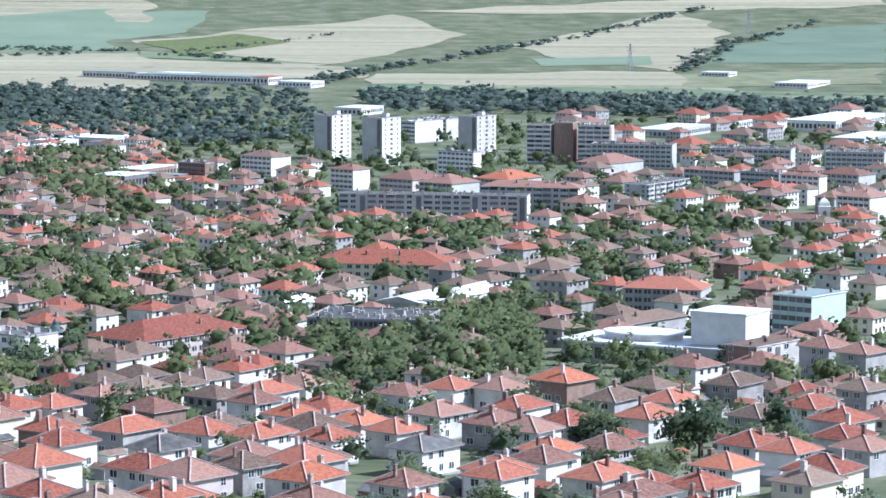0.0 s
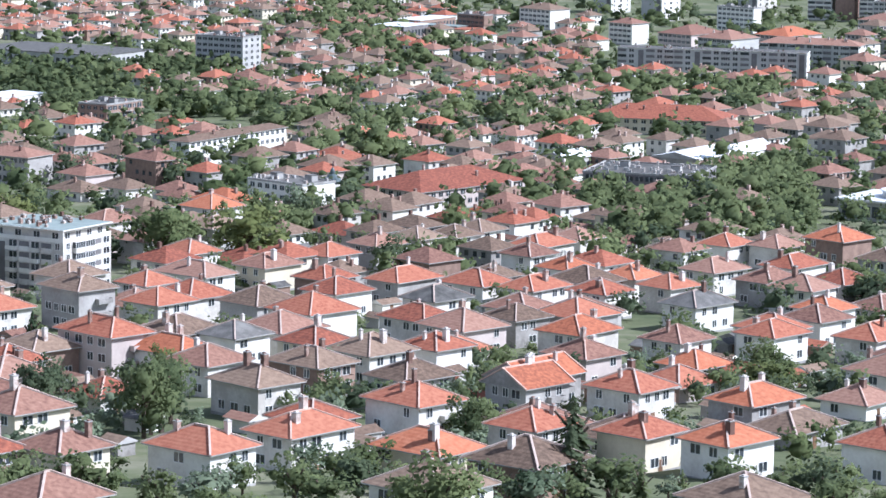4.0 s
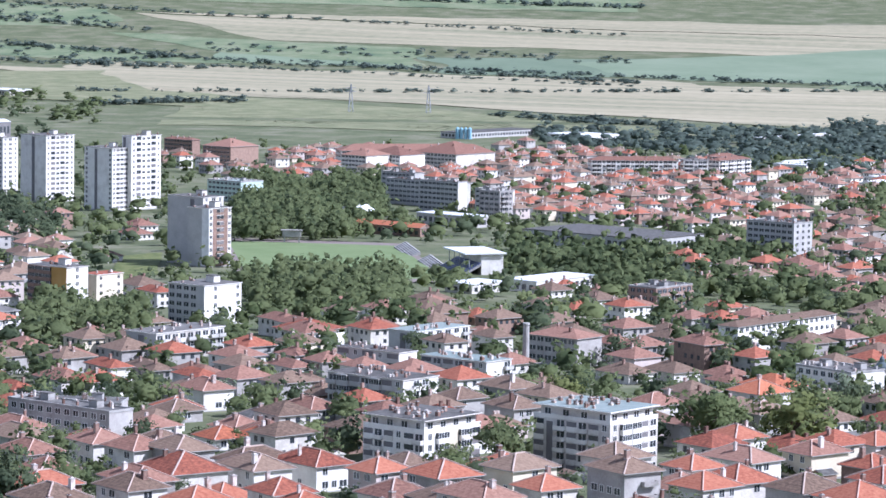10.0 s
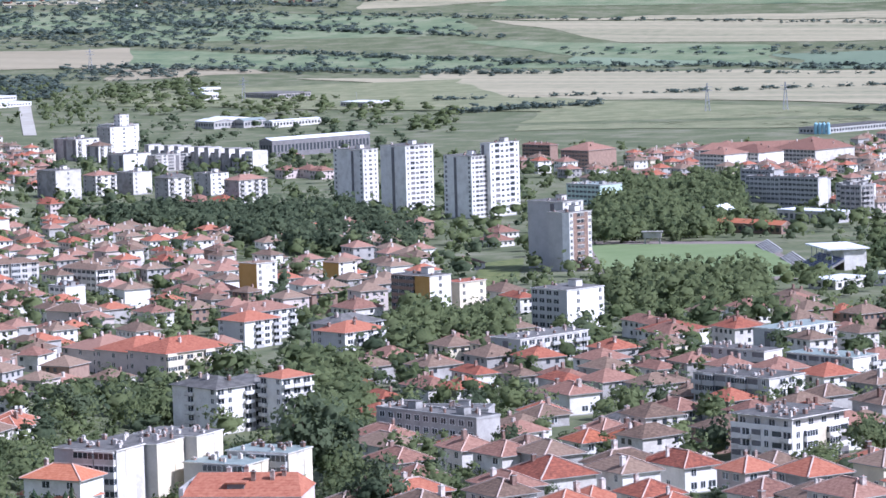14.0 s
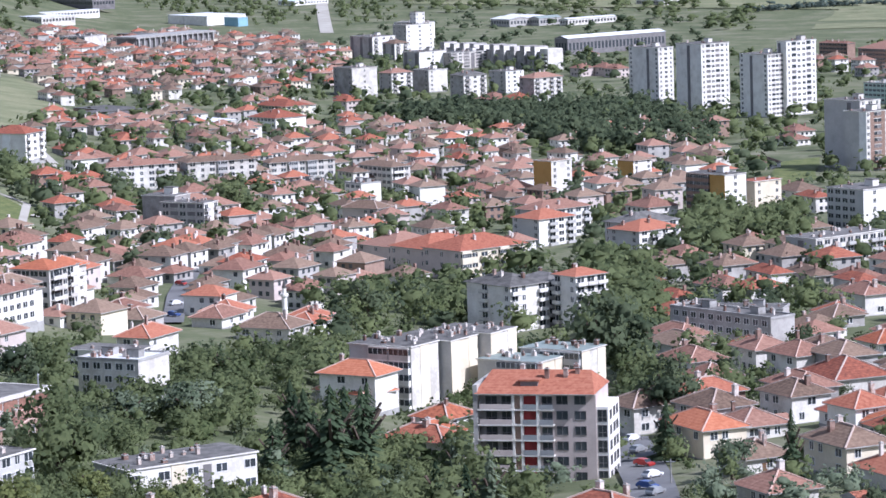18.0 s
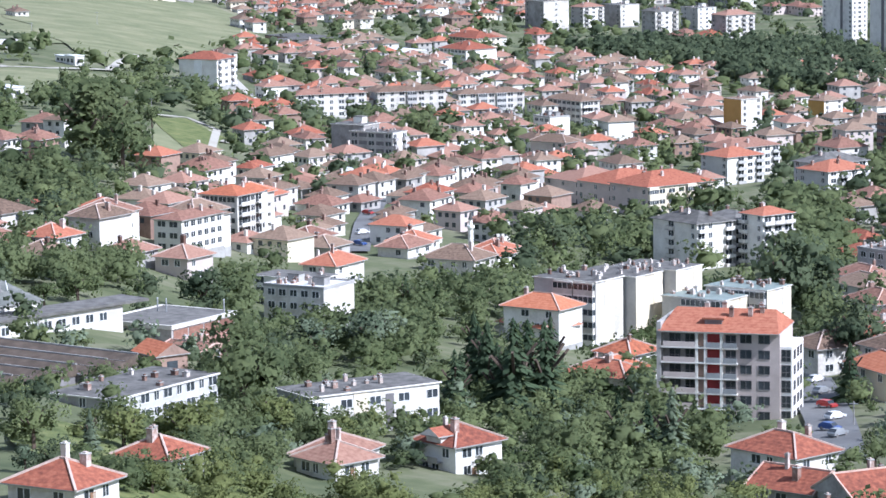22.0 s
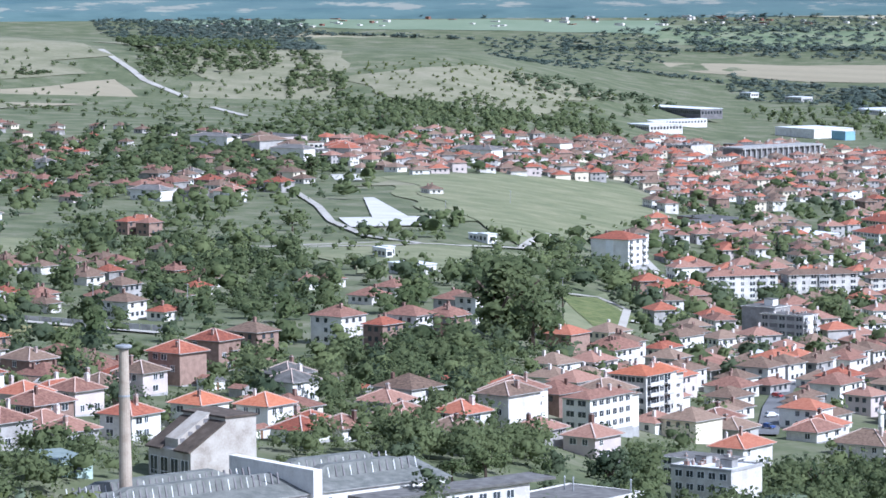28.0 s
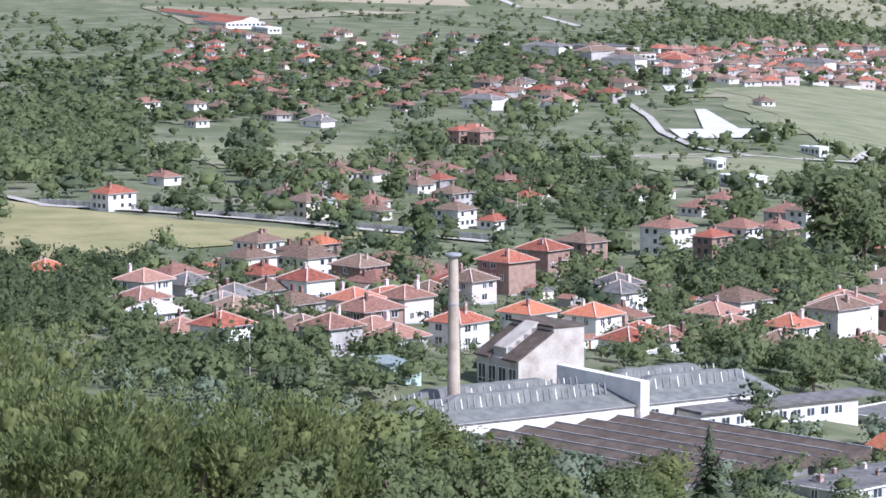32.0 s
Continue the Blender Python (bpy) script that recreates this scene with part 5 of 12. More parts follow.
# ---- where the landmarks stand ----
SPOT = {
    "factory_hall": (-394.0, 500.0),
    "boiler_house": (-425.6, 516.8),
    "factory_chimney": (-402.3, 466.4),
    "fence_start": (-843.5, 765.6),
    "fence_end": (-663.5, 787.6),
    "boiler_chimney": (-223.9, 999.4),
    "clock_tower": (-110.4, 953.7),
    "bell_tower": (176.8, 1575.9),
    "minaret": (-438.2, 825.6),
    "grandstand": (-347.7, 1431.2),
    "terrace_far": (-403.3, 1542.4),
    "terrace_near": (-370.8, 1462.8),
    "scoreboard": (-471.8, 1579.5),
    "silos": (-654.0, 2674.2),
    "balcony_block": (-248.5, 570.5),
    "marker_post": (-168.3, 329.5),
    "pylon_a": (180.2, 3313.0),
    "pylon_b": (340.8, 3818.7),
    "pylon_c": (-842.6, 3006.1),
    "pylon_d": (-1352.0, 3113.3),
    "pylon_e": (-772.3, 3019.9),
    "pylon_f": (-1707.3, 3496.0),
    "car_a": (-250.3, 616.6),
    "car_b": (-241.6, 598.1),
    "car_c": (-231.8, 576.6),
    "car_d": (-223.6, 560.1),
    "car_e": (-218.8, 545.6),
    "car_f": (-259.4, 634.5),
    "car_g": (-214.2, 537.8),
    "car_h": (-497.0, 871.4),
    "car_i": (-469.5, 819.8),
    "car_j": (-455.1, 793.0),
    "car_k": (-509.2, 896.3),
    "car_l": (-747.9, 1228.0),
}


# ---- the town, building by building: plan place, turn, width, depth, storeys ----

house(-0.9, 770.9, -40, 9.5, 12, 2, "pink", "white", detail=1, chimneys=2)
house(11.2, 751.2, -38, 9.7, 11.5, 2, "pink", "grey", detail=1, chimneys=2, pale_ridge=True)
house(17.3, 785.3, -36, 9.2, 13.1, 2, "red", "white", detail=1, chimneys=2, pale_ridge=True)
house(28.9, 824.9, -40, 11.7, 11.3, 3, "orange", "brick", detail=1, chimneys=2)
house(14.1, 830.4, -40, 9.2, 10.1, 2, "pink", "white", detail=1, chimneys=2)
house(1.5, 831.6, -35, 9.2, 10, 2, "red", "white", detail=1, chimneys=2)
house(-12.3, 840.4, -38, 9.2, 9.4, 1, "brown", "grey", detail=1, chimneys=2)
house(-35.4, 836.9, -35, 9.2, 9.4, 2, "pink", "white", detail=1, chimneys=2)
house(40.5, 807.5, -35, 9.2, 13.2, 2, "brown", "grey", detail=1, chimneys=2)
house(46.4, 768.3, -38, 9.2, 12.1, 2, "red", "white", detail=1, chimneys=2)
house(22, 699.7, -37, 9.2, 9.4, 2, "orange", "white", detail=1, chimneys=2, pale_ridge=True)
house(10.6, 662, -37, 10.9, 9.4, 2, "red", "white", detail=1, chimneys=2, pale_ridge=True)
house(-4.2, 702.2, -40, 9.2, 12.2, 2, "grey", "white", detail=1, chimneys=2)
house(-25.3, 719.2, -36, 10, 9.4, 2, "red", "white", detail=1, chimneys=2, pale_ridge=True)
house(-19.5, 750.4, -35, 9.2, 9.9, 2, "orange", "white", detail=1, chimneys=2)
house(-10.7, 733.6, -41, 9.2, 9.4, 2, "red", "white", detail=1, chimneys=2)
house(30.4, 652.6, -35, 9.2, 13.5, 2, "red", "white", detail=1, chimneys=2)
house(36, 619.8, -40, 9.2, 11.6, 2, "pink", "white", detail=2, chimneys=2)
house(48.6, 635.3, -40, 9.2, 10.1, 2, "red", "white", detail=1, chimneys=2)
house(56.7, 673.6, -41, 9.7, 9.4, 2, "orange", "white", detail=1, chimneys=2)
house(70.1, 646.9, -41, 9.2, 10.8, 2, "brown", "cream", detail=1, chimneys=2)
house(74.3, 798, -40, 9.2, 11.1, 1, "brown", "grey", detail=1, chimneys=2)
house(86.6, 793.7, -37, 9.2, 11.9, 2, "red", "white", detail=1, chimneys=2)
house(87.6, 825.6, -36, 9.2, 10.4, 2, "red", "white", detail=1, chimneys=2)
house(104.3, 837, -41, 9.2, 10.5, 2, "brown", "grey", detail=1, chimneys=2, pale_ridge=True)
house(90.5, 764, -41, 11, 10.5, 2, "red", "white", detail=1, chimneys=2)
house(89.6, 754.1, -36, 9.4, 12.2, 1, "red", "white", detail=1, chimneys=2)
house(72.3, 701.8, -39, 9.2, 9.4, 2, "red", "white", detail=1, chimneys=2)
house(88.8, 708.4, -40, 9.2, 10.3, 2, "pink", "grey", detail=1, chimneys=2)
house(73.3, 849, -35, 9.2, 13.1, 2, "brown", "grey", detail=1, chimneys=2, pale_ridge=True)
house(54.2, 804.3, -35, 9.2, 12.2, 2, "red", "white", detail=1, chimneys=2, pale_ridge=True)
house(-7.6, 635.5, -38, 9.2, 9.4, 2, "pink", "white", detail=1, chimneys=2)
house(-26.8, 646.3, -35, 10.2, 12.2, 2, "orange", "white", detail=1, chimneys=2)
house(-45, 794.5, -38, 9.2, 9.4, 2, "pink", "white", detail=1, chimneys=2, pale_ridge=True)
house(38.2, 747.7, -36, 9.2, 9.4, 1, "red", "white", detail=1, chimneys=2)
far_house(16.2, 1205.6, -37, 9.9, 12.9, 2, "pink", "white")
far_house(17.9, 1151.2, -39, 8.4, 8.6, 2, "red", "white")
far_house(41.3, 1171.4, -36, 11.5, 13.2, 3, "pink", "grey")
far_house(37.5, 1226, -39, 11.5, 12.2, 3, "pink", "grey")
far_house(54.3, 1069.1, -37, 11.6, 12.5, 2, "pink", "grey")
far_house(71.2, 1155.1, -38, 12.5, 12.3, 3, "pink", "grey")
far_house(83.5, 1207.6, -41, 8.7, 11.3, 2, "pink", "white")
far_house(94.9, 1070.6, -37, 13.4, 12.1, 2, "pink", "grey")
far_house(82.8, 990.7, -37, 8.5, 12.1, 2, "red", "grey")
far_house(33.6, 1066.2, -38, 9.6, 12.5, 2, "red", "brick")
far_house(111.1, 1176.9, -39, 10.4, 11.6, 2, "pink", "brick")
house(104.8, 927.1, -41, 9.9, 10.6, 3, "pink", "grey", detail=1, chimneys=2)
house(112.8, 909.6, -40, 9.6, 10.7, 3, "pink", "grey", detail=1, chimneys=2)
far_house(78.5, 1432.6, -41, 10.7, 11.5, 2, "pink", "grey")
far_house(42.1, 1378.9, -35, 12.4, 13.5, 2, "pink", "white")
far_house(53.7, 1427.5, -40, 9.1, 11.9, 2, "pink", "white")
far_house(117.6, 1384, -35, 8.1, 12.8, 2, "red", "white")
far_house(111.1, 1293.8, -36, 11.3, 12.6, 2, "pink", "brick")
far_house(144.3, 1243.1, -42, 11.3, 10.4, 2, "pink", "white")
far_house(-114.8, 1489.4, -41, 12.7, 11.4, 2, "red", "white")
far_house(-91.7, 1489.7, -37, 10.1, 12.5, 2, "pink", "white")
far_house(-134.5, 1447, -36, 9.9, 10.2, 3, "pink", "cream")
far_house(-85.8, 1338, -38, 10.6, 13.3, 2, "red", "white")
far_house(-77.1, 1404, -38, 7.9, 13.5, 2, "pink", "white")
far_house(-117.3, 1289.8, -41, 9.5, 12.6, 2, "pink", "white")
far_house(-144.1, 1245.8, -41, 12.5, 10.4, 2, "pink", "white")
far_house(-93.9, 1076.2, -36, 10.6, 11.3, 2, "red", "white")
far_house(-82.1, 1064.5, -37, 9.3, 9.8, 2, "pink", "brick")
far_house(-63.4, 1088, -35, 8.0, 10.8, 2, "pink", "white")
far_house(-122.3, 1044.7, -36, 12.9, 14.0, 2, "pink", "grey")
far_house(-36.7, 1199.2, -37, 9.0, 13.3, 2, "pink", "cream")
far_house(-19.4, 1186.1, -39, 9.0, 11.3, 2, "pink", "white")
shed(-8.9, 1122.5, -26, 17.9, 28.4, 6.0, wall="grey", roof="pale", rise=2)
shed(8.1, 1143.4, -26, 7.8, 25.5, 6.0, wall="white", roof="pale", rise=3)
shed(-50.3, 1102.0, -26, 11.8, 18.4, 6.0, wall="grey", roof="pale", rise=2)
block(-21.3, 1012.4, -12, 34.6, 27.7, 3, wall="dark", roof="grey", front="bands", end="few")
block(-22.7, 1284.4, -10, 53.4, 24.1, 2, wall="cream", roof="red", front="windows", pitched=True)
shed(161.1, 1563.7, -26, 25.7, 8.7, 6.0, wall="cream", roof="pink", rise=2)
block(115.4, 2072.0, -12, 50.1, 19.6, 5, wall="panel")
block(188.6, 2078.6, -14, 50.4, 19.7, 4, wall="panel")
block(243.3, 2000.8, -15, 35.2, 19.0, 5, wall="panel")
block(8.2, 1991, -38, 26.9, 7.5, 5, wall="white")
block(-52.5, 1860.5, -38, 16.6, 14.4, 4, wall="white", roof="pink", pitched=True)
block(146.8, 1857, -38, 33.0, 7.5, 4, wall="panel", roof="pink", pitched=True)
block(172.5, 1833.8, -38, 25.1, 7.5, 4, wall="panel")
block(191.9, 1810.9, -38, 24.6, 7.9, 4, wall="white", roof="pink", pitched=True)
block(203.1, 1636.6, -38, 18.7, 21.1, 4, wall="white", roof="pink", pitched=True)
block(217.9, 1831, -38, 24.6, 17.7, 4, wall="panel", roof="pink", pitched=True)
block(-106, 1995, -38, 23.9, 17.5, 4, wall="white", roof="brown", pitched=True)
block(-141.1, 1914.7, -38, 20.4, 7.5, 4, wall="brick", roof="brown")
block(-16, 2339.5, -38, 12.1, 30.8, 5, wall="white", roof="pale")
block(-3.3, 2371.2, -38, 22.3, 15.8, 5, wall="white", roof="pale")
block(-17.7, 1823.8, -38, 22.8, 28.8, 3, wall="pinkish", roof="pink", pitched=True)
block(2.1, 1785.6, -38, 22.1, 23.8, 3, wall="panel", roof="pink", pitched=True)
block(34.2, 1827.8, -38, 22.3, 29.9, 3, wall="pinkish", roof="orange", pitched=True)
block(97.4, 1997.3, -38, 24.0, 34.1, 3, wall="panel", roof="pink", pitched=True)
shed(-174.7, 1979.1, -26, 16.6, 40.6, 6.0, wall="brick", roof="pale")
shed(-144.3, 1905.6, -26, 14.0, 30.6, 5.0, wall="cream", roof="red")
shed(-232.8, 2292.1, -26, 26.3, 28.4, 6.0, wall="white", roof="pale")
shed(-259.1, 2253.9, -26, 21.7, 20.4, 6.0, wall="white", roof="pale")
shed(293.2, 2540.3, -26, 39.1, 112.1, 8.0, wall="white", roof="pale")
shed(217.5, 2547.7, -26, 26.4, 69.3, 6.0, wall="white", roof="red")
shed(163.5, 2438.7, -26, 29.7, 73.7, 6.0, wall="panel", roof="pale")
shed(289.8, 2339.9, -26, 23.9, 70.9, 6.0, wall="panel", roof="pale")

block(-80.9, 984.3, -38, 23.3, 45.2, 2, wall="pinkish", roof="red", front="windows", end="windows", pitched=True)
far_house(-66.1, 925.4, -40, 8.3, 7.0, 1, "orange", "brick")
block(-121.2, 945.6, -38, 22.0, 13.1, 3, wall="white", roof="grey", front="windows")

house(-14.2, 558.2, -36, 10.9, 9.7, 2, "red", "white", detail=2, chimneys=2, pale_ridge=True)
house(6.3, 545.9, -40, 9.2, 12.3, 2, "orange", "grey", detail=2, chimneys=2, pale_ridge=True)
house(31.1, 592.6, -41, 12.2, 11.5, 2, "pink", "white", detail=2, chimneys=2, pale_ridge=True)
house(-4, 618.2, -40, 9.4, 9.4, 1, "orange", "grey", detail=2, chimneys=2)
house(-24.1, 604.9, -40, 10.1, 9.6, 2, "pink", "pinkish", detail=2, chimneys=2)
house(-31.6, 559.6, -41, 9.5, 10.4, 2, "orange", "grey", detail=2, chimneys=2, hip=0.0)
house(-27.8, 507, -36, 9.2, 9.7, 2, "red", "white", detail=2, chimneys=2)
house(-11.2, 501.8, -36, 9.2, 9.4, 2, "red", "cream", detail=2, chimneys=2)
house(44.9, 594.3, -41, 9.2, 9.4, 2, "red", "white", detail=2, chimneys=2)
house(10.6, 651.3, -39, 9.2, 10.6, 2, "red", "white", detail=1, chimneys=2)
house(12.8, 534.3, -36, 9.2, 13, 1, "brown", "grey", detail=2, chimneys=2, pale_ridge=True)
house(25.7, 496.2, -36, 9.2, 11.2, 2, "red", "white", detail=2, chimneys=2, pale_ridge=True)
house(35.8, 535.4, -41, 9.2, 10.9, 1, "red", "white", detail=2, chimneys=2, pale_ridge=True)
house(40.8, 662.9, -36, 9.2, 9.4, 1, "red", "white", detail=1, chimneys=2)
house(1.9, 493.6, -41, 9.2, 10.3, 2, "orange", "white", detail=2, chimneys=2, pale_ridge=True)
house(24.3, 572.1, -35, 9.2, 9.6, 1, "pink", "white", detail=2, chimneys=2)
house(-49, 631.4, -37, 9.2, 9.4, 1, "red", "white", detail=1, chimneys=2)

house(-72.7, 468.9, -35, 12.2, 9.4, 2, "red", "white", detail=2, chimneys=2, pale_ridge=True)
house(-40.7, 471.6, -36, 12.7, 9.4, 2, "orange", "cream", detail=2, chimneys=2)
house(-48.3, 533.8, -40, 12.2, 10, 2, "red", "white", detail=2, chimneys=2)
house(-31, 571, -36, 9.2, 13.9, 2, "orange", "grey", detail=2, chimneys=2, hip=0.0)
house(-61.7, 494.2, -37, 9.2, 13.6, 2, "red", "white", detail=2, chimneys=2)
house(-91.9, 464.7, -37, 9.2, 9.5, 2, "pink", "cream", detail=2, chimneys=2, pale_ridge=True)
house(-105, 462.6, -38, 12.7, 9.4, 2, "red", "brick", detail=2, chimneys=2, pale_ridge=True)
house(-143.8, 544.4, -35, 9.2, 12, 2, "red", "white", detail=2, chimneys=2, pale_ridge=True)
house(-133.3, 568.1, -41, 9.2, 9.4, 2, "red", "cream", detail=2, chimneys=2, pale_ridge=True)
house(-123.7, 576.8, -41, 9.2, 9.4, 2, "red", "white", detail=2, chimneys=2, pale_ridge=True)
house(-116.7, 531.6, -41, 9.2, 9.4, 2, "pink", "white", detail=2, chimneys=2, pale_ridge=True)
house(-102.6, 555.8, -41, 9.2, 9.4, 1, "red", "white", detail=2, chimneys=2)
house(-111, 600.2, -39, 15, 9.4, 3, "red", "pinkish", detail=2, chimneys=2)
house(-97.8, 596.6, -38, 15, 9.4, 2, "orange", "white", detail=2, chimneys=2, pale_ridge=True)
house(-76.7, 553.2, -41, 12, 9.4, 2, "brown", "white", detail=2, chimneys=2)
house(-90.5, 624, -36, 9.2, 9.4, 2, "grey", "white", detail=1, chimneys=2)
house(-70.8, 582.1, -37, 12.1, 9.4, 2, "brown", "brick", detail=2, chimneys=2)
house(-62.4, 602.8, -40, 10.9, 11.6, 2, "brown", "white", detail=2, chimneys=2)
house(-51.4, 611.8, -39, 9.2, 9.4, 2, "red", "white", detail=2, chimneys=2, pale_ridge=True)
house(-51.7, 565.3, -41, 9.5, 11.3, 2, "brown", "white", detail=2, chimneys=2)
house(-147, 618, -37, 14.1, 9.4, 3, "pink", "white", detail=1, chimneys=2)
house(-157.6, 595.3, -35, 11.2, 12.3, 2, "brown", "grey", detail=2, chimneys=2)
house(-169.1, 573.4, -41, 9.2, 9.4, 2, "brown", "grey", detail=2, chimneys=2, pale_ridge=True)
house(-180.4, 613.6, -40, 9.2, 9.4, 2, "red", "grey", detail=1, chimneys=2)
house(-200.9, 690.4, -37, 15, 9.4, 2, "red", "white", detail=1, chimneys=2)
house(-183.6, 680.7, -35, 9.2, 9.4, 2, "red", "pinkish", detail=1, chimneys=2, pale_ridge=True)
house(-144.1, 663.9, -40, 9.2, 9.4, 2, "red", "white", detail=1, chimneys=2)
house(-130.9, 678.6, -41, 12.4, 9.4, 3, "brown", "grey", detail=1, chimneys=2, balcony=True)
house(-122.5, 713.8, -38, 9.2, 9.4, 2, "red", "white", detail=1, chimneys=2, pale_ridge=True)
house(-114.4, 680.3, -36, 10.1, 10.7, 2, "red", "white", detail=1, chimneys=2)
house(-115.5, 735.2, -35, 15, 9.4, 2, "pink", "white", detail=1, chimneys=2, pale_ridge=True)
house(-102, 755.9, -37, 9.3, 11.7, 2, "pink", "cream", detail=1, chimneys=2)
house(-91.3, 783.2, -38, 9.2, 10.2, 2, "red", "white", detail=1, chimneys=2)
house(-86.3, 732.5, -36, 9.2, 9.8, 2, "red", "brick", detail=1, chimneys=2)
house(-82.4, 809.9, -40, 9.2, 10.4, 2, "pink", "grey", detail=1, chimneys=2)
house(-74.6, 827.8, -37, 9.2, 9.4, 2, "brown", "white", detail=1, chimneys=2)
house(-66, 836.3, -36, 9.2, 9.4, 2, "brown", "white", detail=1, chimneys=2)
house(-61, 852.3, -36, 9.2, 9.4, 2, "brown", "white", detail=1, chimneys=2)
house(-81.7, 672.4, -41, 12.8, 12.6, 2, "red", "white", detail=1, chimneys=2)
house(-69, 734, -37, 9.2, 14, 2, "red", "grey", detail=1, chimneys=2)
house(-58.8, 698.6, -39, 9.2, 10.9, 2, "grey", "white", detail=1, chimneys=2, pale_ridge=True)
house(-59.3, 662, -39, 12.5, 9.4, 2, "red", "white", detail=1, chimneys=2)
house(-39.7, 723.8, -35, 9.2, 12.7, 2, "red", "white", detail=1, chimneys=2)
house(-52.2, 769.6, -37, 9.2, 9.9, 1, "brown", "brick", detail=1, chimneys=2)
house(-34.7, 765.7, -39, 9.2, 9.4, 2, "orange", "white", detail=1, chimneys=2)
house(-43.3, 818.4, -35, 9.2, 14, 2, "red", "white", detail=1, chimneys=2, pale_ridge=True)
house(-40.1, 668.3, -42, 9.2, 9.4, 2, "brown", "grey", detail=1, chimneys=2)
far_house(-224, 1069.5, -40, 15.0, 14.0, 2, "pink", "grey")
far_house(-206.3, 1046.1, -35, 10.3, 10.0, 2, "red", "white")
far_house(-200, 1112.3, -41, 11.9, 10.0, 1, "pink", "grey")
far_house(-174.5, 1023.5, -42, 15.0, 8.5, 3, "red", "brick")
far_house(-148.5, 1078.3, -37, 11.3, 14.0, 2, "pink", "grey")
far_house(-176.6, 986.9, -40, 14.1, 9.9, 1, "brown", "white")
far_house(-188.4, 974.9, -35, 14.1, 10.5, 1, "brown", "white")
far_house(-159.3, 980.4, -39, 10.9, 10.1, 1, "red", "white")
house(-137.2, 902, -37, 11.7, 11.8, 2, "orange", "white", detail=1, chimneys=2)
house(-127.6, 845.5, -38, 9.2, 10.9, 2, "brown", "grey", detail=1, chimneys=2)
far_house(-247.1, 1053.3, -39, 11.7, 7.8, 2, "pink", "white")
far_house(-298.5, 1170.2, -38, 15.0, 13.1, 2, "brown", "cream")
far_house(-291.5, 1071.4, -39, 12.7, 11.6, 2, "red", "white")
far_house(-319.3, 1078.1, -40, 15.0, 8.0, 2, "pink", "white")
far_house(-285.6, 960.9, -35, 9.4, 7.5, 2, "red", "white")
far_house(-263.4, 899.2, -37, 14.0, 10.7, 1, "brown", "grey")
house(-189.3, 832.3, -40, 12.5, 9.4, 2, "brown", "grey", detail=1, chimneys=2)
house(-157.1, 855.2, -39, 9.7, 11.3, 2, "pink", "white", detail=1, chimneys=2)
far_house(-283.4, 1310.2, -36, 12.0, 11.0, 1, "pink", "white")
far_house(-257, 1270.1, -40, 14.0, 11.5, 1, "pink", "white")
house(-207.6, 850, -38, 9.2, 9.4, 2, "brown", "grey", detail=1, chimneys=2, pale_ridge=True)
block(-233.0, 1581.4, -26, 26.9, 15.3, 6, wall="panel", roof="grey", end="few")
block(-490.9, 1920.6, -26, 58.5, 8.0, 5, wall="panel", roof="grey")
block(-434.3, 1850.4, -26, 15.2, 14.8, 4, wall="panel", roof="grey", side="white")
block(-165.3, 1123.9, -26, 8.0, 57.8, 3, wall="white", roof="brown", front="few", end="windows", pitched=True)

house(-223, 668.4, -41, 15, 13.2, 2, "red", "white", detail=1, chimneys=2, pale_ridge=True)
house(-209.7, 677.4, -41, 13.8, 9.4, 2, "brown", "white", detail=1, chimneys=2, pale_ridge=True)
house(-194.9, 612.5, -35, 9.2, 9.4, 1, "orange", "white", detail=1, chimneys=2)
house(-186.5, 559.6, -39, 13.9, 9.4, 2, "brown", "cream", detail=2, chimneys=2, pale_ridge=True)
house(-223.7, 638.6, -37, 11.6, 9.4, 2, "brown", "white", detail=1, chimneys=2)
house(-261.4, 723.7, -40, 11, 9.4, 2, "pink", "white", detail=1, chimneys=2)
house(-245.5, 719.7, -35, 9.2, 9.4, 2, "brown", "white", detail=1, chimneys=2, pale_ridge=True)
far_house(-295, 897.1, -38, 15.0, 7.0, 2, "red", "white")
house(-277.1, 850, -40, 12.6, 9.4, 2, "pink", "white", detail=1, chimneys=2)
far_house(-320.5, 932.5, -41, 13.1, 7.0, 1, "brown", "grey")
house(-246.3, 781.2, -36, 10.1, 9.4, 1, "pink", "white", detail=1, chimneys=2)
house(-234.3, 758.6, -40, 10.5, 9.4, 1, "orange", "white", detail=1, chimneys=2)
far_house(-329.9, 1092.4, -40, 15.0, 8.1, 2, "red", "white")
block(-308.5, 1053.4, -26, 16.9, 15.9, 2, wall="white", roof="red", pitched=True)
far_house(-302.9, 1113.2, -36, 14.0, 11.3, 1, "red", "white")
far_house(-321.7, 893.8, -39, 13.7, 8.3, 1, "pink", "grey")
far_house(-238.8, 1118.8, -41, 11.2, 8.6, 1, "pink", "grey")
far_house(-216.9, 1033.7, -41, 13.0, 10.1, 1, "brown", "grey")
house(-203.2, 886.2, -35, 12.3, 10.1, 2, "brown", "grey", detail=1, chimneys=2)

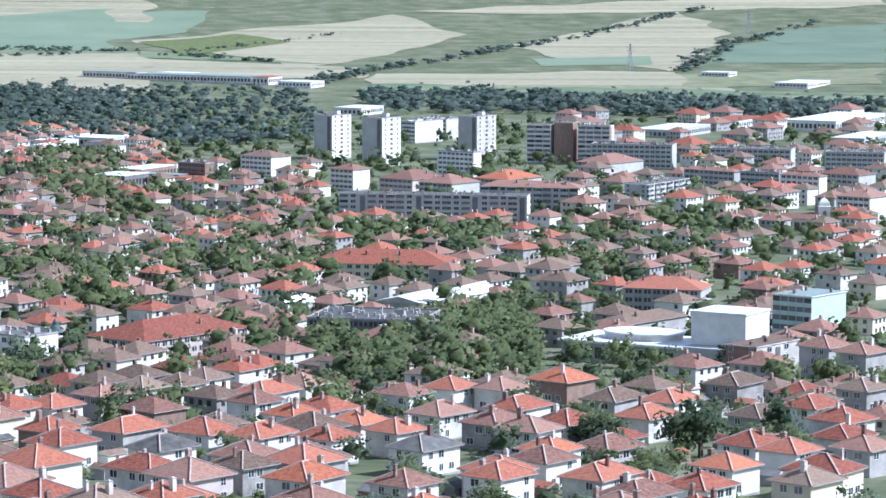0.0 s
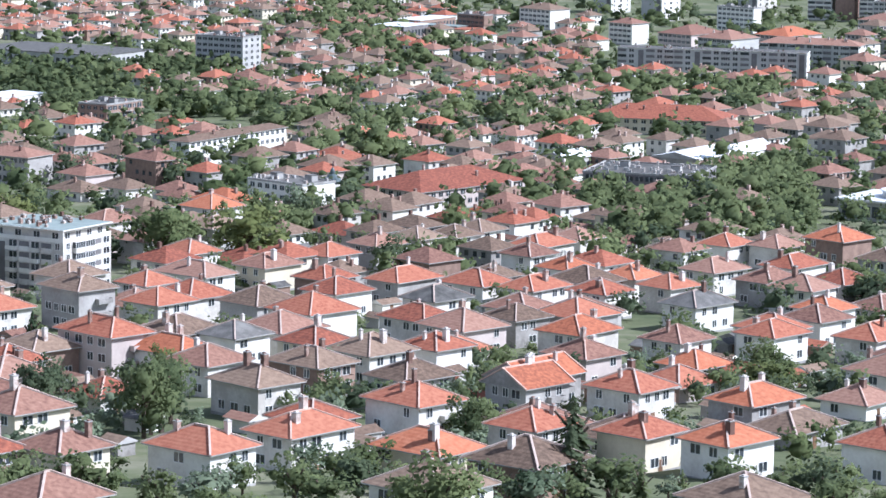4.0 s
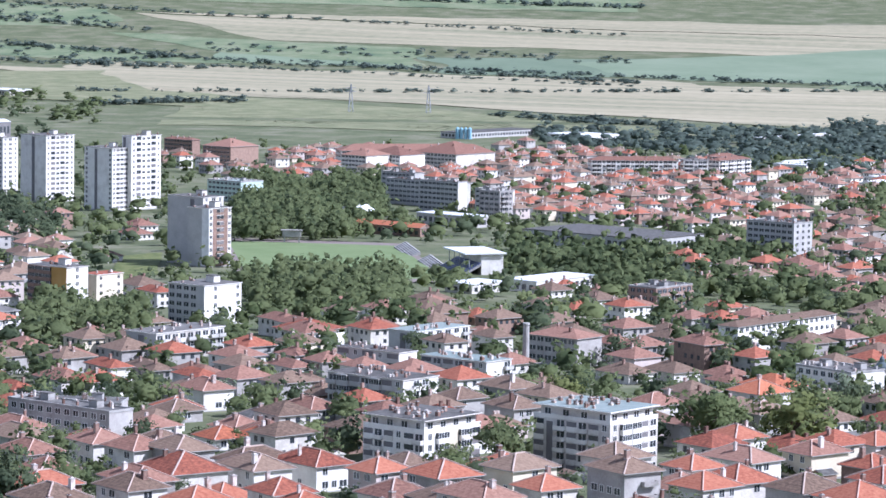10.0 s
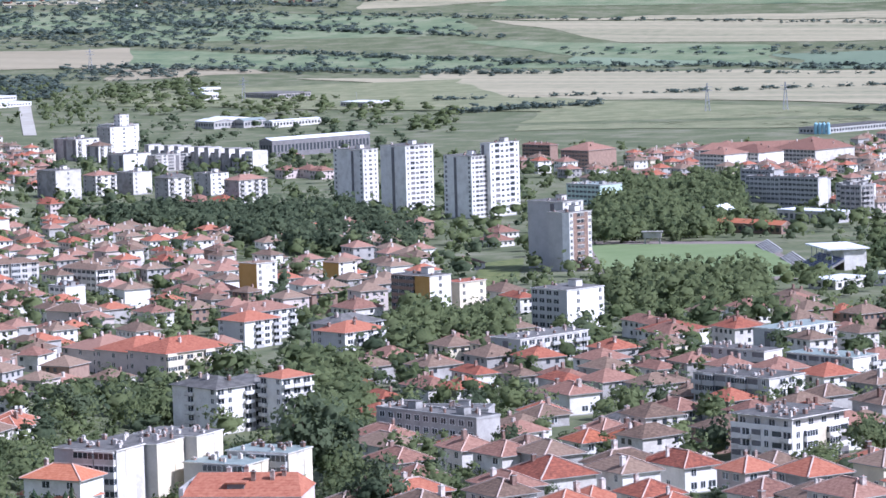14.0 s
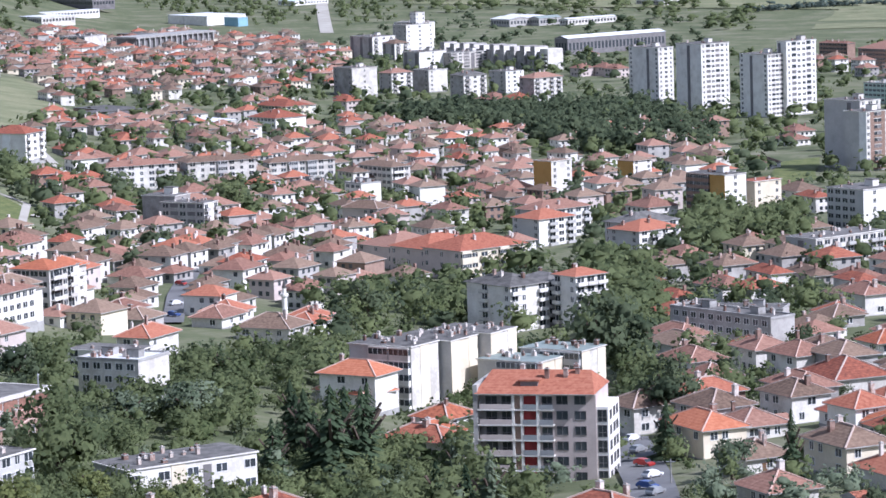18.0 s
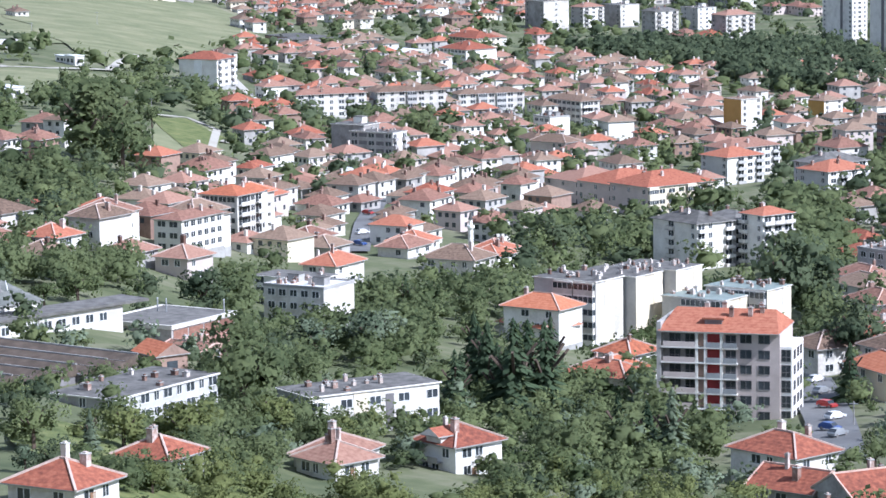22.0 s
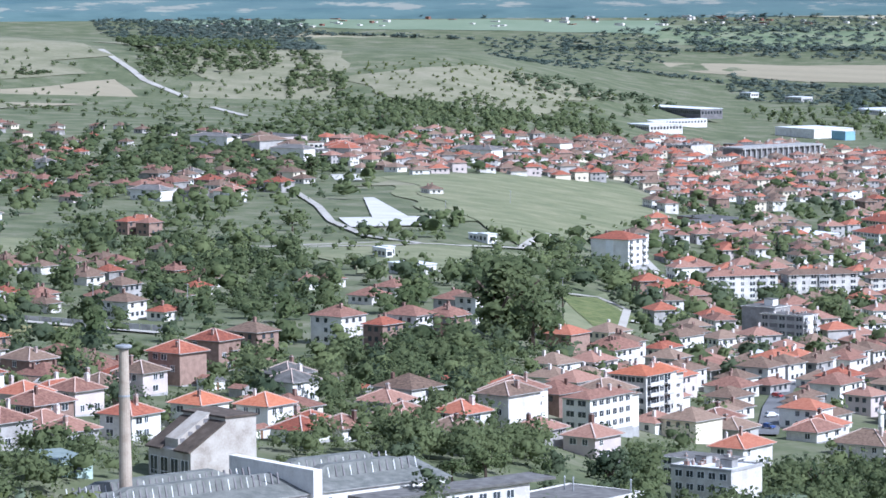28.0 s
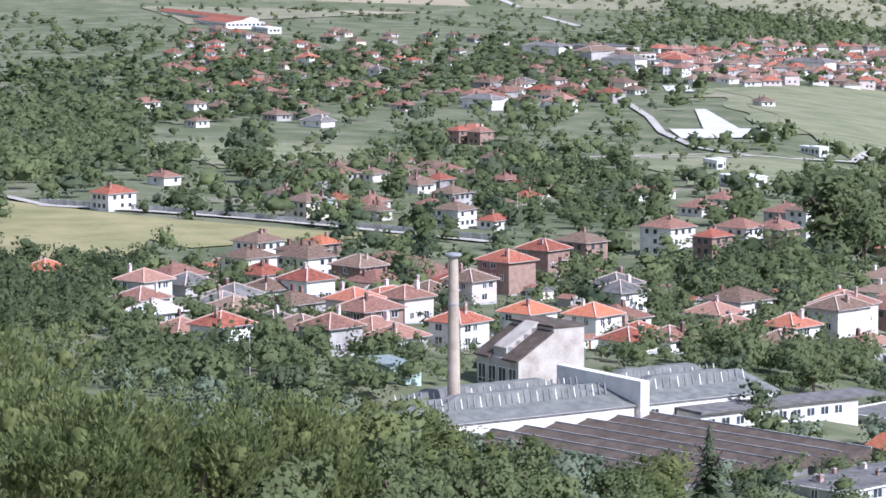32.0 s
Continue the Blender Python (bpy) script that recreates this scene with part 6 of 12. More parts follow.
far_house(-330, 882.4, -38, 15.0, 9.1, 2, "red", "white")
far_house(-346.6, 888.9, -37, 12.0, 7.0, 1, "red", "white")
far_house(-327.6, 914.7, -41, 14.8, 7.0, 2, "red", "white")
far_house(-291.3, 885, -41, 13.6, 7.1, 2, "red", "white")
house(-289.2, 743.8, -35, 14.2, 9.4, 2, "brown", "white", detail=1, chimneys=2)
house(-247.3, 708.8, -35, 11.3, 9.4, 2, "pink", "white", detail=1, chimneys=2)
far_house(-722.5, 1515.4, -36, 14.0, 8.0, 3, "brown", "white")
far_house(-700.1, 1509.7, -37, 14.0, 10.0, 2, "pink", "white")
far_house(-656.6, 1478.5, -26, 10.5, 7.7, 3, "brown", "white")
far_house(-634.2, 1488.6, -32, 12.7, 8.9, 2, "brown", "white")
far_house(-553.1, 1428.3, -39, 15.0, 10.7, 2, "pink", "white")
far_house(-547, 1452.2, -36, 15.0, 11.3, 2, "pink", "white")
far_house(-430.2, 1237.4, -38, 15.0, 12.0, 2, "pink", "white")
far_house(-552.3, 1579.9, -35, 15.0, 11.0, 1, "pink", "white")
far_house(-307.7, 1048.6, -38, 15.0, 12.4, 2, "red", "white")
far_house(-474.9, 1195.3, -34, 15.0, 14.0, 2, "pink", "white")
far_house(-646.6, 1368, -35, 14.0, 10.2, 1, "pink", "white")
far_house(-606.9, 1323.3, -33, 14.0, 10.5, 2, "red", "brick")
far_house(-305.7, 1205.1, -40, 15.0, 9.2, 2, "brown", "cream")
far_house(-247.8, 993.3, -39, 11.3, 8.6, 3, "grey", "white")
far_house(-520.2, 1095.9, -34, 14.0, 9.9, 3, "pink", "white")
house(-274.4, 818, -37, 9.2, 9.4, 1, "brown", "grey", detail=1, chimneys=2, pale_ridge=True)
house(-236.7, 773.6, -40, 10.7, 9.4, 1, "pink", "grey", detail=1, chimneys=2)

block(-287.1, 773.8, -26, 35.5, 8.0, 3, wall="grey", roof="grey", front="windows", detail=1)
block(-774.5, 2315.2, -26, 28.1, 8.0, 5, wall="brick", roof="pink", pitched=True)
block(-716.5, 2248.1, -26, 26.8, 28.0, 5, wall="brick", roof="pink", pitched=True)
block(-607.1, 1914.5, -26, 27.3, 19.1, 4, wall="greenish", roof="green")
block(-513.5, 1947.8, -26, 26.2, 8.0, 6, wall="panel", roof="grey")
block(-468.3, 1867.4, -26, 28.9, 8.0, 6, wall="panel", roof="grey", side="white")
block(-432.5, 1844.2, -26, 22.0, 8.0, 5, wall="panel", roof="grey", side="white")
block(-614.4, 2232.5, -26, 22.8, 25.9, 4, wall="white", roof="pink", pitched=True)
block(-598.9, 2253.2, -26, 30.3, 26.3, 4, wall="white", roof="pink", pitched=True)
block(-568.2, 2294.5, -26, 40.4, 42.3, 4, wall="white", roof="pink", pitched=True)

block(-373.2, 627.8, -2, 15.4, 12.4, 3, wall="white", roof="pale", front="windows", detail=1)
block(-301.3, 811.3, 9, 28.8, 9.7, 2, wall="grey", roof="grey", front="windows", detail=1)
house(-263.5, 450.8, 1, 9.2, 11.1, 1, "pink", "white", detail=2, chimneys=2, pale_ridge=True)
house(-294.2, 614.4, -10, 9.2, 14, 1, "orange", "white", detail=1, chimneys=2, pale_ridge=True)
house(-295.1, 624.5, -14, 9.2, 9.5, 2, "orange", "white", detail=1, chimneys=2, pale_ridge=True)
house(-331.6, 658.2, -6, 14.4, 9.6, 3, "orange", "white", detail=1, chimneys=2)
house(-225.9, 593, -39, 15, 9.4, 2, "orange", "cream", detail=1, chimneys=2)
house(-206.2, 566, -39, 10.2, 9.4, 1, "brown", "white", detail=2, chimneys=2)
house(-186.3, 522.1, -38, 10.4, 9.4, 1, "pink", "white", detail=2, chimneys=2)
house(-226.9, 651.5, -40, 13.9, 9.4, 2, "pink", "grey", detail=1, chimneys=2)
house(-202.4, 615.9, -36, 9.2, 9.4, 2, "red", "white", detail=1, chimneys=2)
house(-191.1, 605.2, -41, 10.5, 9.4, 1, "red", "white", detail=1, chimneys=2)
house(-171.8, 543.4, -39, 14.6, 9.4, 1, "red", "white", detail=2, chimneys=2)
house(-271.2, 746.4, -41, 15, 9.5, 1, "red", "cream", detail=1, chimneys=2, pale_ridge=True)
house(-296.8, 762.7, -34, 15, 9.4, 2, "pink", "white", detail=1, chimneys=2)
house(-272.7, 709.4, -37, 12.8, 9.4, 2, "pink", "white", detail=1, chimneys=2)
house(-412, 704.9, -1, 9.2, 13.6, 2, "red", "white", detail=1, chimneys=2)
far_house(-526.5, 864, 1, 10.9, 14.0, 2, "pink", "white")
house(-416.9, 797.8, -2, 9.2, 10.5, 1, "red", "white", detail=1, chimneys=2)

far_house(-526, 925.9, -2, 10.0, 10.4, 2, "brown", "white")
far_house(-531.5, 959.3, 1, 7.6, 11.6, 2, "brown", "white")
far_house(-535.4, 984, 1, 7.2, 11.5, 2, "pink", "white")
far_house(-549.5, 1029.3, -36, 14.0, 8.0, 2, "red", "white")
far_house(-559.2, 1063.6, -33, 12.8, 8.0, 2, "pink", "white")
far_house(-497.3, 910.3, -1, 10.1, 12.6, 2, "red", "white")
far_house(-509, 963.7, -2, 10.0, 13.6, 2, "pink", "brick")
far_house(-516.8, 1009.5, -4, 8.4, 12.1, 2, "pink", "white")
far_house(-495, 895.8, -2, 9.1, 11.4, 1, "pink", "white")
far_house(-454.6, 821.9, -3, 11.1, 13.3, 1, "pink", "white")
far_house(-497, 843.1, -2, 9.8, 11.8, 1, "pink", "white")
house(-465.5, 783.4, -3, 9.2, 12, 1, "pink", "white", detail=1, chimneys=2, pale_ridge=True)
far_house(-475.1, 846.9, -4, 7.0, 9.9, 1, "brown", "white")
far_house(-479.1, 813.4, -5, 7.8, 12.0, 1, "brown", "white")
far_house(-508.2, 886.8, -4, 7.0, 10.6, 1, "pink", "grey")
house(-435.7, 783.3, -1, 9.2, 12.9, 1, "pink", "white", detail=1, chimneys=2)
house(-435.7, 620.9, -4, 9.2, 9.4, 2, "red", "white", detail=1, chimneys=2)
house(-455.6, 625.7, 0, 9.2, 9.8, 1, "pink", "white", detail=1, chimneys=2, pale_ridge=True)
house(-430.6, 609.8, 1, 9.2, 10.3, 1, "brown", "white", detail=1, chimneys=2, pale_ridge=True)
house(-433.4, 671.2, 1, 9.2, 10.5, 1, "pink", "white", detail=1, chimneys=2)
house(-425.8, 728.2, -5, 9.2, 11.7, 1, "orange", "white", detail=1, chimneys=2, pale_ridge=True)
far_house(-572.9, 904.8, -1, 11.9, 10.2, 2, "pink", "white")
far_house(-604, 998.7, -34, 14.0, 8.0, 2, "pink", "white")
far_house(-533.2, 838.5, 1, 7.9, 10.9, 1, "red", "white")
far_house(-566.9, 920.6, -2, 7.0, 11.3, 2, "red", "white")
far_house(-552, 922.7, -0, 8.6, 13.7, 1, "pink", "white")
house(-423.3, 810.9, -3, 9.2, 10.3, 1, "red", "white", detail=1, chimneys=2)
far_house(-447, 853.9, -1, 7.0, 11.0, 2, "pink", "white")
far_house(-487.9, 788.2, -0, 7.0, 10.4, 4, "orange", "white")
far_house(-680.2, 1107.4, -36, 14.0, 8.0, 2, "pink", "white")
far_house(-631.4, 1063.2, -35, 14.0, 8.0, 2, "pink", "white")
far_house(-668.2, 1150.3, -39, 14.0, 8.0, 1, "pink", "white")
far_house(-903.1, 1479.8, -34, 14.0, 8.0, 2, "red", "white")
far_house(-888.3, 1497.3, -39, 14.0, 8.3, 2, "brown", "white")
far_house(-868, 1501.5, -38, 14.0, 8.4, 2, "pink", "white")
far_house(-836, 1490.3, -39, 14.0, 8.5, 2, "brown", "white")
far_house(-835.2, 1528.6, -35, 14.0, 8.0, 2, "brown", "white")
far_house(-818.4, 1545.5, -34, 14.0, 8.0, 2, "brown", "white")
far_house(-801.3, 1560.1, -34, 14.0, 8.3, 2, "pink", "white")
far_house(-771.4, 1520.5, -37, 14.0, 8.0, 2, "red", "white")
far_house(-1073.7, 1732.5, -34, 14.0, 8.1, 2, "pink", "white")
far_house(-1070.7, 1775.1, -35, 14.0, 8.2, 1, "pink", "white")
far_house(-1056.7, 1825.1, -33, 14.0, 8.0, 2, "pink", "cream")
far_house(-1017.4, 1908.9, -36, 14.0, 8.1, 3, "red", "brick")
far_house(-946.4, 1872, -36, 14.0, 8.7, 2, "red", "white")
far_house(-756.3, 1586.3, -36, 14.0, 9.1, 2, "pink", "white")
far_house(-716.5, 1543.8, -37, 14.0, 8.6, 2, "red", "white")
far_house(-671.6, 1509.1, -36, 14.0, 8.0, 3, "brown", "brick")
far_house(-630.1, 1473.1, -25, 12.9, 7.8, 3, "brown", "white")
far_house(-812.6, 1647.5, -38, 14.0, 9.3, 2, "pink", "white")
far_house(-633.2, 1336.1, -36, 14.0, 10.4, 1, "pink", "white")
far_house(-626.8, 1378.8, -35, 14.0, 10.6, 2, "red", "white")
far_house(-585, 1303.9, -35, 14.0, 9.9, 2, "pink", "brick")
far_house(-591, 1202.5, -36, 14.0, 9.1, 2, "pink", "white")
far_house(-666.5, 1360.9, -37, 14.0, 9.7, 3, "brown", "white")
far_house(-672, 1335.3, -34, 14.0, 8.0, 3, "grey", "white")
far_house(-653.2, 1264.6, -33, 14.0, 8.0, 2, "green", "white")
far_house(-670.8, 1348.1, -38, 14.0, 9.5, 2, "pale", "white")
far_house(-569.6, 1214.8, -34, 14.0, 10.3, 2, "pink", "white")
far_house(-471, 970.1, -15, 10.9, 12.2, 1, "pink", "white")
far_house(-564.8, 1114.6, -38, 14.0, 8.2, 1, "red", "white")
far_house(-591.2, 1137.1, -38, 14.0, 8.0, 1, "pink", "white")
block(-929.8, 1758.2, -26, 30.4, 18.1, 2, wall="cream", roof="red", end="windows", pitched=True)
block(-1265.4, 2641.4, -26, 27.1, 23.3, 5, wall="white", roof="grey")
block(-1458.4, 2408.6, -2, 24.9, 29.5, 3, wall="white", roof="grey")
shed(-1770.1, 2908.8, -26, 112.2, 26.0, 7.0, wall="dark", roof="pale")
shed(-1649.8, 2665.1, -26, 38.3, 36.1, 6.0, wall="white", roof="pale")
shed(-1439.0, 2491.9, -26, 58.7, 45.1, 6.0, wall="panel", roof="brown")
shed(-1561.4, 2806.5, -26, 64.1, 44.5, 8.0, wall="white", roof="pale", windows=False)
shed(-1515.4, 2779.5, -26, 22.1, 11.0, 8.0, wall="blue", roof="pale", windows=False)
shed(-1658.2, 3139.3, -26, 68.7, 35.7, 4.0, wall="white", roof="pale")
shed(-1454.4, 3246.1, -26, 17.8, 30.1, 5.0, wall="white", roof="pale")
shed(-993.4, 1663.9, -26, 34.4, 22.3, 5.0, wall="brick", roof="grey")
shed(-899.4, 1604.9, -26, 31.4, 25.2, 4.0, wall="white", roof="pale")
shed(-1351.5, 1954.5, -26, 31.5, 21.9, 4.0, wall="pinkish", roof="grey")
shed(-571.6, 983.5, -26, 9.6, 8.5, 3.0, wall="grey", roof="pale")
shed(-609.4, 1278.2, -26, 3.0, 3.0, 3.0, wall="white", roof="pale")
shed(-327.6, 499.0, -26, 8.1, 6.3, 4.0, wall="brick", roof="orange", rise=2)

far_house(-601.9, 794.6, -3, 11.8, 11.3, 3, "red", "white")
far_house(-586.1, 809.1, -1, 11.6, 9.6, 3, "red", "white")
far_house(-572.9, 777.6, -3, 7.0, 9.1, 3, "red", "brick")
far_house(-584.6, 825.7, -5, 8.0, 8.8, 3, "red", "brick")
far_house(-622.3, 894.3, -2, 8.3, 9.5, 3, "pink", "white")
house(-558.3, 668.3, -5, 11.4, 9.8, 3, "red", "brick", detail=1, chimneys=2)
house(-576.8, 706, 1, 10.6, 9.6, 3, "red", "brick", detail=1, chimneys=2, balcony=True)
far_house(-586.7, 734.9, -4, 11.6, 8.9, 3, "brown", "brick")
house(-447.8, 657.8, -4, 9.2, 12.3, 3, "brown", "white", detail=1, chimneys=2)
house(-485.1, 588.3, -2, 9.2, 9.4, 2, "orange", "white", detail=1, chimneys=2)
far_house(-1086.2, 1521, -34, 14.0, 8.0, 1, "pink", "white")

far_house(-809.3, 767.1, -5, 9.6, 11.6, 2, "red", "white")
far_house(-876.1, 855.7, -5, 9.8, 8.0, 1, "red", "white")
far_house(-651.9, 673, -2, 9.9, 10.2, 2, "brown", "white")
house(-561.3, 596.1, -3, 10.1, 9.4, 2, "red", "white", detail=1, chimneys=2, pale_ridge=True)
house(-519.6, 567.7, 0, 9.2, 9.4, 2, "red", "pinkish", detail=1, chimneys=2)
house(-586.4, 642.5, -5, 10.9, 9.4, 2, "brown", "brick", detail=1, chimneys=2)
house(-520.1, 585.8, -4, 9.2, 9.4, 2, "pink", "pinkish", detail=1, chimneys=2)
house(-477.1, 513.9, -4, 9.4, 9.4, 2, "pink", "grey", detail=1, chimneys=2)
house(-476.8, 554.6, -1, 9.2, 9.4, 2, "red", "white", detail=1, chimneys=2)
house(-474.6, 598.8, -1, 9.2, 9.4, 2, "orange", "white", detail=1, chimneys=2)
house(-459.8, 596.4, -3, 9.2, 9.4, 1, "red", "white", detail=1, chimneys=2)
house(-446.7, 612.7, -2, 9.2, 9.4, 1, "pink", "grey", detail=1, chimneys=2)
house(-486, 490.7, -3, 9.2, 9.4, 2, "red", "white", detail=1, chimneys=2)
house(-575.5, 555.2, 1, 9.2, 9.4, 2, "pink", "white", detail=1, chimneys=2)
far_house(-660.6, 707.6, -4, 8.8, 8.3, 1, "orange", "brick")
house(-544.9, 550.7, -3, 9.2, 9.4, 1, "grey", "white", detail=1, chimneys=2)
house(-632.1, 645.5, -0, 9.5, 9.4, 1, "pink", "white", detail=1, chimneys=2, pale_ridge=True)
far_house(-762.2, 841.6, 1, 8.2, 9.8, 1, "red", "white")
far_house(-750.1, 796.8, -3, 10.3, 9.8, 2, "green", "cream")
far_house(-1180.9, 1387, -5, 11.3, 14.0, 2, "red", "white")
far_house(-1247.2, 1503.8, -4, 10.5, 8.6, 2, "pale", "white")
far_house(-971, 1144.2, -0, 7.6, 9.1, 2, "red", "brick")
far_house(-1511.1, 1906.1, 1, 10.9, 14.0, 2, "pink", "white")
far_house(-1503.5, 1858, -4, 11.5, 14.0, 2, "pink", "white")
far_house(-1389.3, 1784.2, -5, 11.9, 14.0, 3, "brown", "white")
far_house(-875.8, 948.6, -3, 10.4, 10.4, 1, "brown", "brick")
far_house(-814.2, 923.7, 0, 10.2, 9.2, 1, "brown", "white")
far_house(-848, 937.1, -1, 8.0, 8.8, 1, "pink", "white")
far_house(-749.9, 868.7, -1, 9.5, 9.9, 2, "brown", "grey")
far_house(-750, 908.8, -4, 7.4, 8.7, 1, "red", "white")
far_house(-739.2, 970.1, -4, 8.8, 9.1, 1, "red", "white")
far_house(-705.1, 964.8, -1, 7.0, 9.5, 1, "red", "white")
far_house(-800.5, 839.1, -2, 7.7, 8.6, 1, "pink", "white")
far_house(-1188.5, 1200.6, 0, 9.3, 10.5, 1, "pale", "white")
far_house(-1228.9, 1187, -0, 9.0, 14.0, 1, "red", "white")
far_house(-1173.3, 1167.7, -0, 7.3, 8.7, 2, "pale", "white")
far_house(-1123, 1196.5, -4, 10.4, 13.4, 1, "pale", "grey")
far_house(-1126.8, 1176.7, -5, 10.4, 9.4, 1, "pale", "grey")
far_house(-1108, 1104.4, -4, 7.0, 8.2, 1, "pale", "white")
far_house(-884.6, 990.9, -4, 8.8, 8.4, 1, "pale", "grey")
far_house(-691.3, 821.7, -0, 7.0, 9.2, 1, "red", "white")
house(-560.1, 569.9, 1, 9.2, 9.4, 1, "grey", "white", detail=1, chimneys=2)
house(-568.3, 589.4, -2, 9.2, 9.4, 1, "brown", "grey", detail=1, chimneys=2)
house(-588.6, 582.6, -4, 9.2, 9.4, 1, "grey", "grey", detail=1, chimneys=2, pale_ridge=True)
house(-501, 493.7, -4, 9.2, 9.4, 1, "pink", "grey", detail=1, chimneys=2)
house(-535.5, 519.9, -2, 9.2, 9.4, 1, "pale", "grey", detail=1, chimneys=2, pale_ridge=True)
house(-562.4, 541.6, -2, 9.2, 9.4, 1, "pink", "white", detail=1, chimneys=2, pale_ridge=True)
house(-506.5, 527.4, -2, 9.2, 9.4, 1, "grey", "white", detail=1, chimneys=2)
house(-477.7, 535.3, -4, 9.2, 9.4, 1, "pink", "grey", detail=1, chimneys=2)
house(-548.5, 626.8, -5, 9.2, 9.4, 1, "brown", "pinkish", detail=1, chimneys=2)
house(-545.1, 638.4, 0, 9.2, 9.4, 2, "brown", "pinkish", detail=1, chimneys=2, pale_ridge=True)
house(-521.1, 666.6, -2, 9.2, 9.4, 2, "grey", "grey", detail=1, chimneys=2, pale_ridge=True)
house(-449.7, 594.5, -5, 9.2, 9.4, 1, "pink", "white", detail=1, chimneys=2, pale_ridge=True)
house(-435, 650.7, -1, 9.2, 9.9, 1, "pink", "grey", detail=1, chimneys=2, pale_ridge=True)
house(-642.6, 585.1, 0, 9.2, 9.4, 1, "orange", "white", detail=1, chimneys=2)
far_house(-1550.4, 1649.5, -2, 10.0, 9.1, 1, "red", "white")
far_house(-1442.8, 1588.5, 1, 9.9, 11.9, 1, "pale", "grey")
far_house(-1304.8, 1476.7, -0, 8.2, 9.0, 1, "pale", "white")
far_house(-1828.3, 1897.5, -1, 9.7, 10.9, 1, "pale", "white")
shed(-1894.9, 1924.6, -26, 79.4, 32.3, 4.0, wall="white", roof="red", rise=2)
shed(-1367.7, 1796.1, -26, 20.3, 24.5, 5.0, wall="white", roof="grey")
shed(-753.0, 1041.1, -26, 17.4, 11.4, 4.0, wall="white", roof="pale")
shed(-818.9, 1115.7, -26, 5.3, 3.0, 4.0, wall="white", roof="pale")
shed(-857.6, 1243.2, -26, 8.6, 4.6, 4.0, wall="white", roof="pale")
shed(-442.1, 493.3, -26, 16.7, 6.4, 3.0, wall="greenish", roof="green")

far_house(-79.7, 1463.1, -36, 11.2, 13.9, 1, "pink", "white")
far_house(-111, 1311.1, -41, 8.0, 9.9, 1, "red", "cream")
far_house(-101, 1310.2, -39, 7.7, 8.6, 1, "brown", "brick")
far_house(-143.9, 1221.8, -41, 15.0, 13.0, 2, "brown", "white")
far_house(-146.1, 1315.7, -41, 8.0, 8.2, 2, "pink", "white")
block(-122.9, 1087.4, -4, 26.4, 12.3, 1, wall="brick", roof="red", pitched=True)
far_house(-92.5, 1108.2, -40, 10.3, 7.0, 1, "pink", "white")
far_house(-77.2, 1109.6, -40, 10.2, 7.2, 2, "pink", "brick")
far_house(-49.6, 1003.3, -40, 12.4, 7.7, 2, "red", "white")
block(33.1, 1258, -38, 15.2, 37.5, 2, wall="grey", roof="brown", pitched=True)
far_house(43.7, 1119.5, -38, 10.2, 8.7, 2, "red", "grey")
block(75.1, 1138.8, -16, 26.7, 17.9, 3, wall="grey", roof="red", pitched=True)
far_house(88, 1221, -38, 9.7, 12.0, 2, "pink", "cream")
far_house(83.8, 1168.1, -36, 7.1, 12.2, 1, "pink", "white")
block(113.6, 1187.9, -21, 16.2, 11.3, 2, wall="brick", roof="red", pitched=True)
far_house(98.2, 1087.5, -41, 15.0, 11.0, 2, "pink", "grey")
block(60.6, 1039.9, -38, 12.1, 32.3, 2, wall="grey", roof="brown", pitched=True)
far_house(116.6, 1429.2, -37, 8.6, 10.5, 2, "pink", "white")
far_house(125.6, 1449.6, -37, 10.1, 12.2, 2, "brown", "white")
far_house(145.1, 1426.4, -41, 13.2, 10.8, 1, "pink", "white")
far_house(62.2, 1414.3, -39, 7.5, 11.1, 1, "red", "white")

far_house(-300.4, 1098.4, -41, 15.0, 10.5, 1, "red", "white")
house(-243.1, 758, -40, 9.2, 9.4, 1, "orange", "white", detail=1, chimneys=2)
house(-244.4, 836.8, -35, 12.5, 9.4, 1, "pink", "grey", detail=1, chimneys=2)
far_house(-570, 1309.5, -26, 9.8, 8.2, 2, "pink", "brick")
far_house(-599.4, 1436.3, -28, 11.0, 12.3, 2, "brown", "white")

block(-217.3, 1024.8, -26, 19.5, 12.5, 3, wall="grey", roof="pink", pitched=True)
house(-124.2, 781.9, -40, 10.6, 9.5, 2, "red", "white", detail=1, chimneys=2, pale_ridge=True)
house(-139.4, 807.2, -37, 9.2, 9.4, 2, "pink", "white", detail=1, chimneys=2)
far_house(-136.6, 922.5, -38, 14.1, 12.0, 2, "orange", "white")
far_house(-155.1, 960.9, -38, 10.4, 9.1, 1, "red", "white")
far_house(-205.6, 1137.3, -36, 11.2, 9.6, 1, "pink", "grey")
far_house(-127.5, 1112.7, -37, 15.0, 14.0, 1, "red", "white")

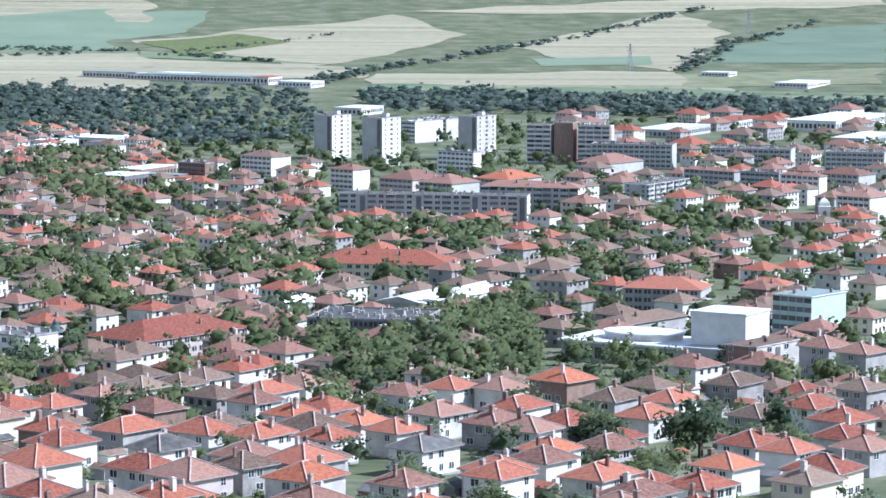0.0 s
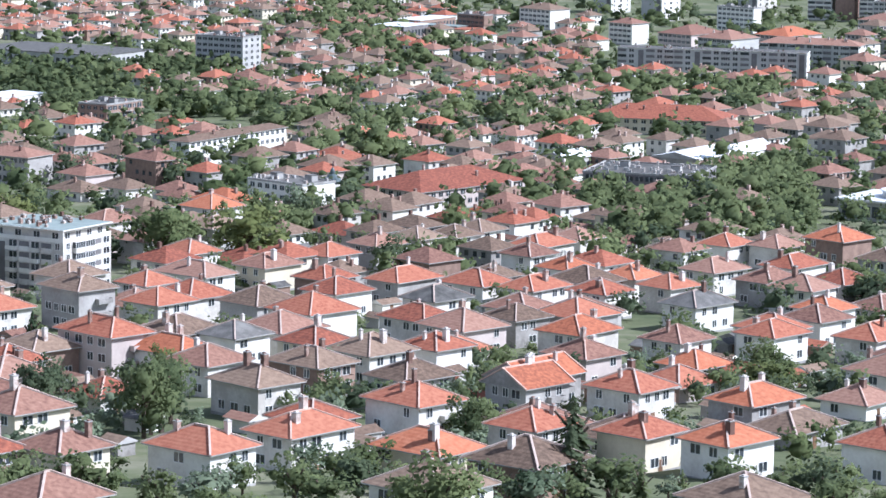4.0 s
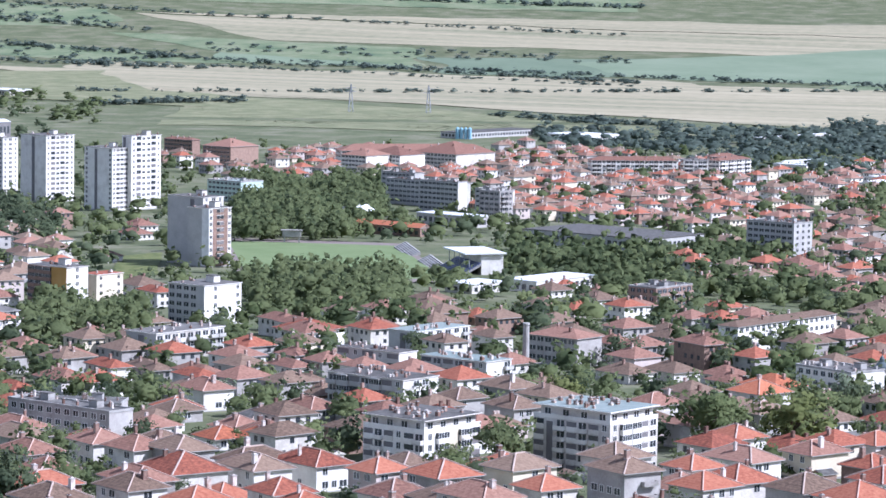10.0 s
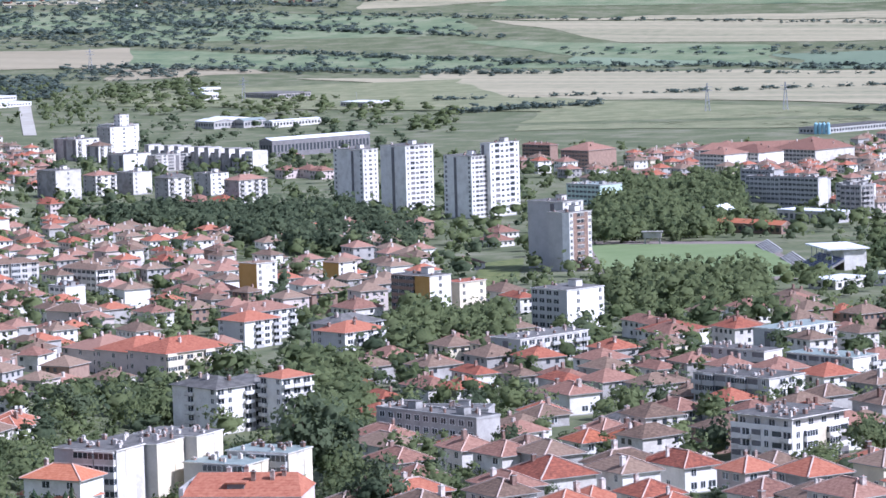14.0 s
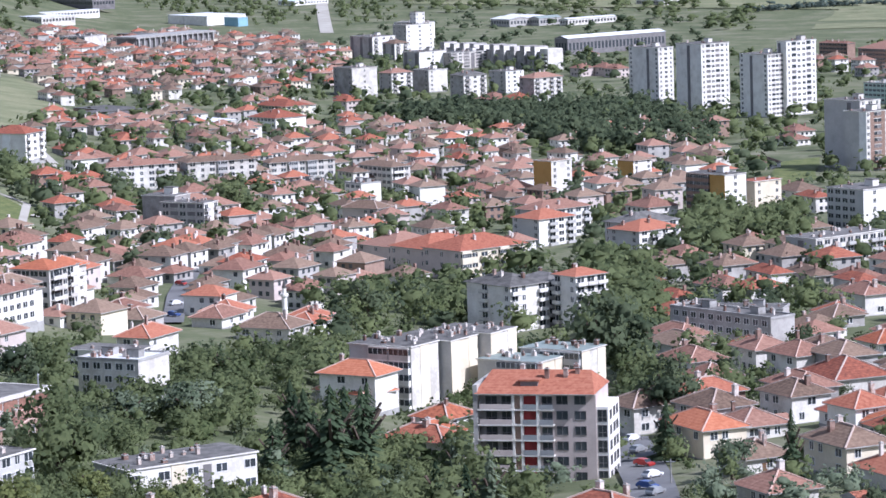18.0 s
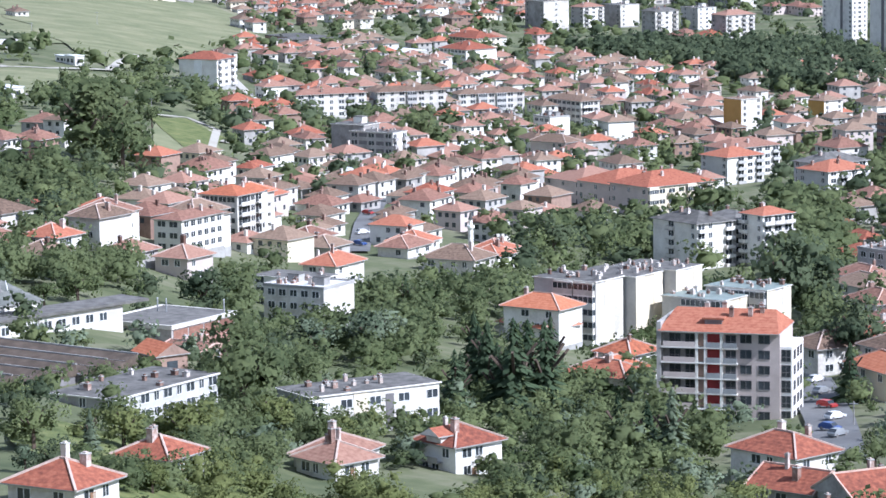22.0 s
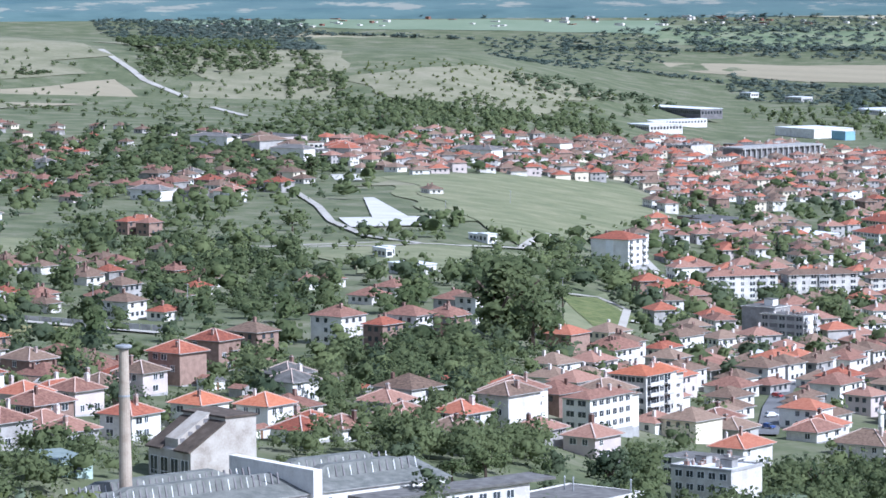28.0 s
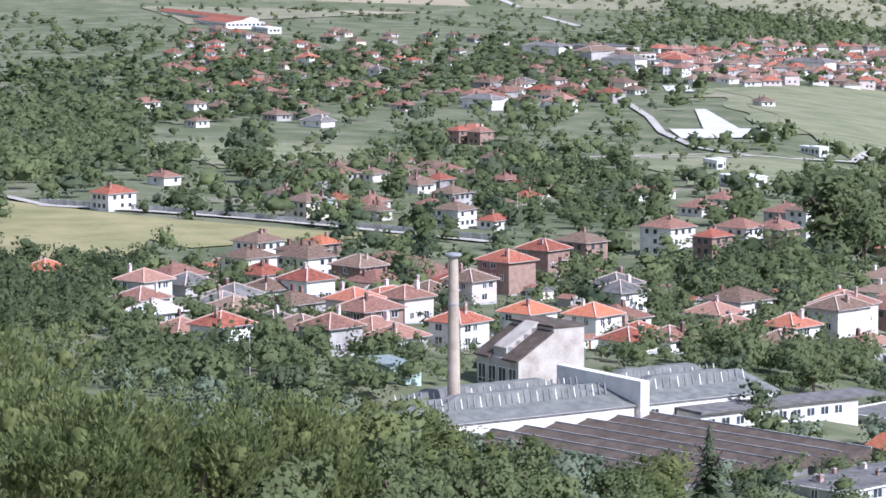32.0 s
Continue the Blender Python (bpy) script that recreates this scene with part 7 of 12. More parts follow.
far_house(-524.2, 943, -1, 7.1, 10.6, 2, "brown", "grey")
far_house(-486.6, 887.8, 1, 10.5, 14.0, 2, "red", "white")
far_house(-528.3, 969.4, -2, 10.9, 10.5, 2, "pink", "white")
far_house(-543.7, 1012.8, -2, 12.3, 10.6, 2, "pink", "white")
far_house(-502, 947.6, -0, 11.3, 13.2, 2, "brown", "pinkish")
far_house(-508.4, 991, -4, 8.9, 10.1, 2, "pink", "white")
far_house(-531.1, 1030.8, -36, 13.2, 8.0, 2, "brown", "grey")
house(-440.6, 796.8, -1, 10.3, 10.8, 1, "red", "white", detail=1, chimneys=2)
far_house(-512.9, 871.5, -2, 13.1, 10.1, 1, "pink", "white")
house(-451.2, 767.6, 0, 9.2, 10.7, 1, "brown", "grey", detail=1, chimneys=2)
far_house(-543.4, 909.3, -5, 7.9, 9.2, 1, "pink", "grey")
far_house(-452, 863.9, -4, 7.0, 9.9, 2, "red", "white")
far_house(-343.2, 918.1, -36, 10.3, 8.4, 1, "red", "white")
far_house(-374.1, 937, -33, 7.5, 7.0, 1, "red", "grey")
far_house(-332.2, 928.2, -39, 11.0, 7.0, 1, "pink", "white")
far_house(-326.2, 942.7, -41, 11.0, 7.0, 1, "brown", "grey")
house(-290.2, 874.7, -41, 10.3, 9.4, 1, "brown", "grey", detail=1, chimneys=2, pale_ridge=True)
house(-264, 697.6, -38, 10, 9.4, 1, "pink", "cream", detail=1, chimneys=2, pale_ridge=True)
house(-277.3, 825.9, -42, 9.3, 9.4, 1, "red", "white", detail=1, chimneys=2, pale_ridge=True)
house(-214.2, 690.4, -37, 9.2, 14, 2, "brown", "white", detail=1, chimneys=2, pale_ridge=True)
house(-207.1, 647, -35, 9.9, 9.4, 1, "red", "cream", detail=1, chimneys=2)
house(-191.8, 636.5, -41, 9.9, 9.4, 2, "red", "white", detail=1, chimneys=2)
house(-248, 801.8, -40, 10.2, 9.4, 1, "grey", "white", detail=1, chimneys=2)
far_house(-275.6, 922.9, -41, 13.2, 7.0, 2, "red", "white")
house(-208.4, 628.3, -39, 9.2, 9.4, 1, "red", "white", detail=1, chimneys=2)

far_house(-587.5, 797, 1, 7.0, 10.0, 2, "red", "pinkish")
far_house(-578.8, 817.7, -1, 9.6, 9.6, 3, "red", "brick")
far_house(-637.6, 906.8, -1, 12.0, 10.6, 2, "red", "grey")
far_house(-699.6, 955.7, -1, 9.2, 9.4, 1, "red", "white")
far_house(-684.5, 921.4, -2, 10.3, 10.5, 1, "red", "white")
far_house(-739.8, 959.3, -3, 7.4, 8.9, 1, "red", "white")
far_house(-703.1, 816, 1, 10.2, 9.4, 2, "pink", "white")
far_house(-805.5, 913, -4, 10.9, 8.4, 1, "pink", "white")
far_house(-981.4, 1142.8, -2, 7.0, 9.6, 2, "red", "brick")
far_house(-1193.3, 1407.5, -4, 10.1, 11.6, 2, "red", "white")
far_house(-1242.7, 1493.3, -2, 10.2, 13.0, 1, "pink", "white")
far_house(-1160.1, 1426.4, -5, 11.7, 11.8, 2, "pink", "white")
house(-540.3, 601.8, -3, 9.2, 14, 1, "red", "white", detail=1, chimneys=2, pale_ridge=True)

far_house(-726.5, 1524.3, -33, 14.0, 8.0, 2, "pink", "white")
far_house(-689.8, 1487.4, -37, 14.0, 10.8, 2, "red", "white")
far_house(-614.6, 1385.7, -26, 12.6, 7.0, 2, "pink", "grey")
far_house(-572.7, 1277.8, -36, 14.0, 8.0, 2, "pink", "grey")
block(-416.7, 1779.7, -26, 14.6, 11.3, 6, wall="grey", roof="grey", end="balconies")
block(-600.3, 2307.3, -64, 22.5, 107.8, 4, wall="white", roof="pink", end="balconies", pitched=True)
far_house(-571.7, 1642.2, -39, 14.8, 12.7, 1, "pink", "white")
far_house(-516.2, 1439, -37, 12.5, 8.1, 1, "brown", "white")
far_house(-412.6, 1202.9, -41, 15.0, 7.0, 2, "red", "white")

far_house(-218.6, 2208.4, -40, 15.0, 13.3, 2, "grey", "white")
shed(-179.9, 1872.0, -26, 21.2, 26.2, 8.0, wall="dark", roof="pale")
shed(-161.2, 1910.4, -26, 30.7, 11.9, 6.0, wall="grey", roof="green")
far_house(-144.1, 1951.8, -37, 11.7, 10.0, 2, "red", "brick")
far_house(-135.8, 1879.3, -38, 15.0, 13.5, 1, "brown", "pinkish")
far_house(-70.3, 1608.4, -36, 14.1, 7.0, 2, "brown", "grey")
far_house(-103.1, 1636.9, -36, 12.9, 11.9, 1, "grey", "white")
far_house(-93.6, 1507.9, -40, 10.8, 8.3, 1, "pink", "white")
far_house(-138.5, 1759.3, -36, 10.3, 9.1, 1, "pink", "white")
far_house(-141.4, 1660.1, -41, 14.5, 8.5, 1, "brown", "grey")
far_house(-165.8, 1693.4, -40, 14.8, 7.9, 1, "red", "brick")
far_house(-235.7, 1873.3, -37, 15.0, 9.0, 2, "brown", "grey")
far_house(-216.2, 1688.2, -40, 15.0, 7.0, 2, "pink", "white")
far_house(-238.4, 1751.3, -37, 15.0, 7.6, 1, "grey", "white")
far_house(-207.7, 1471.1, -40, 15.0, 13.5, 2, "red", "brick")
far_house(-122, 1314.4, -41, 12.9, 9.7, 1, "red", "white")
far_house(-88.6, 1393.1, -36, 7.8, 13.7, 1, "red", "white")
block(-141.6, 1203.2, -38, 16.7, 12.7, 2, wall="grey", roof="brown", pitched=True)
far_house(-262.1, 1298.1, -36, 10.1, 11.0, 1, "red", "white")
far_house(-287.6, 1346.1, -38, 11.2, 7.0, 1, "red", "white")
block(-231.0, 1263.2, -26, 13.0, 23.0, 3, wall="brick", roof="grey", front="windows", end="balconies")
far_house(-307.6, 2053.1, -41, 14.3, 8.3, 2, "pink", "white")
far_house(-289.1, 2058.3, -39, 15.0, 8.6, 2, "pink", "white")
far_house(-289.1, 2178.8, -36, 15.0, 10.8, 2, "pink", "white")
shed(-340.6, 2369.4, -26, 28.1, 7.9, 6.0, wall="white", roof="pale")
shed(-250.7, 2186.3, -26, 21.0, 16.4, 6.0, wall="white", roof="pale")

shed(-1488.7, 2577.2, -26, 82.0, 20.1, 6.0, wall="brick", roof="grey")
shed(-1476.8, 2441.8, -26, 13.4, 36.5, 8.0, wall="white", roof="grey")
shed(-1692.5, 2771.1, -26, 9.5, 66.0, 5.0, wall="white", roof="pale")
far_house(-1455.4, 2241.4, -33, 14.0, 8.1, 2, "pink", "brick")
far_house(-1366.7, 1853.4, -1, 11.7, 14.0, 2, "brown", "white")
far_house(-1398.1, 2085.8, -34, 14.0, 8.4, 1, "pink", "white")
far_house(-1378.5, 2110.9, -34, 14.0, 8.3, 1, "pink", "white")
far_house(-1415.1, 2285.4, -36, 14.0, 8.4, 2, "red", "white")
far_house(-1098.8, 1781.9, -35, 14.0, 8.2, 2, "pink", "white")
far_house(-1003.8, 1870.5, -34, 14.0, 8.0, 3, "pink", "brick")
block(-857.9, 1615.8, -26, 24.5, 20.3, 3, wall="white", roof="red", pitched=True)
far_house(-1051.2, 1839.4, -37, 14.0, 8.3, 2, "brown", "white")
far_house(-821.8, 1467, -36, 14.0, 8.0, 2, "red", "white")
far_house(-838.5, 1450.2, -36, 14.0, 8.0, 2, "pink", "white")
far_house(-1103, 2118.7, -39, 14.0, 8.9, 2, "pink", "white")
far_house(-1245, 2346.7, -38, 14.0, 8.4, 2, "pink", "white")

far_house(-525.4, 910.7, -0, 11.3, 10.7, 2, "brown", "white")
far_house(-541, 995.8, -1, 9.1, 14.0, 2, "pink", "white")
far_house(-496.3, 935.8, 0, 8.2, 14.0, 2, "pink", "pinkish")
far_house(-482.7, 862.6, -3, 7.0, 10.6, 1, "brown", "grey")
block(-456.9, 715.9, -2, 7.5, 15.5, 3, wall="white", roof="brown", pitched=True)
block(-480.9, 768.9, -2, 12.1, 12.1, 4, wall="white", roof="orange", end="balconies", pitched=True)
far_house(-593.8, 974.8, -5, 9.7, 14.0, 2, "brown", "white")
far_house(-565.1, 889.2, -3, 12.1, 9.4, 2, "red", "white")
far_house(-576.2, 934.7, -3, 8.2, 9.6, 1, "pink", "white")
far_house(-648.2, 1088.8, -37, 14.0, 8.0, 1, "pink", "white")
block(-660.3, 1274.1, -26, 17.7, 8.0, 2, wall="grey", roof="grey")
block(-636.2, 1272.7, -26, 11.4, 10.5, 3, wall="white", roof="grey")
block(-662.8, 1347.9, -26, 24.0, 10.5, 4, wall="white", roof="brown", end="balconies", pitched=True)
far_house(-600.3, 1185.3, -38, 14.0, 8.0, 2, "brown", "white")
far_house(-853.8, 1446.1, -38, 14.0, 8.5, 2, "red", "white")
far_house(-801.4, 1427, -36, 14.0, 8.0, 2, "pink", "white")
far_house(-806.5, 1476.3, -39, 14.0, 8.4, 2, "pink", "white")
far_house(-790.3, 1491.2, -36, 14.0, 8.0, 2, "pink", "white")
far_house(-842.9, 1614.7, -37, 14.0, 8.0, 1, "pink", "white")
far_house(-793.6, 1617.9, -38, 14.0, 8.0, 2, "pink", "white")
far_house(-735.8, 1543.5, -36, 14.0, 8.7, 2, "pink", "white")
shed(-969.9, 1623.8, -26, 14.4, 38.4, 6.0, wall="dark", roof="grey")
far_house(-878.1, 1400.3, -34, 14.0, 8.0, 3, "brown", "white")
far_house(-838, 1365.2, -34, 14.0, 8.0, 1, "red", "grey")
far_house(-1058.8, 1724.4, -37, 14.0, 8.5, 2, "pink", "white")
far_house(-1088.2, 1833.9, -38, 14.0, 8.6, 2, "pink", "brick")
far_house(-1095, 1880.2, -39, 14.0, 8.7, 2, "red", "white")
far_house(-1074.5, 1881.6, -39, 14.0, 8.6, 2, "brown", "white")
far_house(-611.8, 1163.3, -39, 14.0, 8.0, 1, "pink", "white")
far_house(-570.6, 1126.1, -36, 14.0, 8.0, 1, "pink", "white")
far_house(-525.9, 896.6, -3, 9.5, 9.9, 1, "pink", "white")


block(-455.3, 708, -2, 8.3, 18.6, 3, wall="white", roof="pink", end="windows", pitched=True)
far_house(-557.7, 877.6, -3, 8.8, 14.0, 2, "red", "white")
far_house(-691.1, 1116.3, -36, 14.0, 8.0, 1, "red", "white")
house(-507.4, 650.7, -4, 9.2, 9.4, 2, "grey", "white", detail=1, chimneys=2)
house(-453.3, 584.3, -4, 9.2, 9.4, 1, "red", "white", detail=1, chimneys=2, pale_ridge=True)
house(-484, 611, 1, 9.2, 9.6, 1, "orange", "white", detail=1, chimneys=2)
far_house(-1504.5, 1687.4, -5, 7.1, 8.3, 1, "red", "white")
far_house(-1399.4, 1639.5, 0, 7.0, 9.2, 1, "red", "white")

block(-374.3, 2299.8, -26, 9.3, 37.0, 4, wall="white", roof="pink", end="balconies", pitched=True)
shed(-350.6, 2434.1, -26, 4.3, 41.1, 5.0, wall="white", roof="pale")
shed(-317.2, 2415.1, -26, 4.2, 60.7, 5.0, wall="white", roof="pale")

block(-433.6, 2257.7, -68, 13.0, 59.8, 4, wall="white", roof="pink", end="balconies", pitched=True)
block(-394.7, 2275.6, -70, 13.1, 16.9, 4, wall="white", roof="grey", end="balconies")
block(-384.7, 2337.6, -65, 12.0, 20.2, 4, wall="white", roof="pink", end="balconies", pitched=True)
shed(-344.6, 2398.1, -26, 3.0, 41.9, 5.0, wall="white", roof="pale")
shed(-307.7, 2365.8, -26, 3.0, 59.5, 5.0, wall="white", roof="pale")
shed(-259.9, 2180.3, -26, 12.4, 19.6, 6.0, wall="white", roof="pale", rise=2)
shed(-224.7, 2219.5, -26, 14.6, 20.5, 7.0, wall="white", roof="grey")
shed(-400.0, 2777.2, -26, 3.0, 108.2, 5.0, wall="white", roof="pale")

shed(-388.0, 1362.2, -26, 29.1, 18.7, 4.0, wall="panel", roof="grey")
shed(-396.3, 1354.6, -26, 12.0, 8.1, 7.0, wall="panel", roof="grey", windows=False)
shed(-292.7, 1350.4, -26, 16.8, 39.5, 5.0, wall="white", roof="pale")
shed(-317.8, 1322.3, -26, 14.0, 20.6, 4.0, wall="white", roof="pale")
shed(-322.4, 1632.4, -26, 76.8, 44.8, 7.0, wall="panel", roof="grey")
shed(-351.6, 1637.0, -26, 23.9, 26.3, 7.0, wall="cream", roof="grey")
shed(-445.3, 1665.1, -26, 47.9, 8.2, 5.0, wall="brick", roof="orange", rise=2)
shed(-432.7, 1751.6, -26, 41.8, 13.4, 6.0, wall="grey", roof="pale")
shed(-480.1, 1725.7, -26, 11.3, 17.3, 8.0, wall="white", roof="pale", rise=3)
shed(-645.4, 2722.3, -26, 23.3, 92.7, 5.0, wall="panel", roof="grey")
shed(-558.5, 2691.4, -26, 45.2, 36.6, 6.0, wall="white", roof="pale")
shed(-1416.1, 3157.7, -26, 26.3, 18.1, 7.0, wall="white", roof="pale")
shed(-1347.9, 3190.9, -26, 51.6, 44.9, 5.0, wall="grey", roof="grey")
shed(-1206.6, 3074.0, -26, 39.7, 29.1, 5.0, wall="white", roof="pale")
shed(-1258.2, 2863.7, -26, 39.4, 26.5, 5.0, wall="white", roof="pale", rise=2)

shed(-815.6, 1107.3, -26, 11.7, 3.0, 4.0, wall="white", roof="pale")
shed(-863.7, 1245.8, -26, 14.8, 3.0, 3.0, wall="white", roof="pale")
shed(-737.4, 1021.1, -26, 12.6, 3.0, 4.0, wall="panel", roof="grey")

shed(-1902.7, 3272.1, -26, 22.0, 10.8, 5.0, wall="white", roof="pale")
shed(-1827.5, 3250.4, -26, 32.0, 14.4, 5.0, wall="white", roof="pale")
shed(-1656.9, 3132.1, -26, 39.2, 42.9, 4.0, wall="white", roof="pale")
shed(-1590.8, 3061.7, -26, 28.3, 42.0, 4.0, wall="white", roof="pale")
shed(-1350.0, 1981.5, -26, 3.0, 40.5, 4.0, wall="white", roof="grey")
shed(-1509.2, 1911.8, -26, 55.0, 34.9, 6.0, wall="pinkish", roof="grey")
shed(-1440.7, 1859.4, -26, 17.2, 29.7, 5.0, wall="white", roof="brown")

shed(-1960.0, 1965.3, -26, 211.1, 13.6, 4.0, wall="white", roof="red", rise=2)
shed(-1817.7, 1887.3, -26, 37.2, 10.9, 4.0, wall="white", roof="pale")

shed(-231.4, 3155.3, -26, 133.4, 31.3, 6.0, wall="white", roof="green")
shed(-311.7, 3191.0, -26, 58.3, 19.9, 6.0, wall="white", roof="green")
shed(-164.5, 3121.9, -26, 17.2, 26.1, 7.0, wall="white", roof="red")
shed(-131.9, 3092.6, -26, 34.3, 26.4, 5.0, wall="white", roof="pale")
shed(-254.3, 3205.1, -26, 36.4, 25.7, 4.0, wall="panel", roof="pale")
shed(261.0, 3237.5, -26, 28.3, 21.7, 4.0, wall="white", roof="pale")
shed(327.8, 3114.1, -26, 32.3, 60.1, 4.0, wall="white", roof="pale")
shed(-68.8, 2690.4, -26, 24.5, 38.0, 6.0, wall="white", roof="pale")




# ---- the landmark blocks of flats ----
for px, py, pw, pd, ph, pf, pe in ((-755.6, 1906.5, 26.3, 12.2, 36.4, "w...s.w", "wWw"), (-711.9, 1878.6, 21.8, 22.5, 39.5, "..s..", "wlWlWw"),
                                   (-649.2, 1809.2, 22.5, 15.0, 35.6, "w.s..w", "wlWlw"), (-632.6, 1819.0, 7.5, 23.4, 42.0, "s.", "wlWWlw")):
    flats(px, py, -26, pw, pd, 13, pf, pe, ph, label="tall white panel tower with columns of windows and small roof heads", heads=1, clutter=5)
flats(-474.5, 1438.0, -26, 22.0, 13.0, 11, "...s.", "wWw", 30.0, wall="panel", side="white", label="tall stepped tower beside the stadium, front greyed for shade, end white", heads=1, clutter=4)
flats(-462.5, 1421.5, -26, 13.0, 14.0, 9, "..v", "wnllnw", 26.0, wall="panel", side="white", parapet="brick", label="lower tower wing with brown loggias beside the stadium", heads=1, clutter=4)
flats(-367.7, 1125.6, -26, 17.4, 18.6, 5, "WWWW.", ".w..w", 14.8, side="white", wall="panel", roof="grey", label="white five-storey block with a front greyed for shade and flat roof", heads=1, clutter=6)
flats(-336.0, 999.3, -26, 13.0, 30.1, 3, ".s.", "bWbWbWWbb", 9.2, wall="panel", side="white", label="long three-storey white block with balconies and an end greyed for shade", heads=0, clutter=14)
flats(-574.2, 1331.5, -24, 11.1, 11.9, 6, "yyy", "w.w", 16.6, roof="brown", label="slim white block with an ochre end wall", heads=0, clutter=4)
flats(-550.9, 1367.6, -24, 9.9, 11.0, 5, "yy", "w.w", 12.4, roof="brown", pitched=True, label="white block with an ochre end wall and low roof")
flats(-449.8, 1199.2, -26, 20.4, 11.0, 6, "gggyy", ".w.", 16.4, wall="grey", side="white", parapet="brick", label="grey block with an ochre and white end", heads=1, clutter=5)
flats(-437.2, 1212.0, -26, 9.0, 14.0, 4, "..", "w.w", 12.0, wall="cream", roof="red", label="cream four-storey block with a red roof", heads=0, clutter=3)
flats(-493.5, 1143.5, -26, 14.6, 24.0, 4, "w..w", "bWbbWb", 11.4, wall="panel", side="white", roof="pink", pitched=True, label="white four-storey block with balconies and a faded tiled roof")
flats(-485.0, 1115.0, -26, 14.6, 17.0, 4, "w..w", ".bWb", 10.4, wall="panel", side="white", roof="red", pitched=True, label="white four-storey block with balconies and a red tiled roof")
flats(-429.0, 1070.0, -26, 15.1, 20.0, 4, "w..w", "bWbb", 11.0, wall="panel", side="white", roof="grey", pitched=True, label="white four-storey block with stacked balconies and a grey roof")
flats(-419.5, 1049.0, -26, 15.1, 18.7, 4, "w.w", "WbWb", 10.2, wall="panel", side="white", roof="red", pitched=True, label="white four-storey block with balconies and a red tiled roof")
for px, py, pw, pd, ph, pr in ((-499.1, 1026.2, 19.6, 22.0, 9.0, "pink"), (-481.5, 1017.6, 19.6, 25.0, 10.2, "red"), (-463.9, 1009.0, 19.6, 28.2, 10.8, "red")):
    flats(px, py, -26, pw, pd, 3, "w.w.w", "gWbWgWb", ph, wall="pinkish", side="cream", parapet="cream", roof=pr, pitched=True, heads=0, clutter=4, label="brown and peach terrace block with a stepped red tiled roof", sink=0.6)
flats(-380.9, 848.6, -26, 18.7, 13.0, 5, "..b..w", "bw.b", 13.4, wall="white", side="white", roof="grey", pitched=True, label="pale grey five-storey block with balconies and a low grey roof")
flats(-374.0, 859.5, -26, 13.0, 9.0, 5, "...", "bwb", 13.0, wall="white", side="white", roof="grey", pitched=True, label="white stair wing with balconies")
flats(-361.5, 855.0, -26, 9.0, 11.0, 5, "b.w", "bbb", 14.2, side="white", roof="red", pitched=True, label="white five-storey block with curved balconies and a red roof")
for k, (px, py, ph) in enumerate(((-330.6, 674.0, 14.6), (-326.2, 685.5, 15.6), (-321.4, 696.5, 16.4))):
    flats(px, py, -8, 16.5, 11.0, 5, ".gg" if k == 0 else "...", "c.c" if k else ".c.", ph, wall="panel", side="cream" if k == 1 else "white", parapet="white", roof="grey", heads=0, clutter=14, label="stepped white five-storey block with glazed balconies and cream end walls")
for k, (px, py, ph) in enumerate(((-306.4, 689.0, 10.4), (-300.4, 699.5, 11.4))):
    flats(px, py, -8, 16.0, 10.5, 4, ".gg", "c.c", ph, wall="panel", side="white" if k else "cream", roof="green", heads=0, clutter=12, label="stepped pale block with a green sheet roof")
flats(-285.7, 496.5, -30, 11.4, 25.5, 2, "w.w", "W.WcWsW.W", 7.2, wall="panel", side="white", roof="grey", heads=0, clutter=12, label="long two-storey white block with a flat grey roof")
flats(-192.0, 749.1, -26, 18.4, 20.0, 5, "lblwlb", "wgcgl", 13.6, attic=True, wall="white", parapet="white", roof="grey", heads=0, clutter=26, label="white and grey five-storey block with balconies and a set-back attic", sink=2.4)
flats(-152.5, 755.1, -26, 22.0, 18.0, 6, "lsblblw", "wgglW", 15.8, attic=True, wall="white", roof="green", heads=0, clutter=26, label="white six-storey block with balconies and a set-back attic", sink=1.5)
flats(-233.3, 867.3, -26, 26.6, 14.3, 4, "bglbglw", ".WW.", 11.6, wall="panel", side="white", roof="grey", heads=0, clutter=24, label="four-storey block with mixed balconies, front greyed for shade, white end", sink=2.0)
flats(-229.1, 943.8, -26, 24.5, 11.3, 4, "lblblw", "..b", 11.2, wall="panel", side="white", roof="green", heads=0, clutter=20, label="four-storey block with balconies, front greyed for shade, white end", sink=3.0)
flats(-258.0, 952.0, -26, 24.0, 8.0, 3, "lwlwl", "..", 9.0, wall="panel", side="white", roof="grey", heads=0, clutter=12, label="low block with a front greyed for shade and a white end")
flats(-267.2, 1050.1, -26, 12.0, 26.0, 4, ".s.", "bWbbWb", 11.0, wall="panel", side="white", roof="green", heads=0, clutter=12, label="four-storey white block with balconies and an end greyed for shade", sink=3.0)
for px, py, pw, pd, ph in ((-72.0, 2159.5, 15.0, 19.0, 28.0), (-39.5, 2088.9, 16.0, 18.0, 30.0), (20.2, 2153.1, 15.0, 20.0, 28.0)):
    flats(px, py, -38, pw, pd, 10, "..s", "wWw", ph, wall="panel", side="white", label="ten-storey tower with a dark slot, front greyed for shade, white end", heads=1, clutter=4)
flats(60.0, 2122.0, -14, 15.0, 14.0, 8, "lll", "..", 24.0, wall="white", label="eight-storey white block with balcony bands", heads=0, clutter=4)
flats(75.5, 2120.0, -14, 12.0, 14.0, 9, "nnn", "..", 25.5, wall="brick", label="dark brown tower between white wings", heads=0, clutter=3)
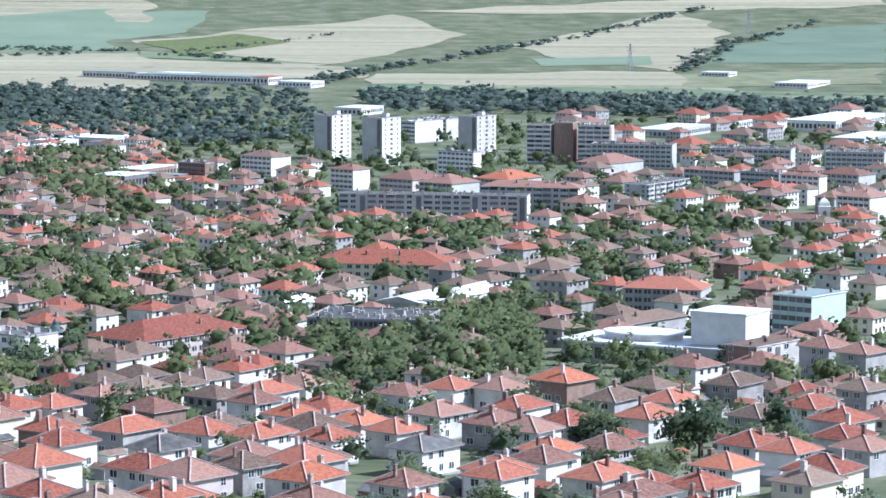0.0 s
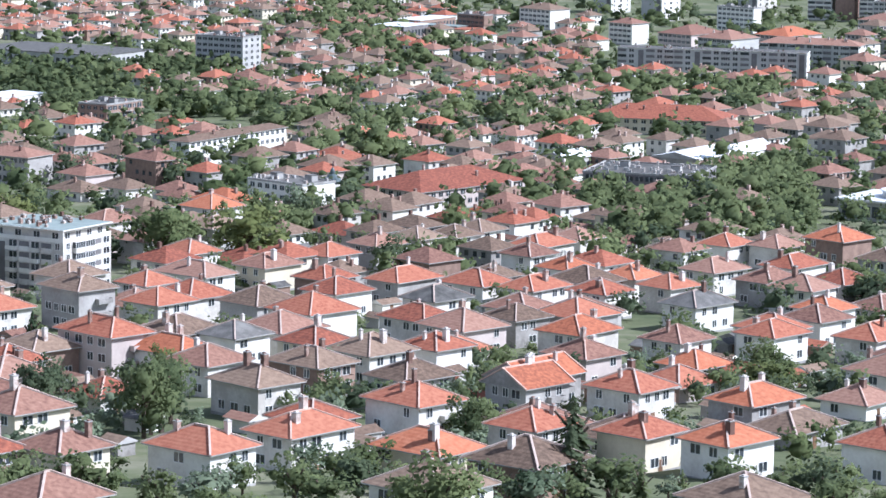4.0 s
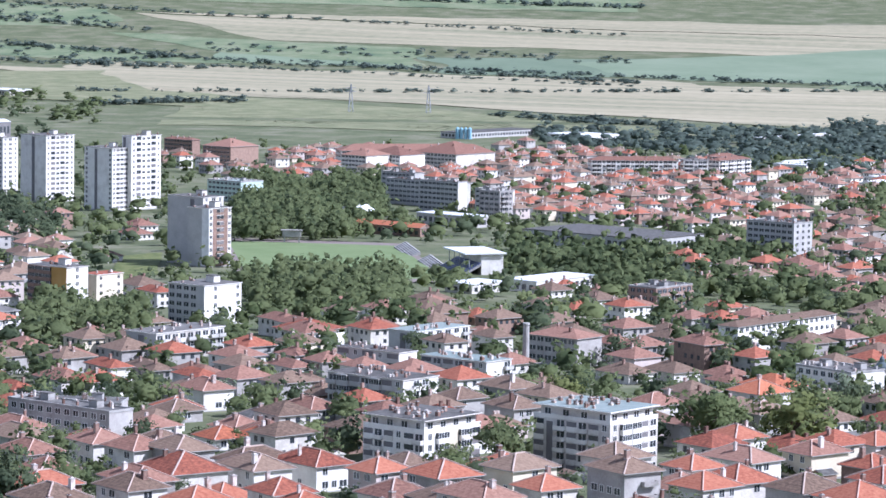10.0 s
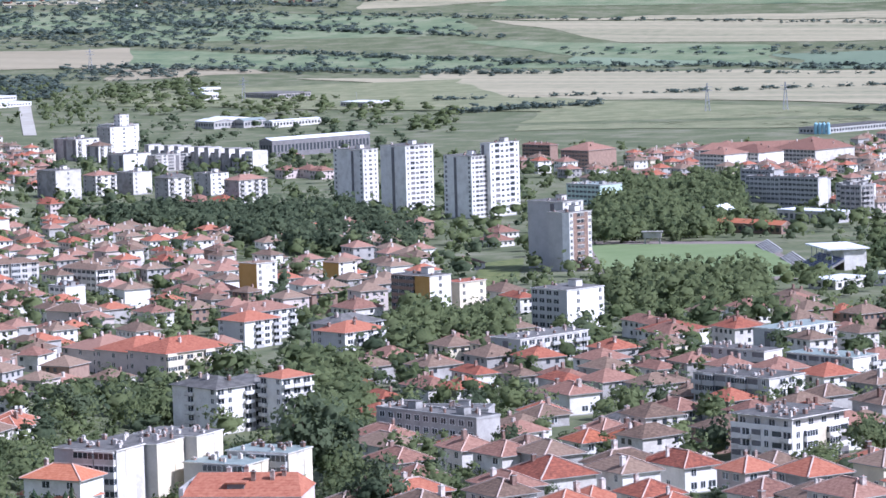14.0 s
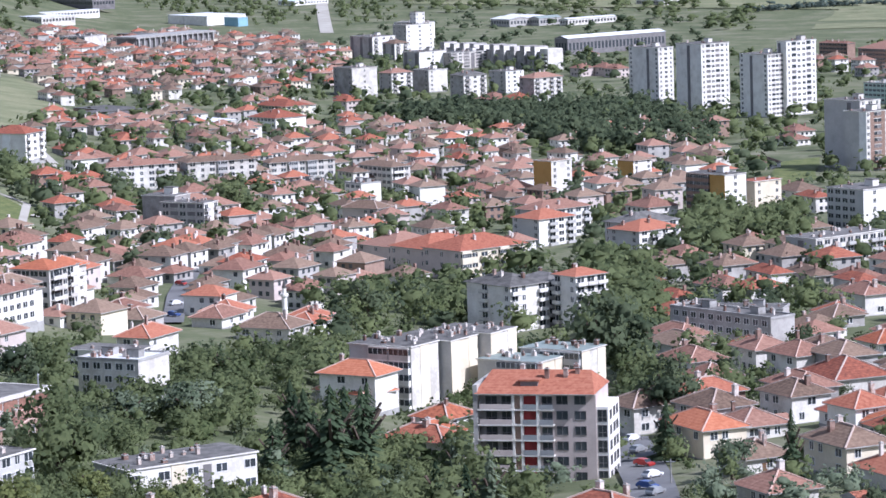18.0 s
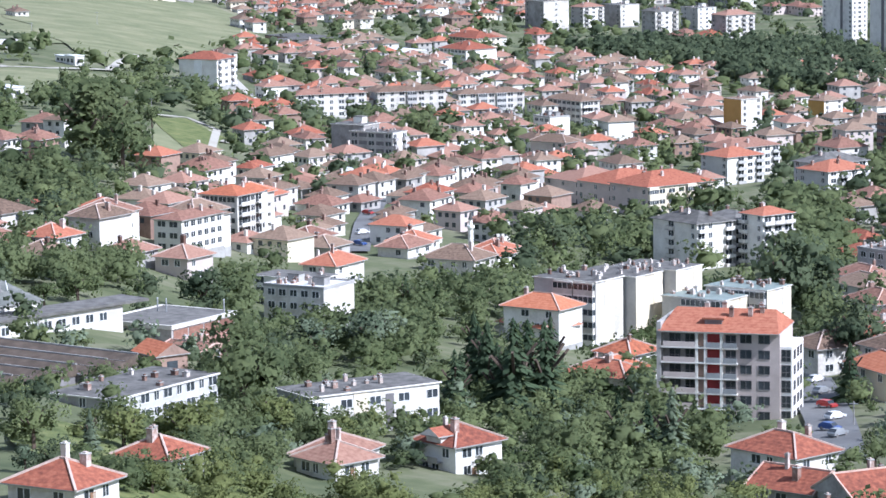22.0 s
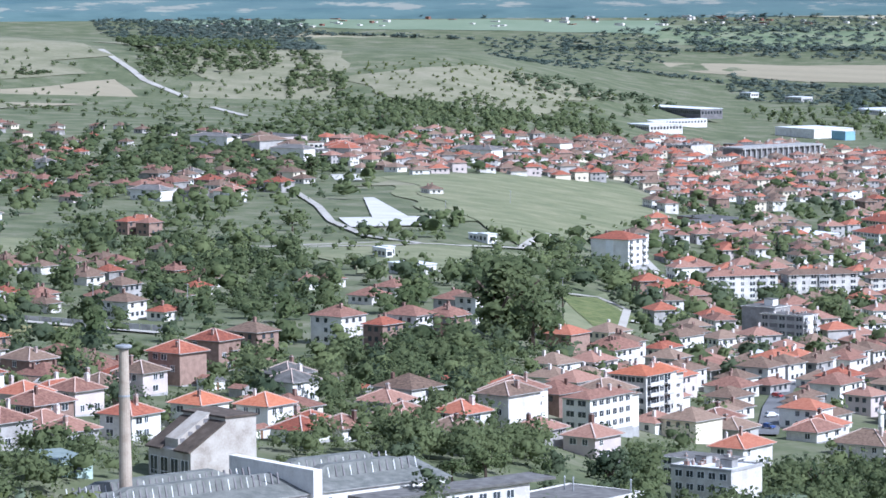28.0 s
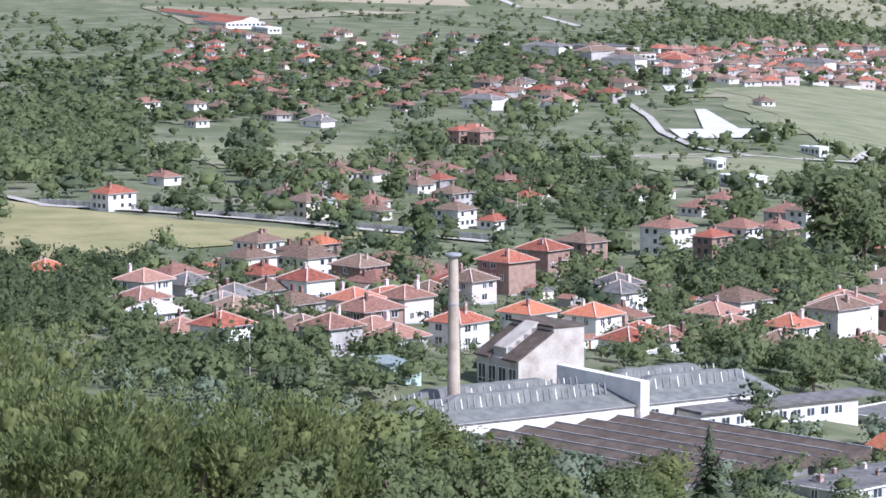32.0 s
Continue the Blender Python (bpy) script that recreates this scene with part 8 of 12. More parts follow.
flats(94.0, 2114.0, -14, 20.0, 14.0, 8, "llll", "nv", 24.0, wall="white", label="eight-storey white block with balcony bands and brick end", heads=0, clutter=4)
flats(-5.0, 1605.0, -8, 89.8, 13.0, 5, "lWslWglWslWgWlsWlWgs", "w.w", 13.8, wall="panel", side="white", roof="grey", heads=0, clutter=26, label="very long grey five-storey panel block with loggias")
flats(43.9, 1700.0, -15, 50.2, 14.0, 4, "glWglWglWgl", "W.W", 12.0, wall="panel", side="white", roof="pink", pitched=True, label="long four-storey block with a faded tiled roof")
flats(111.2, 1773.6, -30, 13.0, 50.0, 4, "w.w", "gWggWgWggWg", 10.4, wall="panel", side="white", roof="grey", heads=0, clutter=16, label="long white four-storey block with balconies")

# ---- landmarks ----
def thing(name, x, y, turn, label, category, scale=1.0):
    ob = tagged(new(name), label, category)
    ob.matrix_basis = at_ground(x, y, turn) @ Matrix.Scale(scale, 4)
    return ob


def factory():
    """The old mill: two halls with glazed monitors, a white fire wall, low saw-tooth sheds and a boiler house."""
    hx, hy = SPOT["factory_hall"]
    hall = thing("factory_hall", hx, hy, -16, "long grey factory hall with broken glazed roof monitors", "factory")
    for u in range(-44, 46, 11):
        claim(hx + 0.276 * u, hy + 0.961 * u, 15)
    hall.matrix_basis = at_ground(hx, hy, -16, 1.4)
    part("wall", Shape().box(-12.5, 12.5, -47, 32, -3, 6.3).mesh("wall", WALL["white"]), hall)
    part("roof", hip_roof(25, 79, 6.3, 2.6, 0.5, 0.0)[0].mesh("roof", HALL_ROOF, WALL["white"], CONCRETE), hall, pose(0, -7.5, 0))
    for k, x in enumerate((-4.8, 4.4)):
        for y0, y1 in ((-45, -3), (2, 30)):
            mon = part("roof_monitor", Shape().box(x - 1.9, x + 1.9, y0, y1, 6.8, 10.0, 0, 0.6).mesh("roof_monitor", HALL_ROOF), hall, None, "grey glazed roof monitor with missing panes")
            n = 30 if y1 < 0 else 16
            for i in range(n):
                yy = y0 + (y1 - y0) * (i + 0.5) / n
                part("glazing_bar", shared(("gbar", i % 3 == 0), lambda: Shape().bar((0.12, 0, 0), (-0.62, 0, 2.5), 0.14 if i % 3 == 0 else 0.32).mesh("glazing_bar", FRAME if i % 3 == 0 else WALL["dark"])), mon, pose(x + 1.75, yy, 7.2))
    part("fire_wall", Shape().box(-13.2, 14.0, -1.4, 0.6, -3, 10.8).mesh("fire_wall", WALL["white"]), hall, None, "white fire wall rising over the roof")
    part("office_wing", Shape().box(12.5, 20, 8, 46, -3, 4.6).mesh("office_wing", WALL["white"]), hall, None, "white office wing with a flat roof")
    part("office_roof", Shape().box(12.6, 20.8, 7.6, 52, 4.6, 5.1).mesh("office_roof", ROOF["grey"]), hall)
    for i in range(10):
        part("window", window_mesh(1.8, 1.5), hall, pose(20.02, 10.5 + 3.4 * i, 2.0, 0, 0, 90))
    for i in range(5):
        part("window", window_mesh(1.8, 1.5), hall, pose(12.52, 3.0 + 5.5 * i, 3.6, 0, 0, 90))
    for i in range(7):
        sx, sy = -381.9 - 1.93 * i, 494.4 - 6.72 * i
        sd = thing("factory_shed", sx, sy, -97.5, "low dark-roofed saw-tooth factory shed beside the hall", "factory")
        for k in (5, 17, 29, 41, 52):
            claim(sx + 0.99 * k, sy - 0.13 * k, 7)
        part("wall", Shape().box(-3.3, 3.3, 0, 55, -4, 1.4).mesh("wall", WALL["dark"]), sd)
        part("end_gable", Shape().box(-3.2, 2.6, -0.3, -0.05, -1, 2.6).mesh("end_gable", WALL["white"]), sd, None, "white end gable against the hall")
        rf = Shape()
        for y in (0.0, 55.2):
            rf.v += [(-3.4, y, 1.3), (3.4, y, 1.3), (3.4, y, 1.55), (-3.4, y, 3.3)]
        for f in ((3, 2, 1, 0), (4, 5, 6, 7), (0, 1, 5, 4), (1, 2, 6, 5), (2, 3, 7, 6), (3, 0, 4, 7)):
            rf.f.append(f)
            rf.m.append(0)
        part("roof", rf.mesh("roof", SHED_ROOF), sd)
        part("ridge_flashing", Shape().bar((-3.35, 0, 3.38), (-3.35, 55.2, 3.38), 0.26).bar((-0.2, 0, 2.5), (-0.2, 55.2, 2.5), 0.09).mesh("ridge_flashing", CONCRETE), sd)
        part("gutter", Shape().bar((3.45, 0, 1.6), (3.45, 55.2, 1.6), 0.22).mesh("gutter", METAL), sd)
    bx, by = SPOT["boiler_house"]
    boiler = thing("boiler_house", bx, by, 75, "pale boiler house with a stepped sloping roof and broken windows", "factory")
    claim(bx, by, 13)
    b = Shape()
    for y in (-7.2, 7.2):
        b.v += [(-8, y, -5), (8, y, -5), (8, y, 12.2), (0.5, y, 12.2), (0.5, y, 11.2), (-8, y, 6.2)]
    for f in ((5, 4, 3, 2, 1, 0), (6, 7, 8, 9, 10, 11), (0, 1, 7, 6), (1, 2, 8, 7), (2, 3, 9, 8), (3, 4, 10, 9), (4, 5, 11, 10), (5, 0, 6, 11)):
        b.f.append(f)
        b.m.append(0)
    part("wall", b.mesh("wall", BOILER_WALL), boiler)
    for y0, y1 in ((-7.5, -2.2), (2.2, 7.5)):
        rf = Shape()
        for dz in (0.1, 0.45):
            rf.v += [(-8.6, y0, 5.9 + dz), (0.4, y0, 11.2 + dz), (0.4, y1, 11.2 + dz), (-8.6, y1, 5.9 + dz)]
        for f in ((3, 2, 1, 0), (4, 5, 6, 7), (0, 1, 5, 4), (1, 2, 6, 5), (2, 3, 7, 6), (3, 0, 4, 7)):
            rf.f.append(f)
            rf.m.append(0)
        part("roof", rf.mesh("roof", SHED_ROOF), boiler)
    lantern = Shape()
    for y in (-2.2, 2.2):
        lantern.v += [(-7.4, y, 5.6), (0.4, y, 10.2), (0.4, y, 12.9), (-7.4, y, 8.3)]
    for f in ((3, 2, 1, 0), (4, 5, 6, 7), (0, 1, 5, 4), (1, 2, 6, 5), (2, 3, 7, 6), (3, 0, 4, 7)):
        lantern.f.append(f)
        lantern.m.append(0)
    part("roof_lantern", lantern.mesh("roof_lantern", BOILER_WALL), boiler, None, "sloping roof lantern with dark openings")
    # Dark plates on the lantern give its openings their inner shade.
    for k in range(4):
        part("lantern_opening", Shape().box(-0.55, 0.55, -0.06, 0, 0, 0.8).mesh("lantern_opening", WALL["dark"]), boiler, pose(-6.4 + 1.9 * k, -2.2, 7.6 + 1.12 * k))
    part("flat_roof", Shape().box(0.2, 8.3, -7.5, 7.5, 12.2, 12.6).mesh("flat_roof", SHED_ROOF), boiler)
    for i in range(4):
        part("window", window_mesh(2.4, 3.6), boiler, pose(-8.02, -5.2 + 3.5 * i, 0.8, 0, 0, 270))
    stack = thing("factory_chimney", *SPOT["factory_chimney"], 0, "tall tapered pale brick factory chimney with a dark collar", "chimney", 1.13)
    part("shaft", stacked([(1.2, -3, 0), (1.12, 4, 0), (0.95, 16, 0), (0.78, 30.5, 0), (0.55, 30.5, 0), (0.55, 29.5, 0)], sides=16).mesh("shaft", STACK), stack)
    part("collar", stacked([(0.8, 29.6, 0), (1.35, 30.0, 0), (1.35, 30.3, 0), (0.8, 30.5, 0)], sides=16).mesh("collar", METAL), stack, None, "dark steel collar")
    part("band", stacked([(0.88, 22.0, 0), (0.96, 22.0, 0), (0.95, 22.3, 0), (0.86, 22.3, 0)], sides=16).mesh("band", METAL), stack)


SHED_ROOF = surface("shed_dark_roofing", ((0.048, 0.037, 0.028), (0.086, 0.066, 0.051), (0.14, 0.11, 0.086)), 0.5, 0.9)
HALL_ROOF = surface("hall_grey_sheet", ((0.085, 0.090, 0.082), (0.145, 0.150, 0.136), (0.225, 0.225, 0.205)), 0.5, 0.8)
BOILER_WALL = surface("boiler_plaster", ((0.26, 0.225, 0.185), (0.40, 0.36, 0.31), (0.50, 0.465, 0.41)), 0.35, 0.9, detail=9)
STACK = surface("stack_pale_brick", ((0.27, 0.215, 0.165), (0.39, 0.325, 0.255), (0.47, 0.40, 0.32)), 0.4, 0.9)
DOME = surface("dome_slate", ((0.05, 0.07, 0.075), (0.11, 0.14, 0.145)), 0.8, 0.5)
SEATS = surface("stand_seats", ((0.05, 0.07, 0.16), (0.10, 0.13, 0.26)), 0.6, 0.6)
RED_PANEL = surface("red_panel", ((0.26, 0.03, 0.03), (0.36, 0.05, 0.05)), 0.5, 0.6)
factory()

stack = thing("boiler_chimney", *SPOT["boiler_chimney"], 0, "slim grey concrete boiler chimney among low blocks", "chimney", 1.12)
part("shaft", stacked([(1.0, -3, 0), (0.85, 13.0, 0), (0.6, 13.0, 0), (0.6, 12.4, 0)], sides=12).mesh("shaft", CONCRETE), stack)
part("rim", stacked([(0.86, 12.3, 0), (1.02, 12.4, 0), (1.02, 12.9, 0), (0.86, 13.02, 0)], sides=12).mesh("rim", CONCRETE), stack)

tower = thing("clock_tower", *SPOT["clock_tower"], 20, "small white corner tower with a dark slate onion dome", "tower")
claim(*SPOT["clock_tower"], 4)
part("shaft", stacked([(2.4, -3, 0), (2.4, 5.5, 0), (2.7, 5.6, 0), (2.7, 6.0, 0), (2.1, 6.1, 0), (2.1, 8.2, 0)], sides=8).mesh("shaft", WALL["white"]), tower)
part("dome", stacked([(2.2, 8.2, 0), (2.5, 8.8, 0), (2.2, 9.7, 0), (1.3, 10.5, 0), (0.7, 10.9, 0), (0.7, 11.8, 0), (0.1, 12.8, 0), (0.05, 14.2, 0)], sides=12).mesh("dome", DOME), tower, None, "dark slate dome with a spike")
for i in range(4):
    part("window", window_mesh(0.9, 1.4), tower, pose(2.42 * math.sin(radians(45 * i)), -2.3 * math.cos(radians(45 * i)), 3.0, 0, 0, 45 * i))

bell = thing("bell_tower", *SPOT["bell_tower"], 0, "pale church bell tower with an arched opening and rounded top", "church tower")
claim(*SPOT["bell_tower"], 6)
part("shaft", stacked([(2.6, -3, 0), (2.6, 10.0, 0), (2.9, 10.1, 0), (2.9, 10.6, 0), (2.5, 10.7, 0), (2.3, 12.4, 0), (1.6, 13.6, 0), (0.4, 14.4, 0), (0.1, 15.6, 0)]).mesh("shaft", WALL["white"]), bell)
# Flat dark arches laid on the shaft stand for the openings' shade.
for k in (0, 90, 180, 270):
    part("arch_opening", shared("arch", lambda: Shape().face([(-0.9, -0.03, 4), (0.9, -0.03, 4), (0.9, -0.03, 7.8), (0.5, -0.03, 8.6), (0, -0.03, 8.9), (-0.5, -0.03, 8.6), (-0.9, -0.03, 7.8)]).mesh("arch_opening", WALL["dark"])), bell, pose(2.61 * math.sin(radians(k)), -2.61 * math.cos(radians(k)), 0, 0, 0, k))

minaret = thing("minaret", *SPOT["minaret"], 0, "slender white minaret with a pointed cap", "minaret")
claim(*SPOT["minaret"], 2)
part("shaft", stacked([(0.85, -2, 0), (0.75, 5.6, 0), (1.15, 5.9, 0), (1.15, 6.6, 0), (0.6, 6.6, 0), (0.55, 8.2, 0)], sides=12).mesh("shaft", WALL["white"]), minaret)
part("cap", stacked([(0.7, 8.2, 0), (0.5, 8.9, 0), (0.05, 10.6, 0)], sides=12).mesh("cap", ROOF["grey"]), minaret)


def grandstand(x, y, turn):
    g = thing("grandstand", x, y, turn, "white grandstand with blue seat rows and a flat canopy", "grandstand")
    claim(x, y, 16)
    part("back_house", Shape().box(-14, 14, 2, 12, -2, 9).mesh("back_house", WALL["white"]), g)
    for i in range(9):
        part("seating", shared("seatrow", lambda: Shape().box(-17, 17, -0.5, 0.5, -0.9, 0).box(-16.6, 16.6, -0.3, 0.3, 0, 0.35, 1).mesh("seating", CONCRETE, SEATS)), g, pose(0, -7.5 + i * 1.02, 1.0 + i * 0.55))
    part("canopy", Shape().box(-15.5, 15.5, -6, 13, 9.4, 10.0).mesh("canopy", ROOF["pale"]), g)
    for i in range(5):
        part("post", shared("standpost", lambda: stacked([(0.18, 0, 0), (0.18, 9.4, 0)], sides=8).mesh("post", METAL)), g, pose(-14 + 7 * i, -3.5, 0))


grandstand(*SPOT["grandstand"], -58)
for k in range(2):
    terrace = thing("terrace", *SPOT["terrace_far" if k == 0 else "terrace_near"], -68, "grey concrete terrace rows beside the running track", "terrace")
    for i in range(6):
        part("step", shared("terrstep", lambda: Shape().box(-26, 26, -0.5, 0.5, -1.5, 0).mesh("step", CONCRETE)), terrace, pose(0, -3 + i * 1.0, 0.5 + 0.45 * i))
board = thing("scoreboard", *SPOT["scoreboard"], 10, "raised scoreboard cabin on legs behind the pitch", "scoreboard")
part("cabin", Shape().box(-4.5, 4.5, -1.2, 1.2, 3.2, 6.2).box(-5.2, 5.2, -1.8, 1.8, 6.2, 6.6).mesh("cabin", WALL["grey"]), board)
for sx in (-3.6, 3.6):
    part("leg", shared("boardleg", lambda: stacked([(0.35, -1, 0), (0.35, 3.2, 0)]).mesh("leg", CONCRETE)), board, pose(sx, 0, 0))

silos = thing("silo_group", *SPOT["silos"], 0, "blue steel silos standing side by side on the plain", "silo", 0.65)
for i in range(4):
    part("silo", shared("silo", lambda: stacked([(2.4, -1, 0), (2.4, 13, 0), (0.4, 15, 0)], sides=14).mesh("silo", WALL["blue"])), silos, pose(-8 + 5.3 * i, 0, 0))


def garden_wall():
    """Concrete panel fence along the road."""
    f = thing("panel_fence", *SPOT["fence_start"], 0, "long pale concrete panel fence along the road", "fence")
    (ax, ay), (bx, by) = SPOT["fence_start"], SPOT["fence_end"]
    n = 44
    f.matrix_basis = Matrix.Identity(4)
    for i in range(n):
        x, y = ax + (bx - ax) * (i + 0.5) / n, ay + (by - ay) * (i + 0.5) / n
        m = pose(x, y, ground_z(x, y), 0, 0, math.degrees(math.atan2(by - ay, bx - ax)))
        part("fence_panel", shared("fpanel", lambda: Shape().box(-1.75, 1.75, -0.06, 0.06, -1.0, 2.0).mesh("fence_panel", CONCRETE)), f, m)
        part("post", shared("fpost", lambda: Shape().box(-0.12, 0.12, -0.12, 0.12, -1.0, 2.2).mesh("post", CONCRETE)), f, m @ pose(-1.83, 0, 0))


garden_wall()



def balcony_block(x, y, turn):
    """Six storeys over a hillside street: red tiled roof, white fins, red recessed panels and stacked balconies."""
    b = thing("apartment_block", x, y, turn, "grey-pink six-storey apartment block with red panels, balconies and red roof", "apartment building")
    for u in (-9, 0, 9):
        claim(x + u * math.cos(radians(turn)), y + u * math.sin(radians(turn)), 8)
    W, D, H, fh = 25.0, 14.0, 17.2, 2.85
    body = Shape().box(-W / 2 + 7.5, W / 2 - 2.2, -D / 2 + 1.2, D / 2, -5, H)
    part("wall", body.mesh("wall", WALL["pinkish"]), b)
    part("recessed_wall", Shape().box(-W / 2 + 0.8, -W / 2 + 7.5, -D / 2 + 2.2, D / 2, -5, H).mesh("recessed_wall", WALL["grey"]), b)
    part("side_wall", Shape().box(-W / 2, -W / 2 + 0.8, -D / 2, D / 2 + 0.3, -5, H + 1.6).mesh("side_wall", WALL["grey"]), b, None, "grey party wall rising past the roof")
    part("bay", Shape().box(W / 2 - 2.2, W / 2, -D / 2 + 1.6, D / 2 - 1, -5, H - 2.6).mesh("bay", WALL["white"]), b, None, "glazed white corner bay")
    for k, u in enumerate((-5.0, -3.4, -0.4)):
        part("fin", shared("fin", lambda: Shape().box(-0.22, 0.22, -D / 2, -D / 2 + 1.3, -4, H - 0.4).mesh("fin", WALL["white"])), b, pose(u, 0, 0), "white vertical fin")
    for fl in range(6):
        z = fl * fh
        for u, wd, mt, nm in ((-4.2, 1.3, WALL["brick"], "brown_panel"), (-1.9, 2.7, RED_PANEL, "red_panel")):
            part(nm, shared((nm, 1), lambda: Shape().box(-wd / 2, wd / 2, 0, 0.2, 0.2, 2.4).mesh(nm, mt)), b, pose(u, -D / 2 + (0.5 if nm == "brown_panel" else 1.0), z), "")
        part("slab", shared("slab", lambda: Shape().box(-W / 2 + 0.8, 2.6, -D / 2 - 0.1, -D / 2 + 2.3, -0.22, 0.0).mesh("slab", WALL["white"])), b, pose(0, 0, z + fh))
        for u, wd in ((-W / 2 + 4.2, 6.0), (-1.9, 2.6), (1.2, 2.6)):
            part("railing", shared(("rail", wd), lambda: Shape().box(-wd / 2, wd / 2, -0.05, 0.05, 0, 0.95).mesh("railing", WALL["pinkish"] if wd > 3 else METAL)), b, pose(u, -D / 2, z + 0.02))
        for u, ww, hh in ((-W / 2 + 3.0, 2.0, 1.9), (-W / 2 + 5.8, 1.6, 1.9), (1.2, 1.8, 2.0)):
            part("window", window_mesh(ww, hh, "dark"), b, pose(u, -D / 2 + (2.18 if u < -4 else 1.18), z + 0.2))
        for u in (4.0, 7.4):
            part("window", window_mesh(2.0, 1.5, "dark"), b, pose(u, -D / 2 + 1.18, z + 0.9))
        if fl < 5:
            part("window", window_mesh(1.6, 2.1, "dark"), b, pose(W / 2 - 1.1, -D / 2 + 1.58, z + 0.5))
            for v in (-3.0, 0.5, 3.5):
                part("window", window_mesh(1.8, 1.6, "dark"), b, pose(W / 2 + 0.02, v, z + 0.7, 0, 0, 90))
    rs, ridge = hip_roof(W - 3.2, D + 0.6, H, 3.4, 0.4, 0.25)
    roof = part("roof", rs.mesh("roof", ROOF["red"], WALL["white"], CONCRETE), b, pose(-0.9, 0.4, 0), "red tiled roof with chimneys and a dormer")
    part("dormer", Shape().box(-1.6, 1.6, -5.2, -1.0, H + 0.6, H + 2.0).box(-2.0, 2.0, -5.5, -0.8, H + 2.0, H + 2.3, 1).mesh("dormer", WALL["dark"], ROOF["red"]), roof, pose(-1.4, 0, 0))
    for u, v in ((-4, 2), (1.5, -2.5), (5.0, -2.2), (7.0, -1.0), (6, 3), (-1, 3.5)):
        part("chimney", chimney_mesh(1.7, 0.8), roof, pose(u, v, H + 2.2))


balcony_block(*SPOT["balcony_block"], 12)

# ---- blocks and larger houses round the common ----
for k, (px, py) in enumerate(((-718.0, 1226.0), (-705.5, 1273.0), (-695.0, 1327.0))):
    flats(px, py, -42, 10.5, 31.0, 4, "w.w", ("WbWwWbW", "WwWgWwW", "WWgWgWW")[k], 10.8, wall="panel", side="white", roof=("pink", "brown", "brown")[k], pitched=True, label="long white four-storey block with a low tiled roof")
flats(-677.4, 1375.8, -26, 13.0, 16.0, 4, "l.l", "bWb", 10.8, wall="panel", side="white", roof="brown", pitched=True, label="white four-storey house block with balconies")
flats(-590.2, 1043.0, -4, 18.0, 9.0, 4, "WlWlW", "b.b", 11.5, wall="grey", side="white", roof="grey", heads=0, clutter=6, label="dark grey four-storey block with a flat roof")
flats(-603.0, 1049.0, -4, 14.0, 10.0, 4, "...", ".w.", 13.2, wall="grey", roof="grey", heads=1, clutter=4, label="dark grey block wing with blank walls")
flats(-817.1, 1288.9, 0, 20.0, 16.0, 4, "..v..", "bWb", 12.6, wall="white", roof="red", pitched=True, label="white four-storey block beside the common with a red roof")
# Grey fronts and white ends put the quarter's shade and sun in wall colour.
for px, py, pw, pd, ph, pf, pe, pr, pp in ((-991.3, 1977.5, 21.0, 20.0, 18.7, "w..w", ".w.", "grey", False), (-983.0, 2020.8, 14.0, 17.0, 14.0, "w.w", "bWb", "pink", True), (-969.4, 2045.1, 18.0, 15.5, 15.0, "..w", "w..", "grey", False),
                                           (-912.7, 1982.9, 14.5, 18.5, 16.0, "w.w", "bWb", "grey", True), (-856.8, 1971.6, 15.0, 23.0, 15.0, "w.w", "bWbb", "pink", True), (-910.9, 2039.2, 18.0, 15.0, 14.5, "ww", "wWw", "grey", False),
                                           (-1072.9, 2255.6, 20.0, 25.0, 14.0, "s.s", ".w.", "grey", False), (-1048.5, 2276.2, 15.0, 40.0, 12.4, "w.w", "lWlslWl", "grey", False), (-1179.9, 2386.1, 30.0, 22.0, 17.0, "s.s.s", "bWb", "grey", False),
                                           (-1151.0, 2368.0, 16.0, 14.0, 13.0, "s.s", "bb", "brown", True)):
    flats(px, py, -28, pw, pd, 5, pf, pe, ph, wall="grey", side="white", roof=pr, pitched=pp, heads=0 if pp else 1, clutter=5, label="five-storey block with front greyed for shade and end white for sun")
flats(-1192.4, 2486.4, -28, 18.3, 27.5, 6, "w.w.w", "w.W.w", 21.5, wall="grey", side="white", roof="grey", heads=0, clutter=3, label="large white building with a dark roof edge")
flats(-1190.0, 2490.0, -28, 8.0, 9.0, 9, "w.w", "w.w", 31.0, wall="white", roof="grey", heads=0, clutter=1, label="white roof tower of the large building")
shed(-1012.1, 2468.5, -28, 16.0, 100.0, 13.0, wall="dark", roof="pale", rise=2.0, label="long dark works hall with a pale sheet roof")
shed(-1254.5, 2821.0, -28, 28.0, 24.0, 6.5, wall="grey", roof="pale", rise=2.0, label="works hall with a pale green sheet roof")
shed(-1224.6, 2832.5, -28, 14.0, 26.0, 6.5, wall="grey", roof="green", rise=2.0, label="works hall with a green sheet roof")
shed(-1188.7, 2847.0, -28, 12.0, 57.0, 5.5, wall="white", roof="pale", rise=1.0, label="long white works shed")
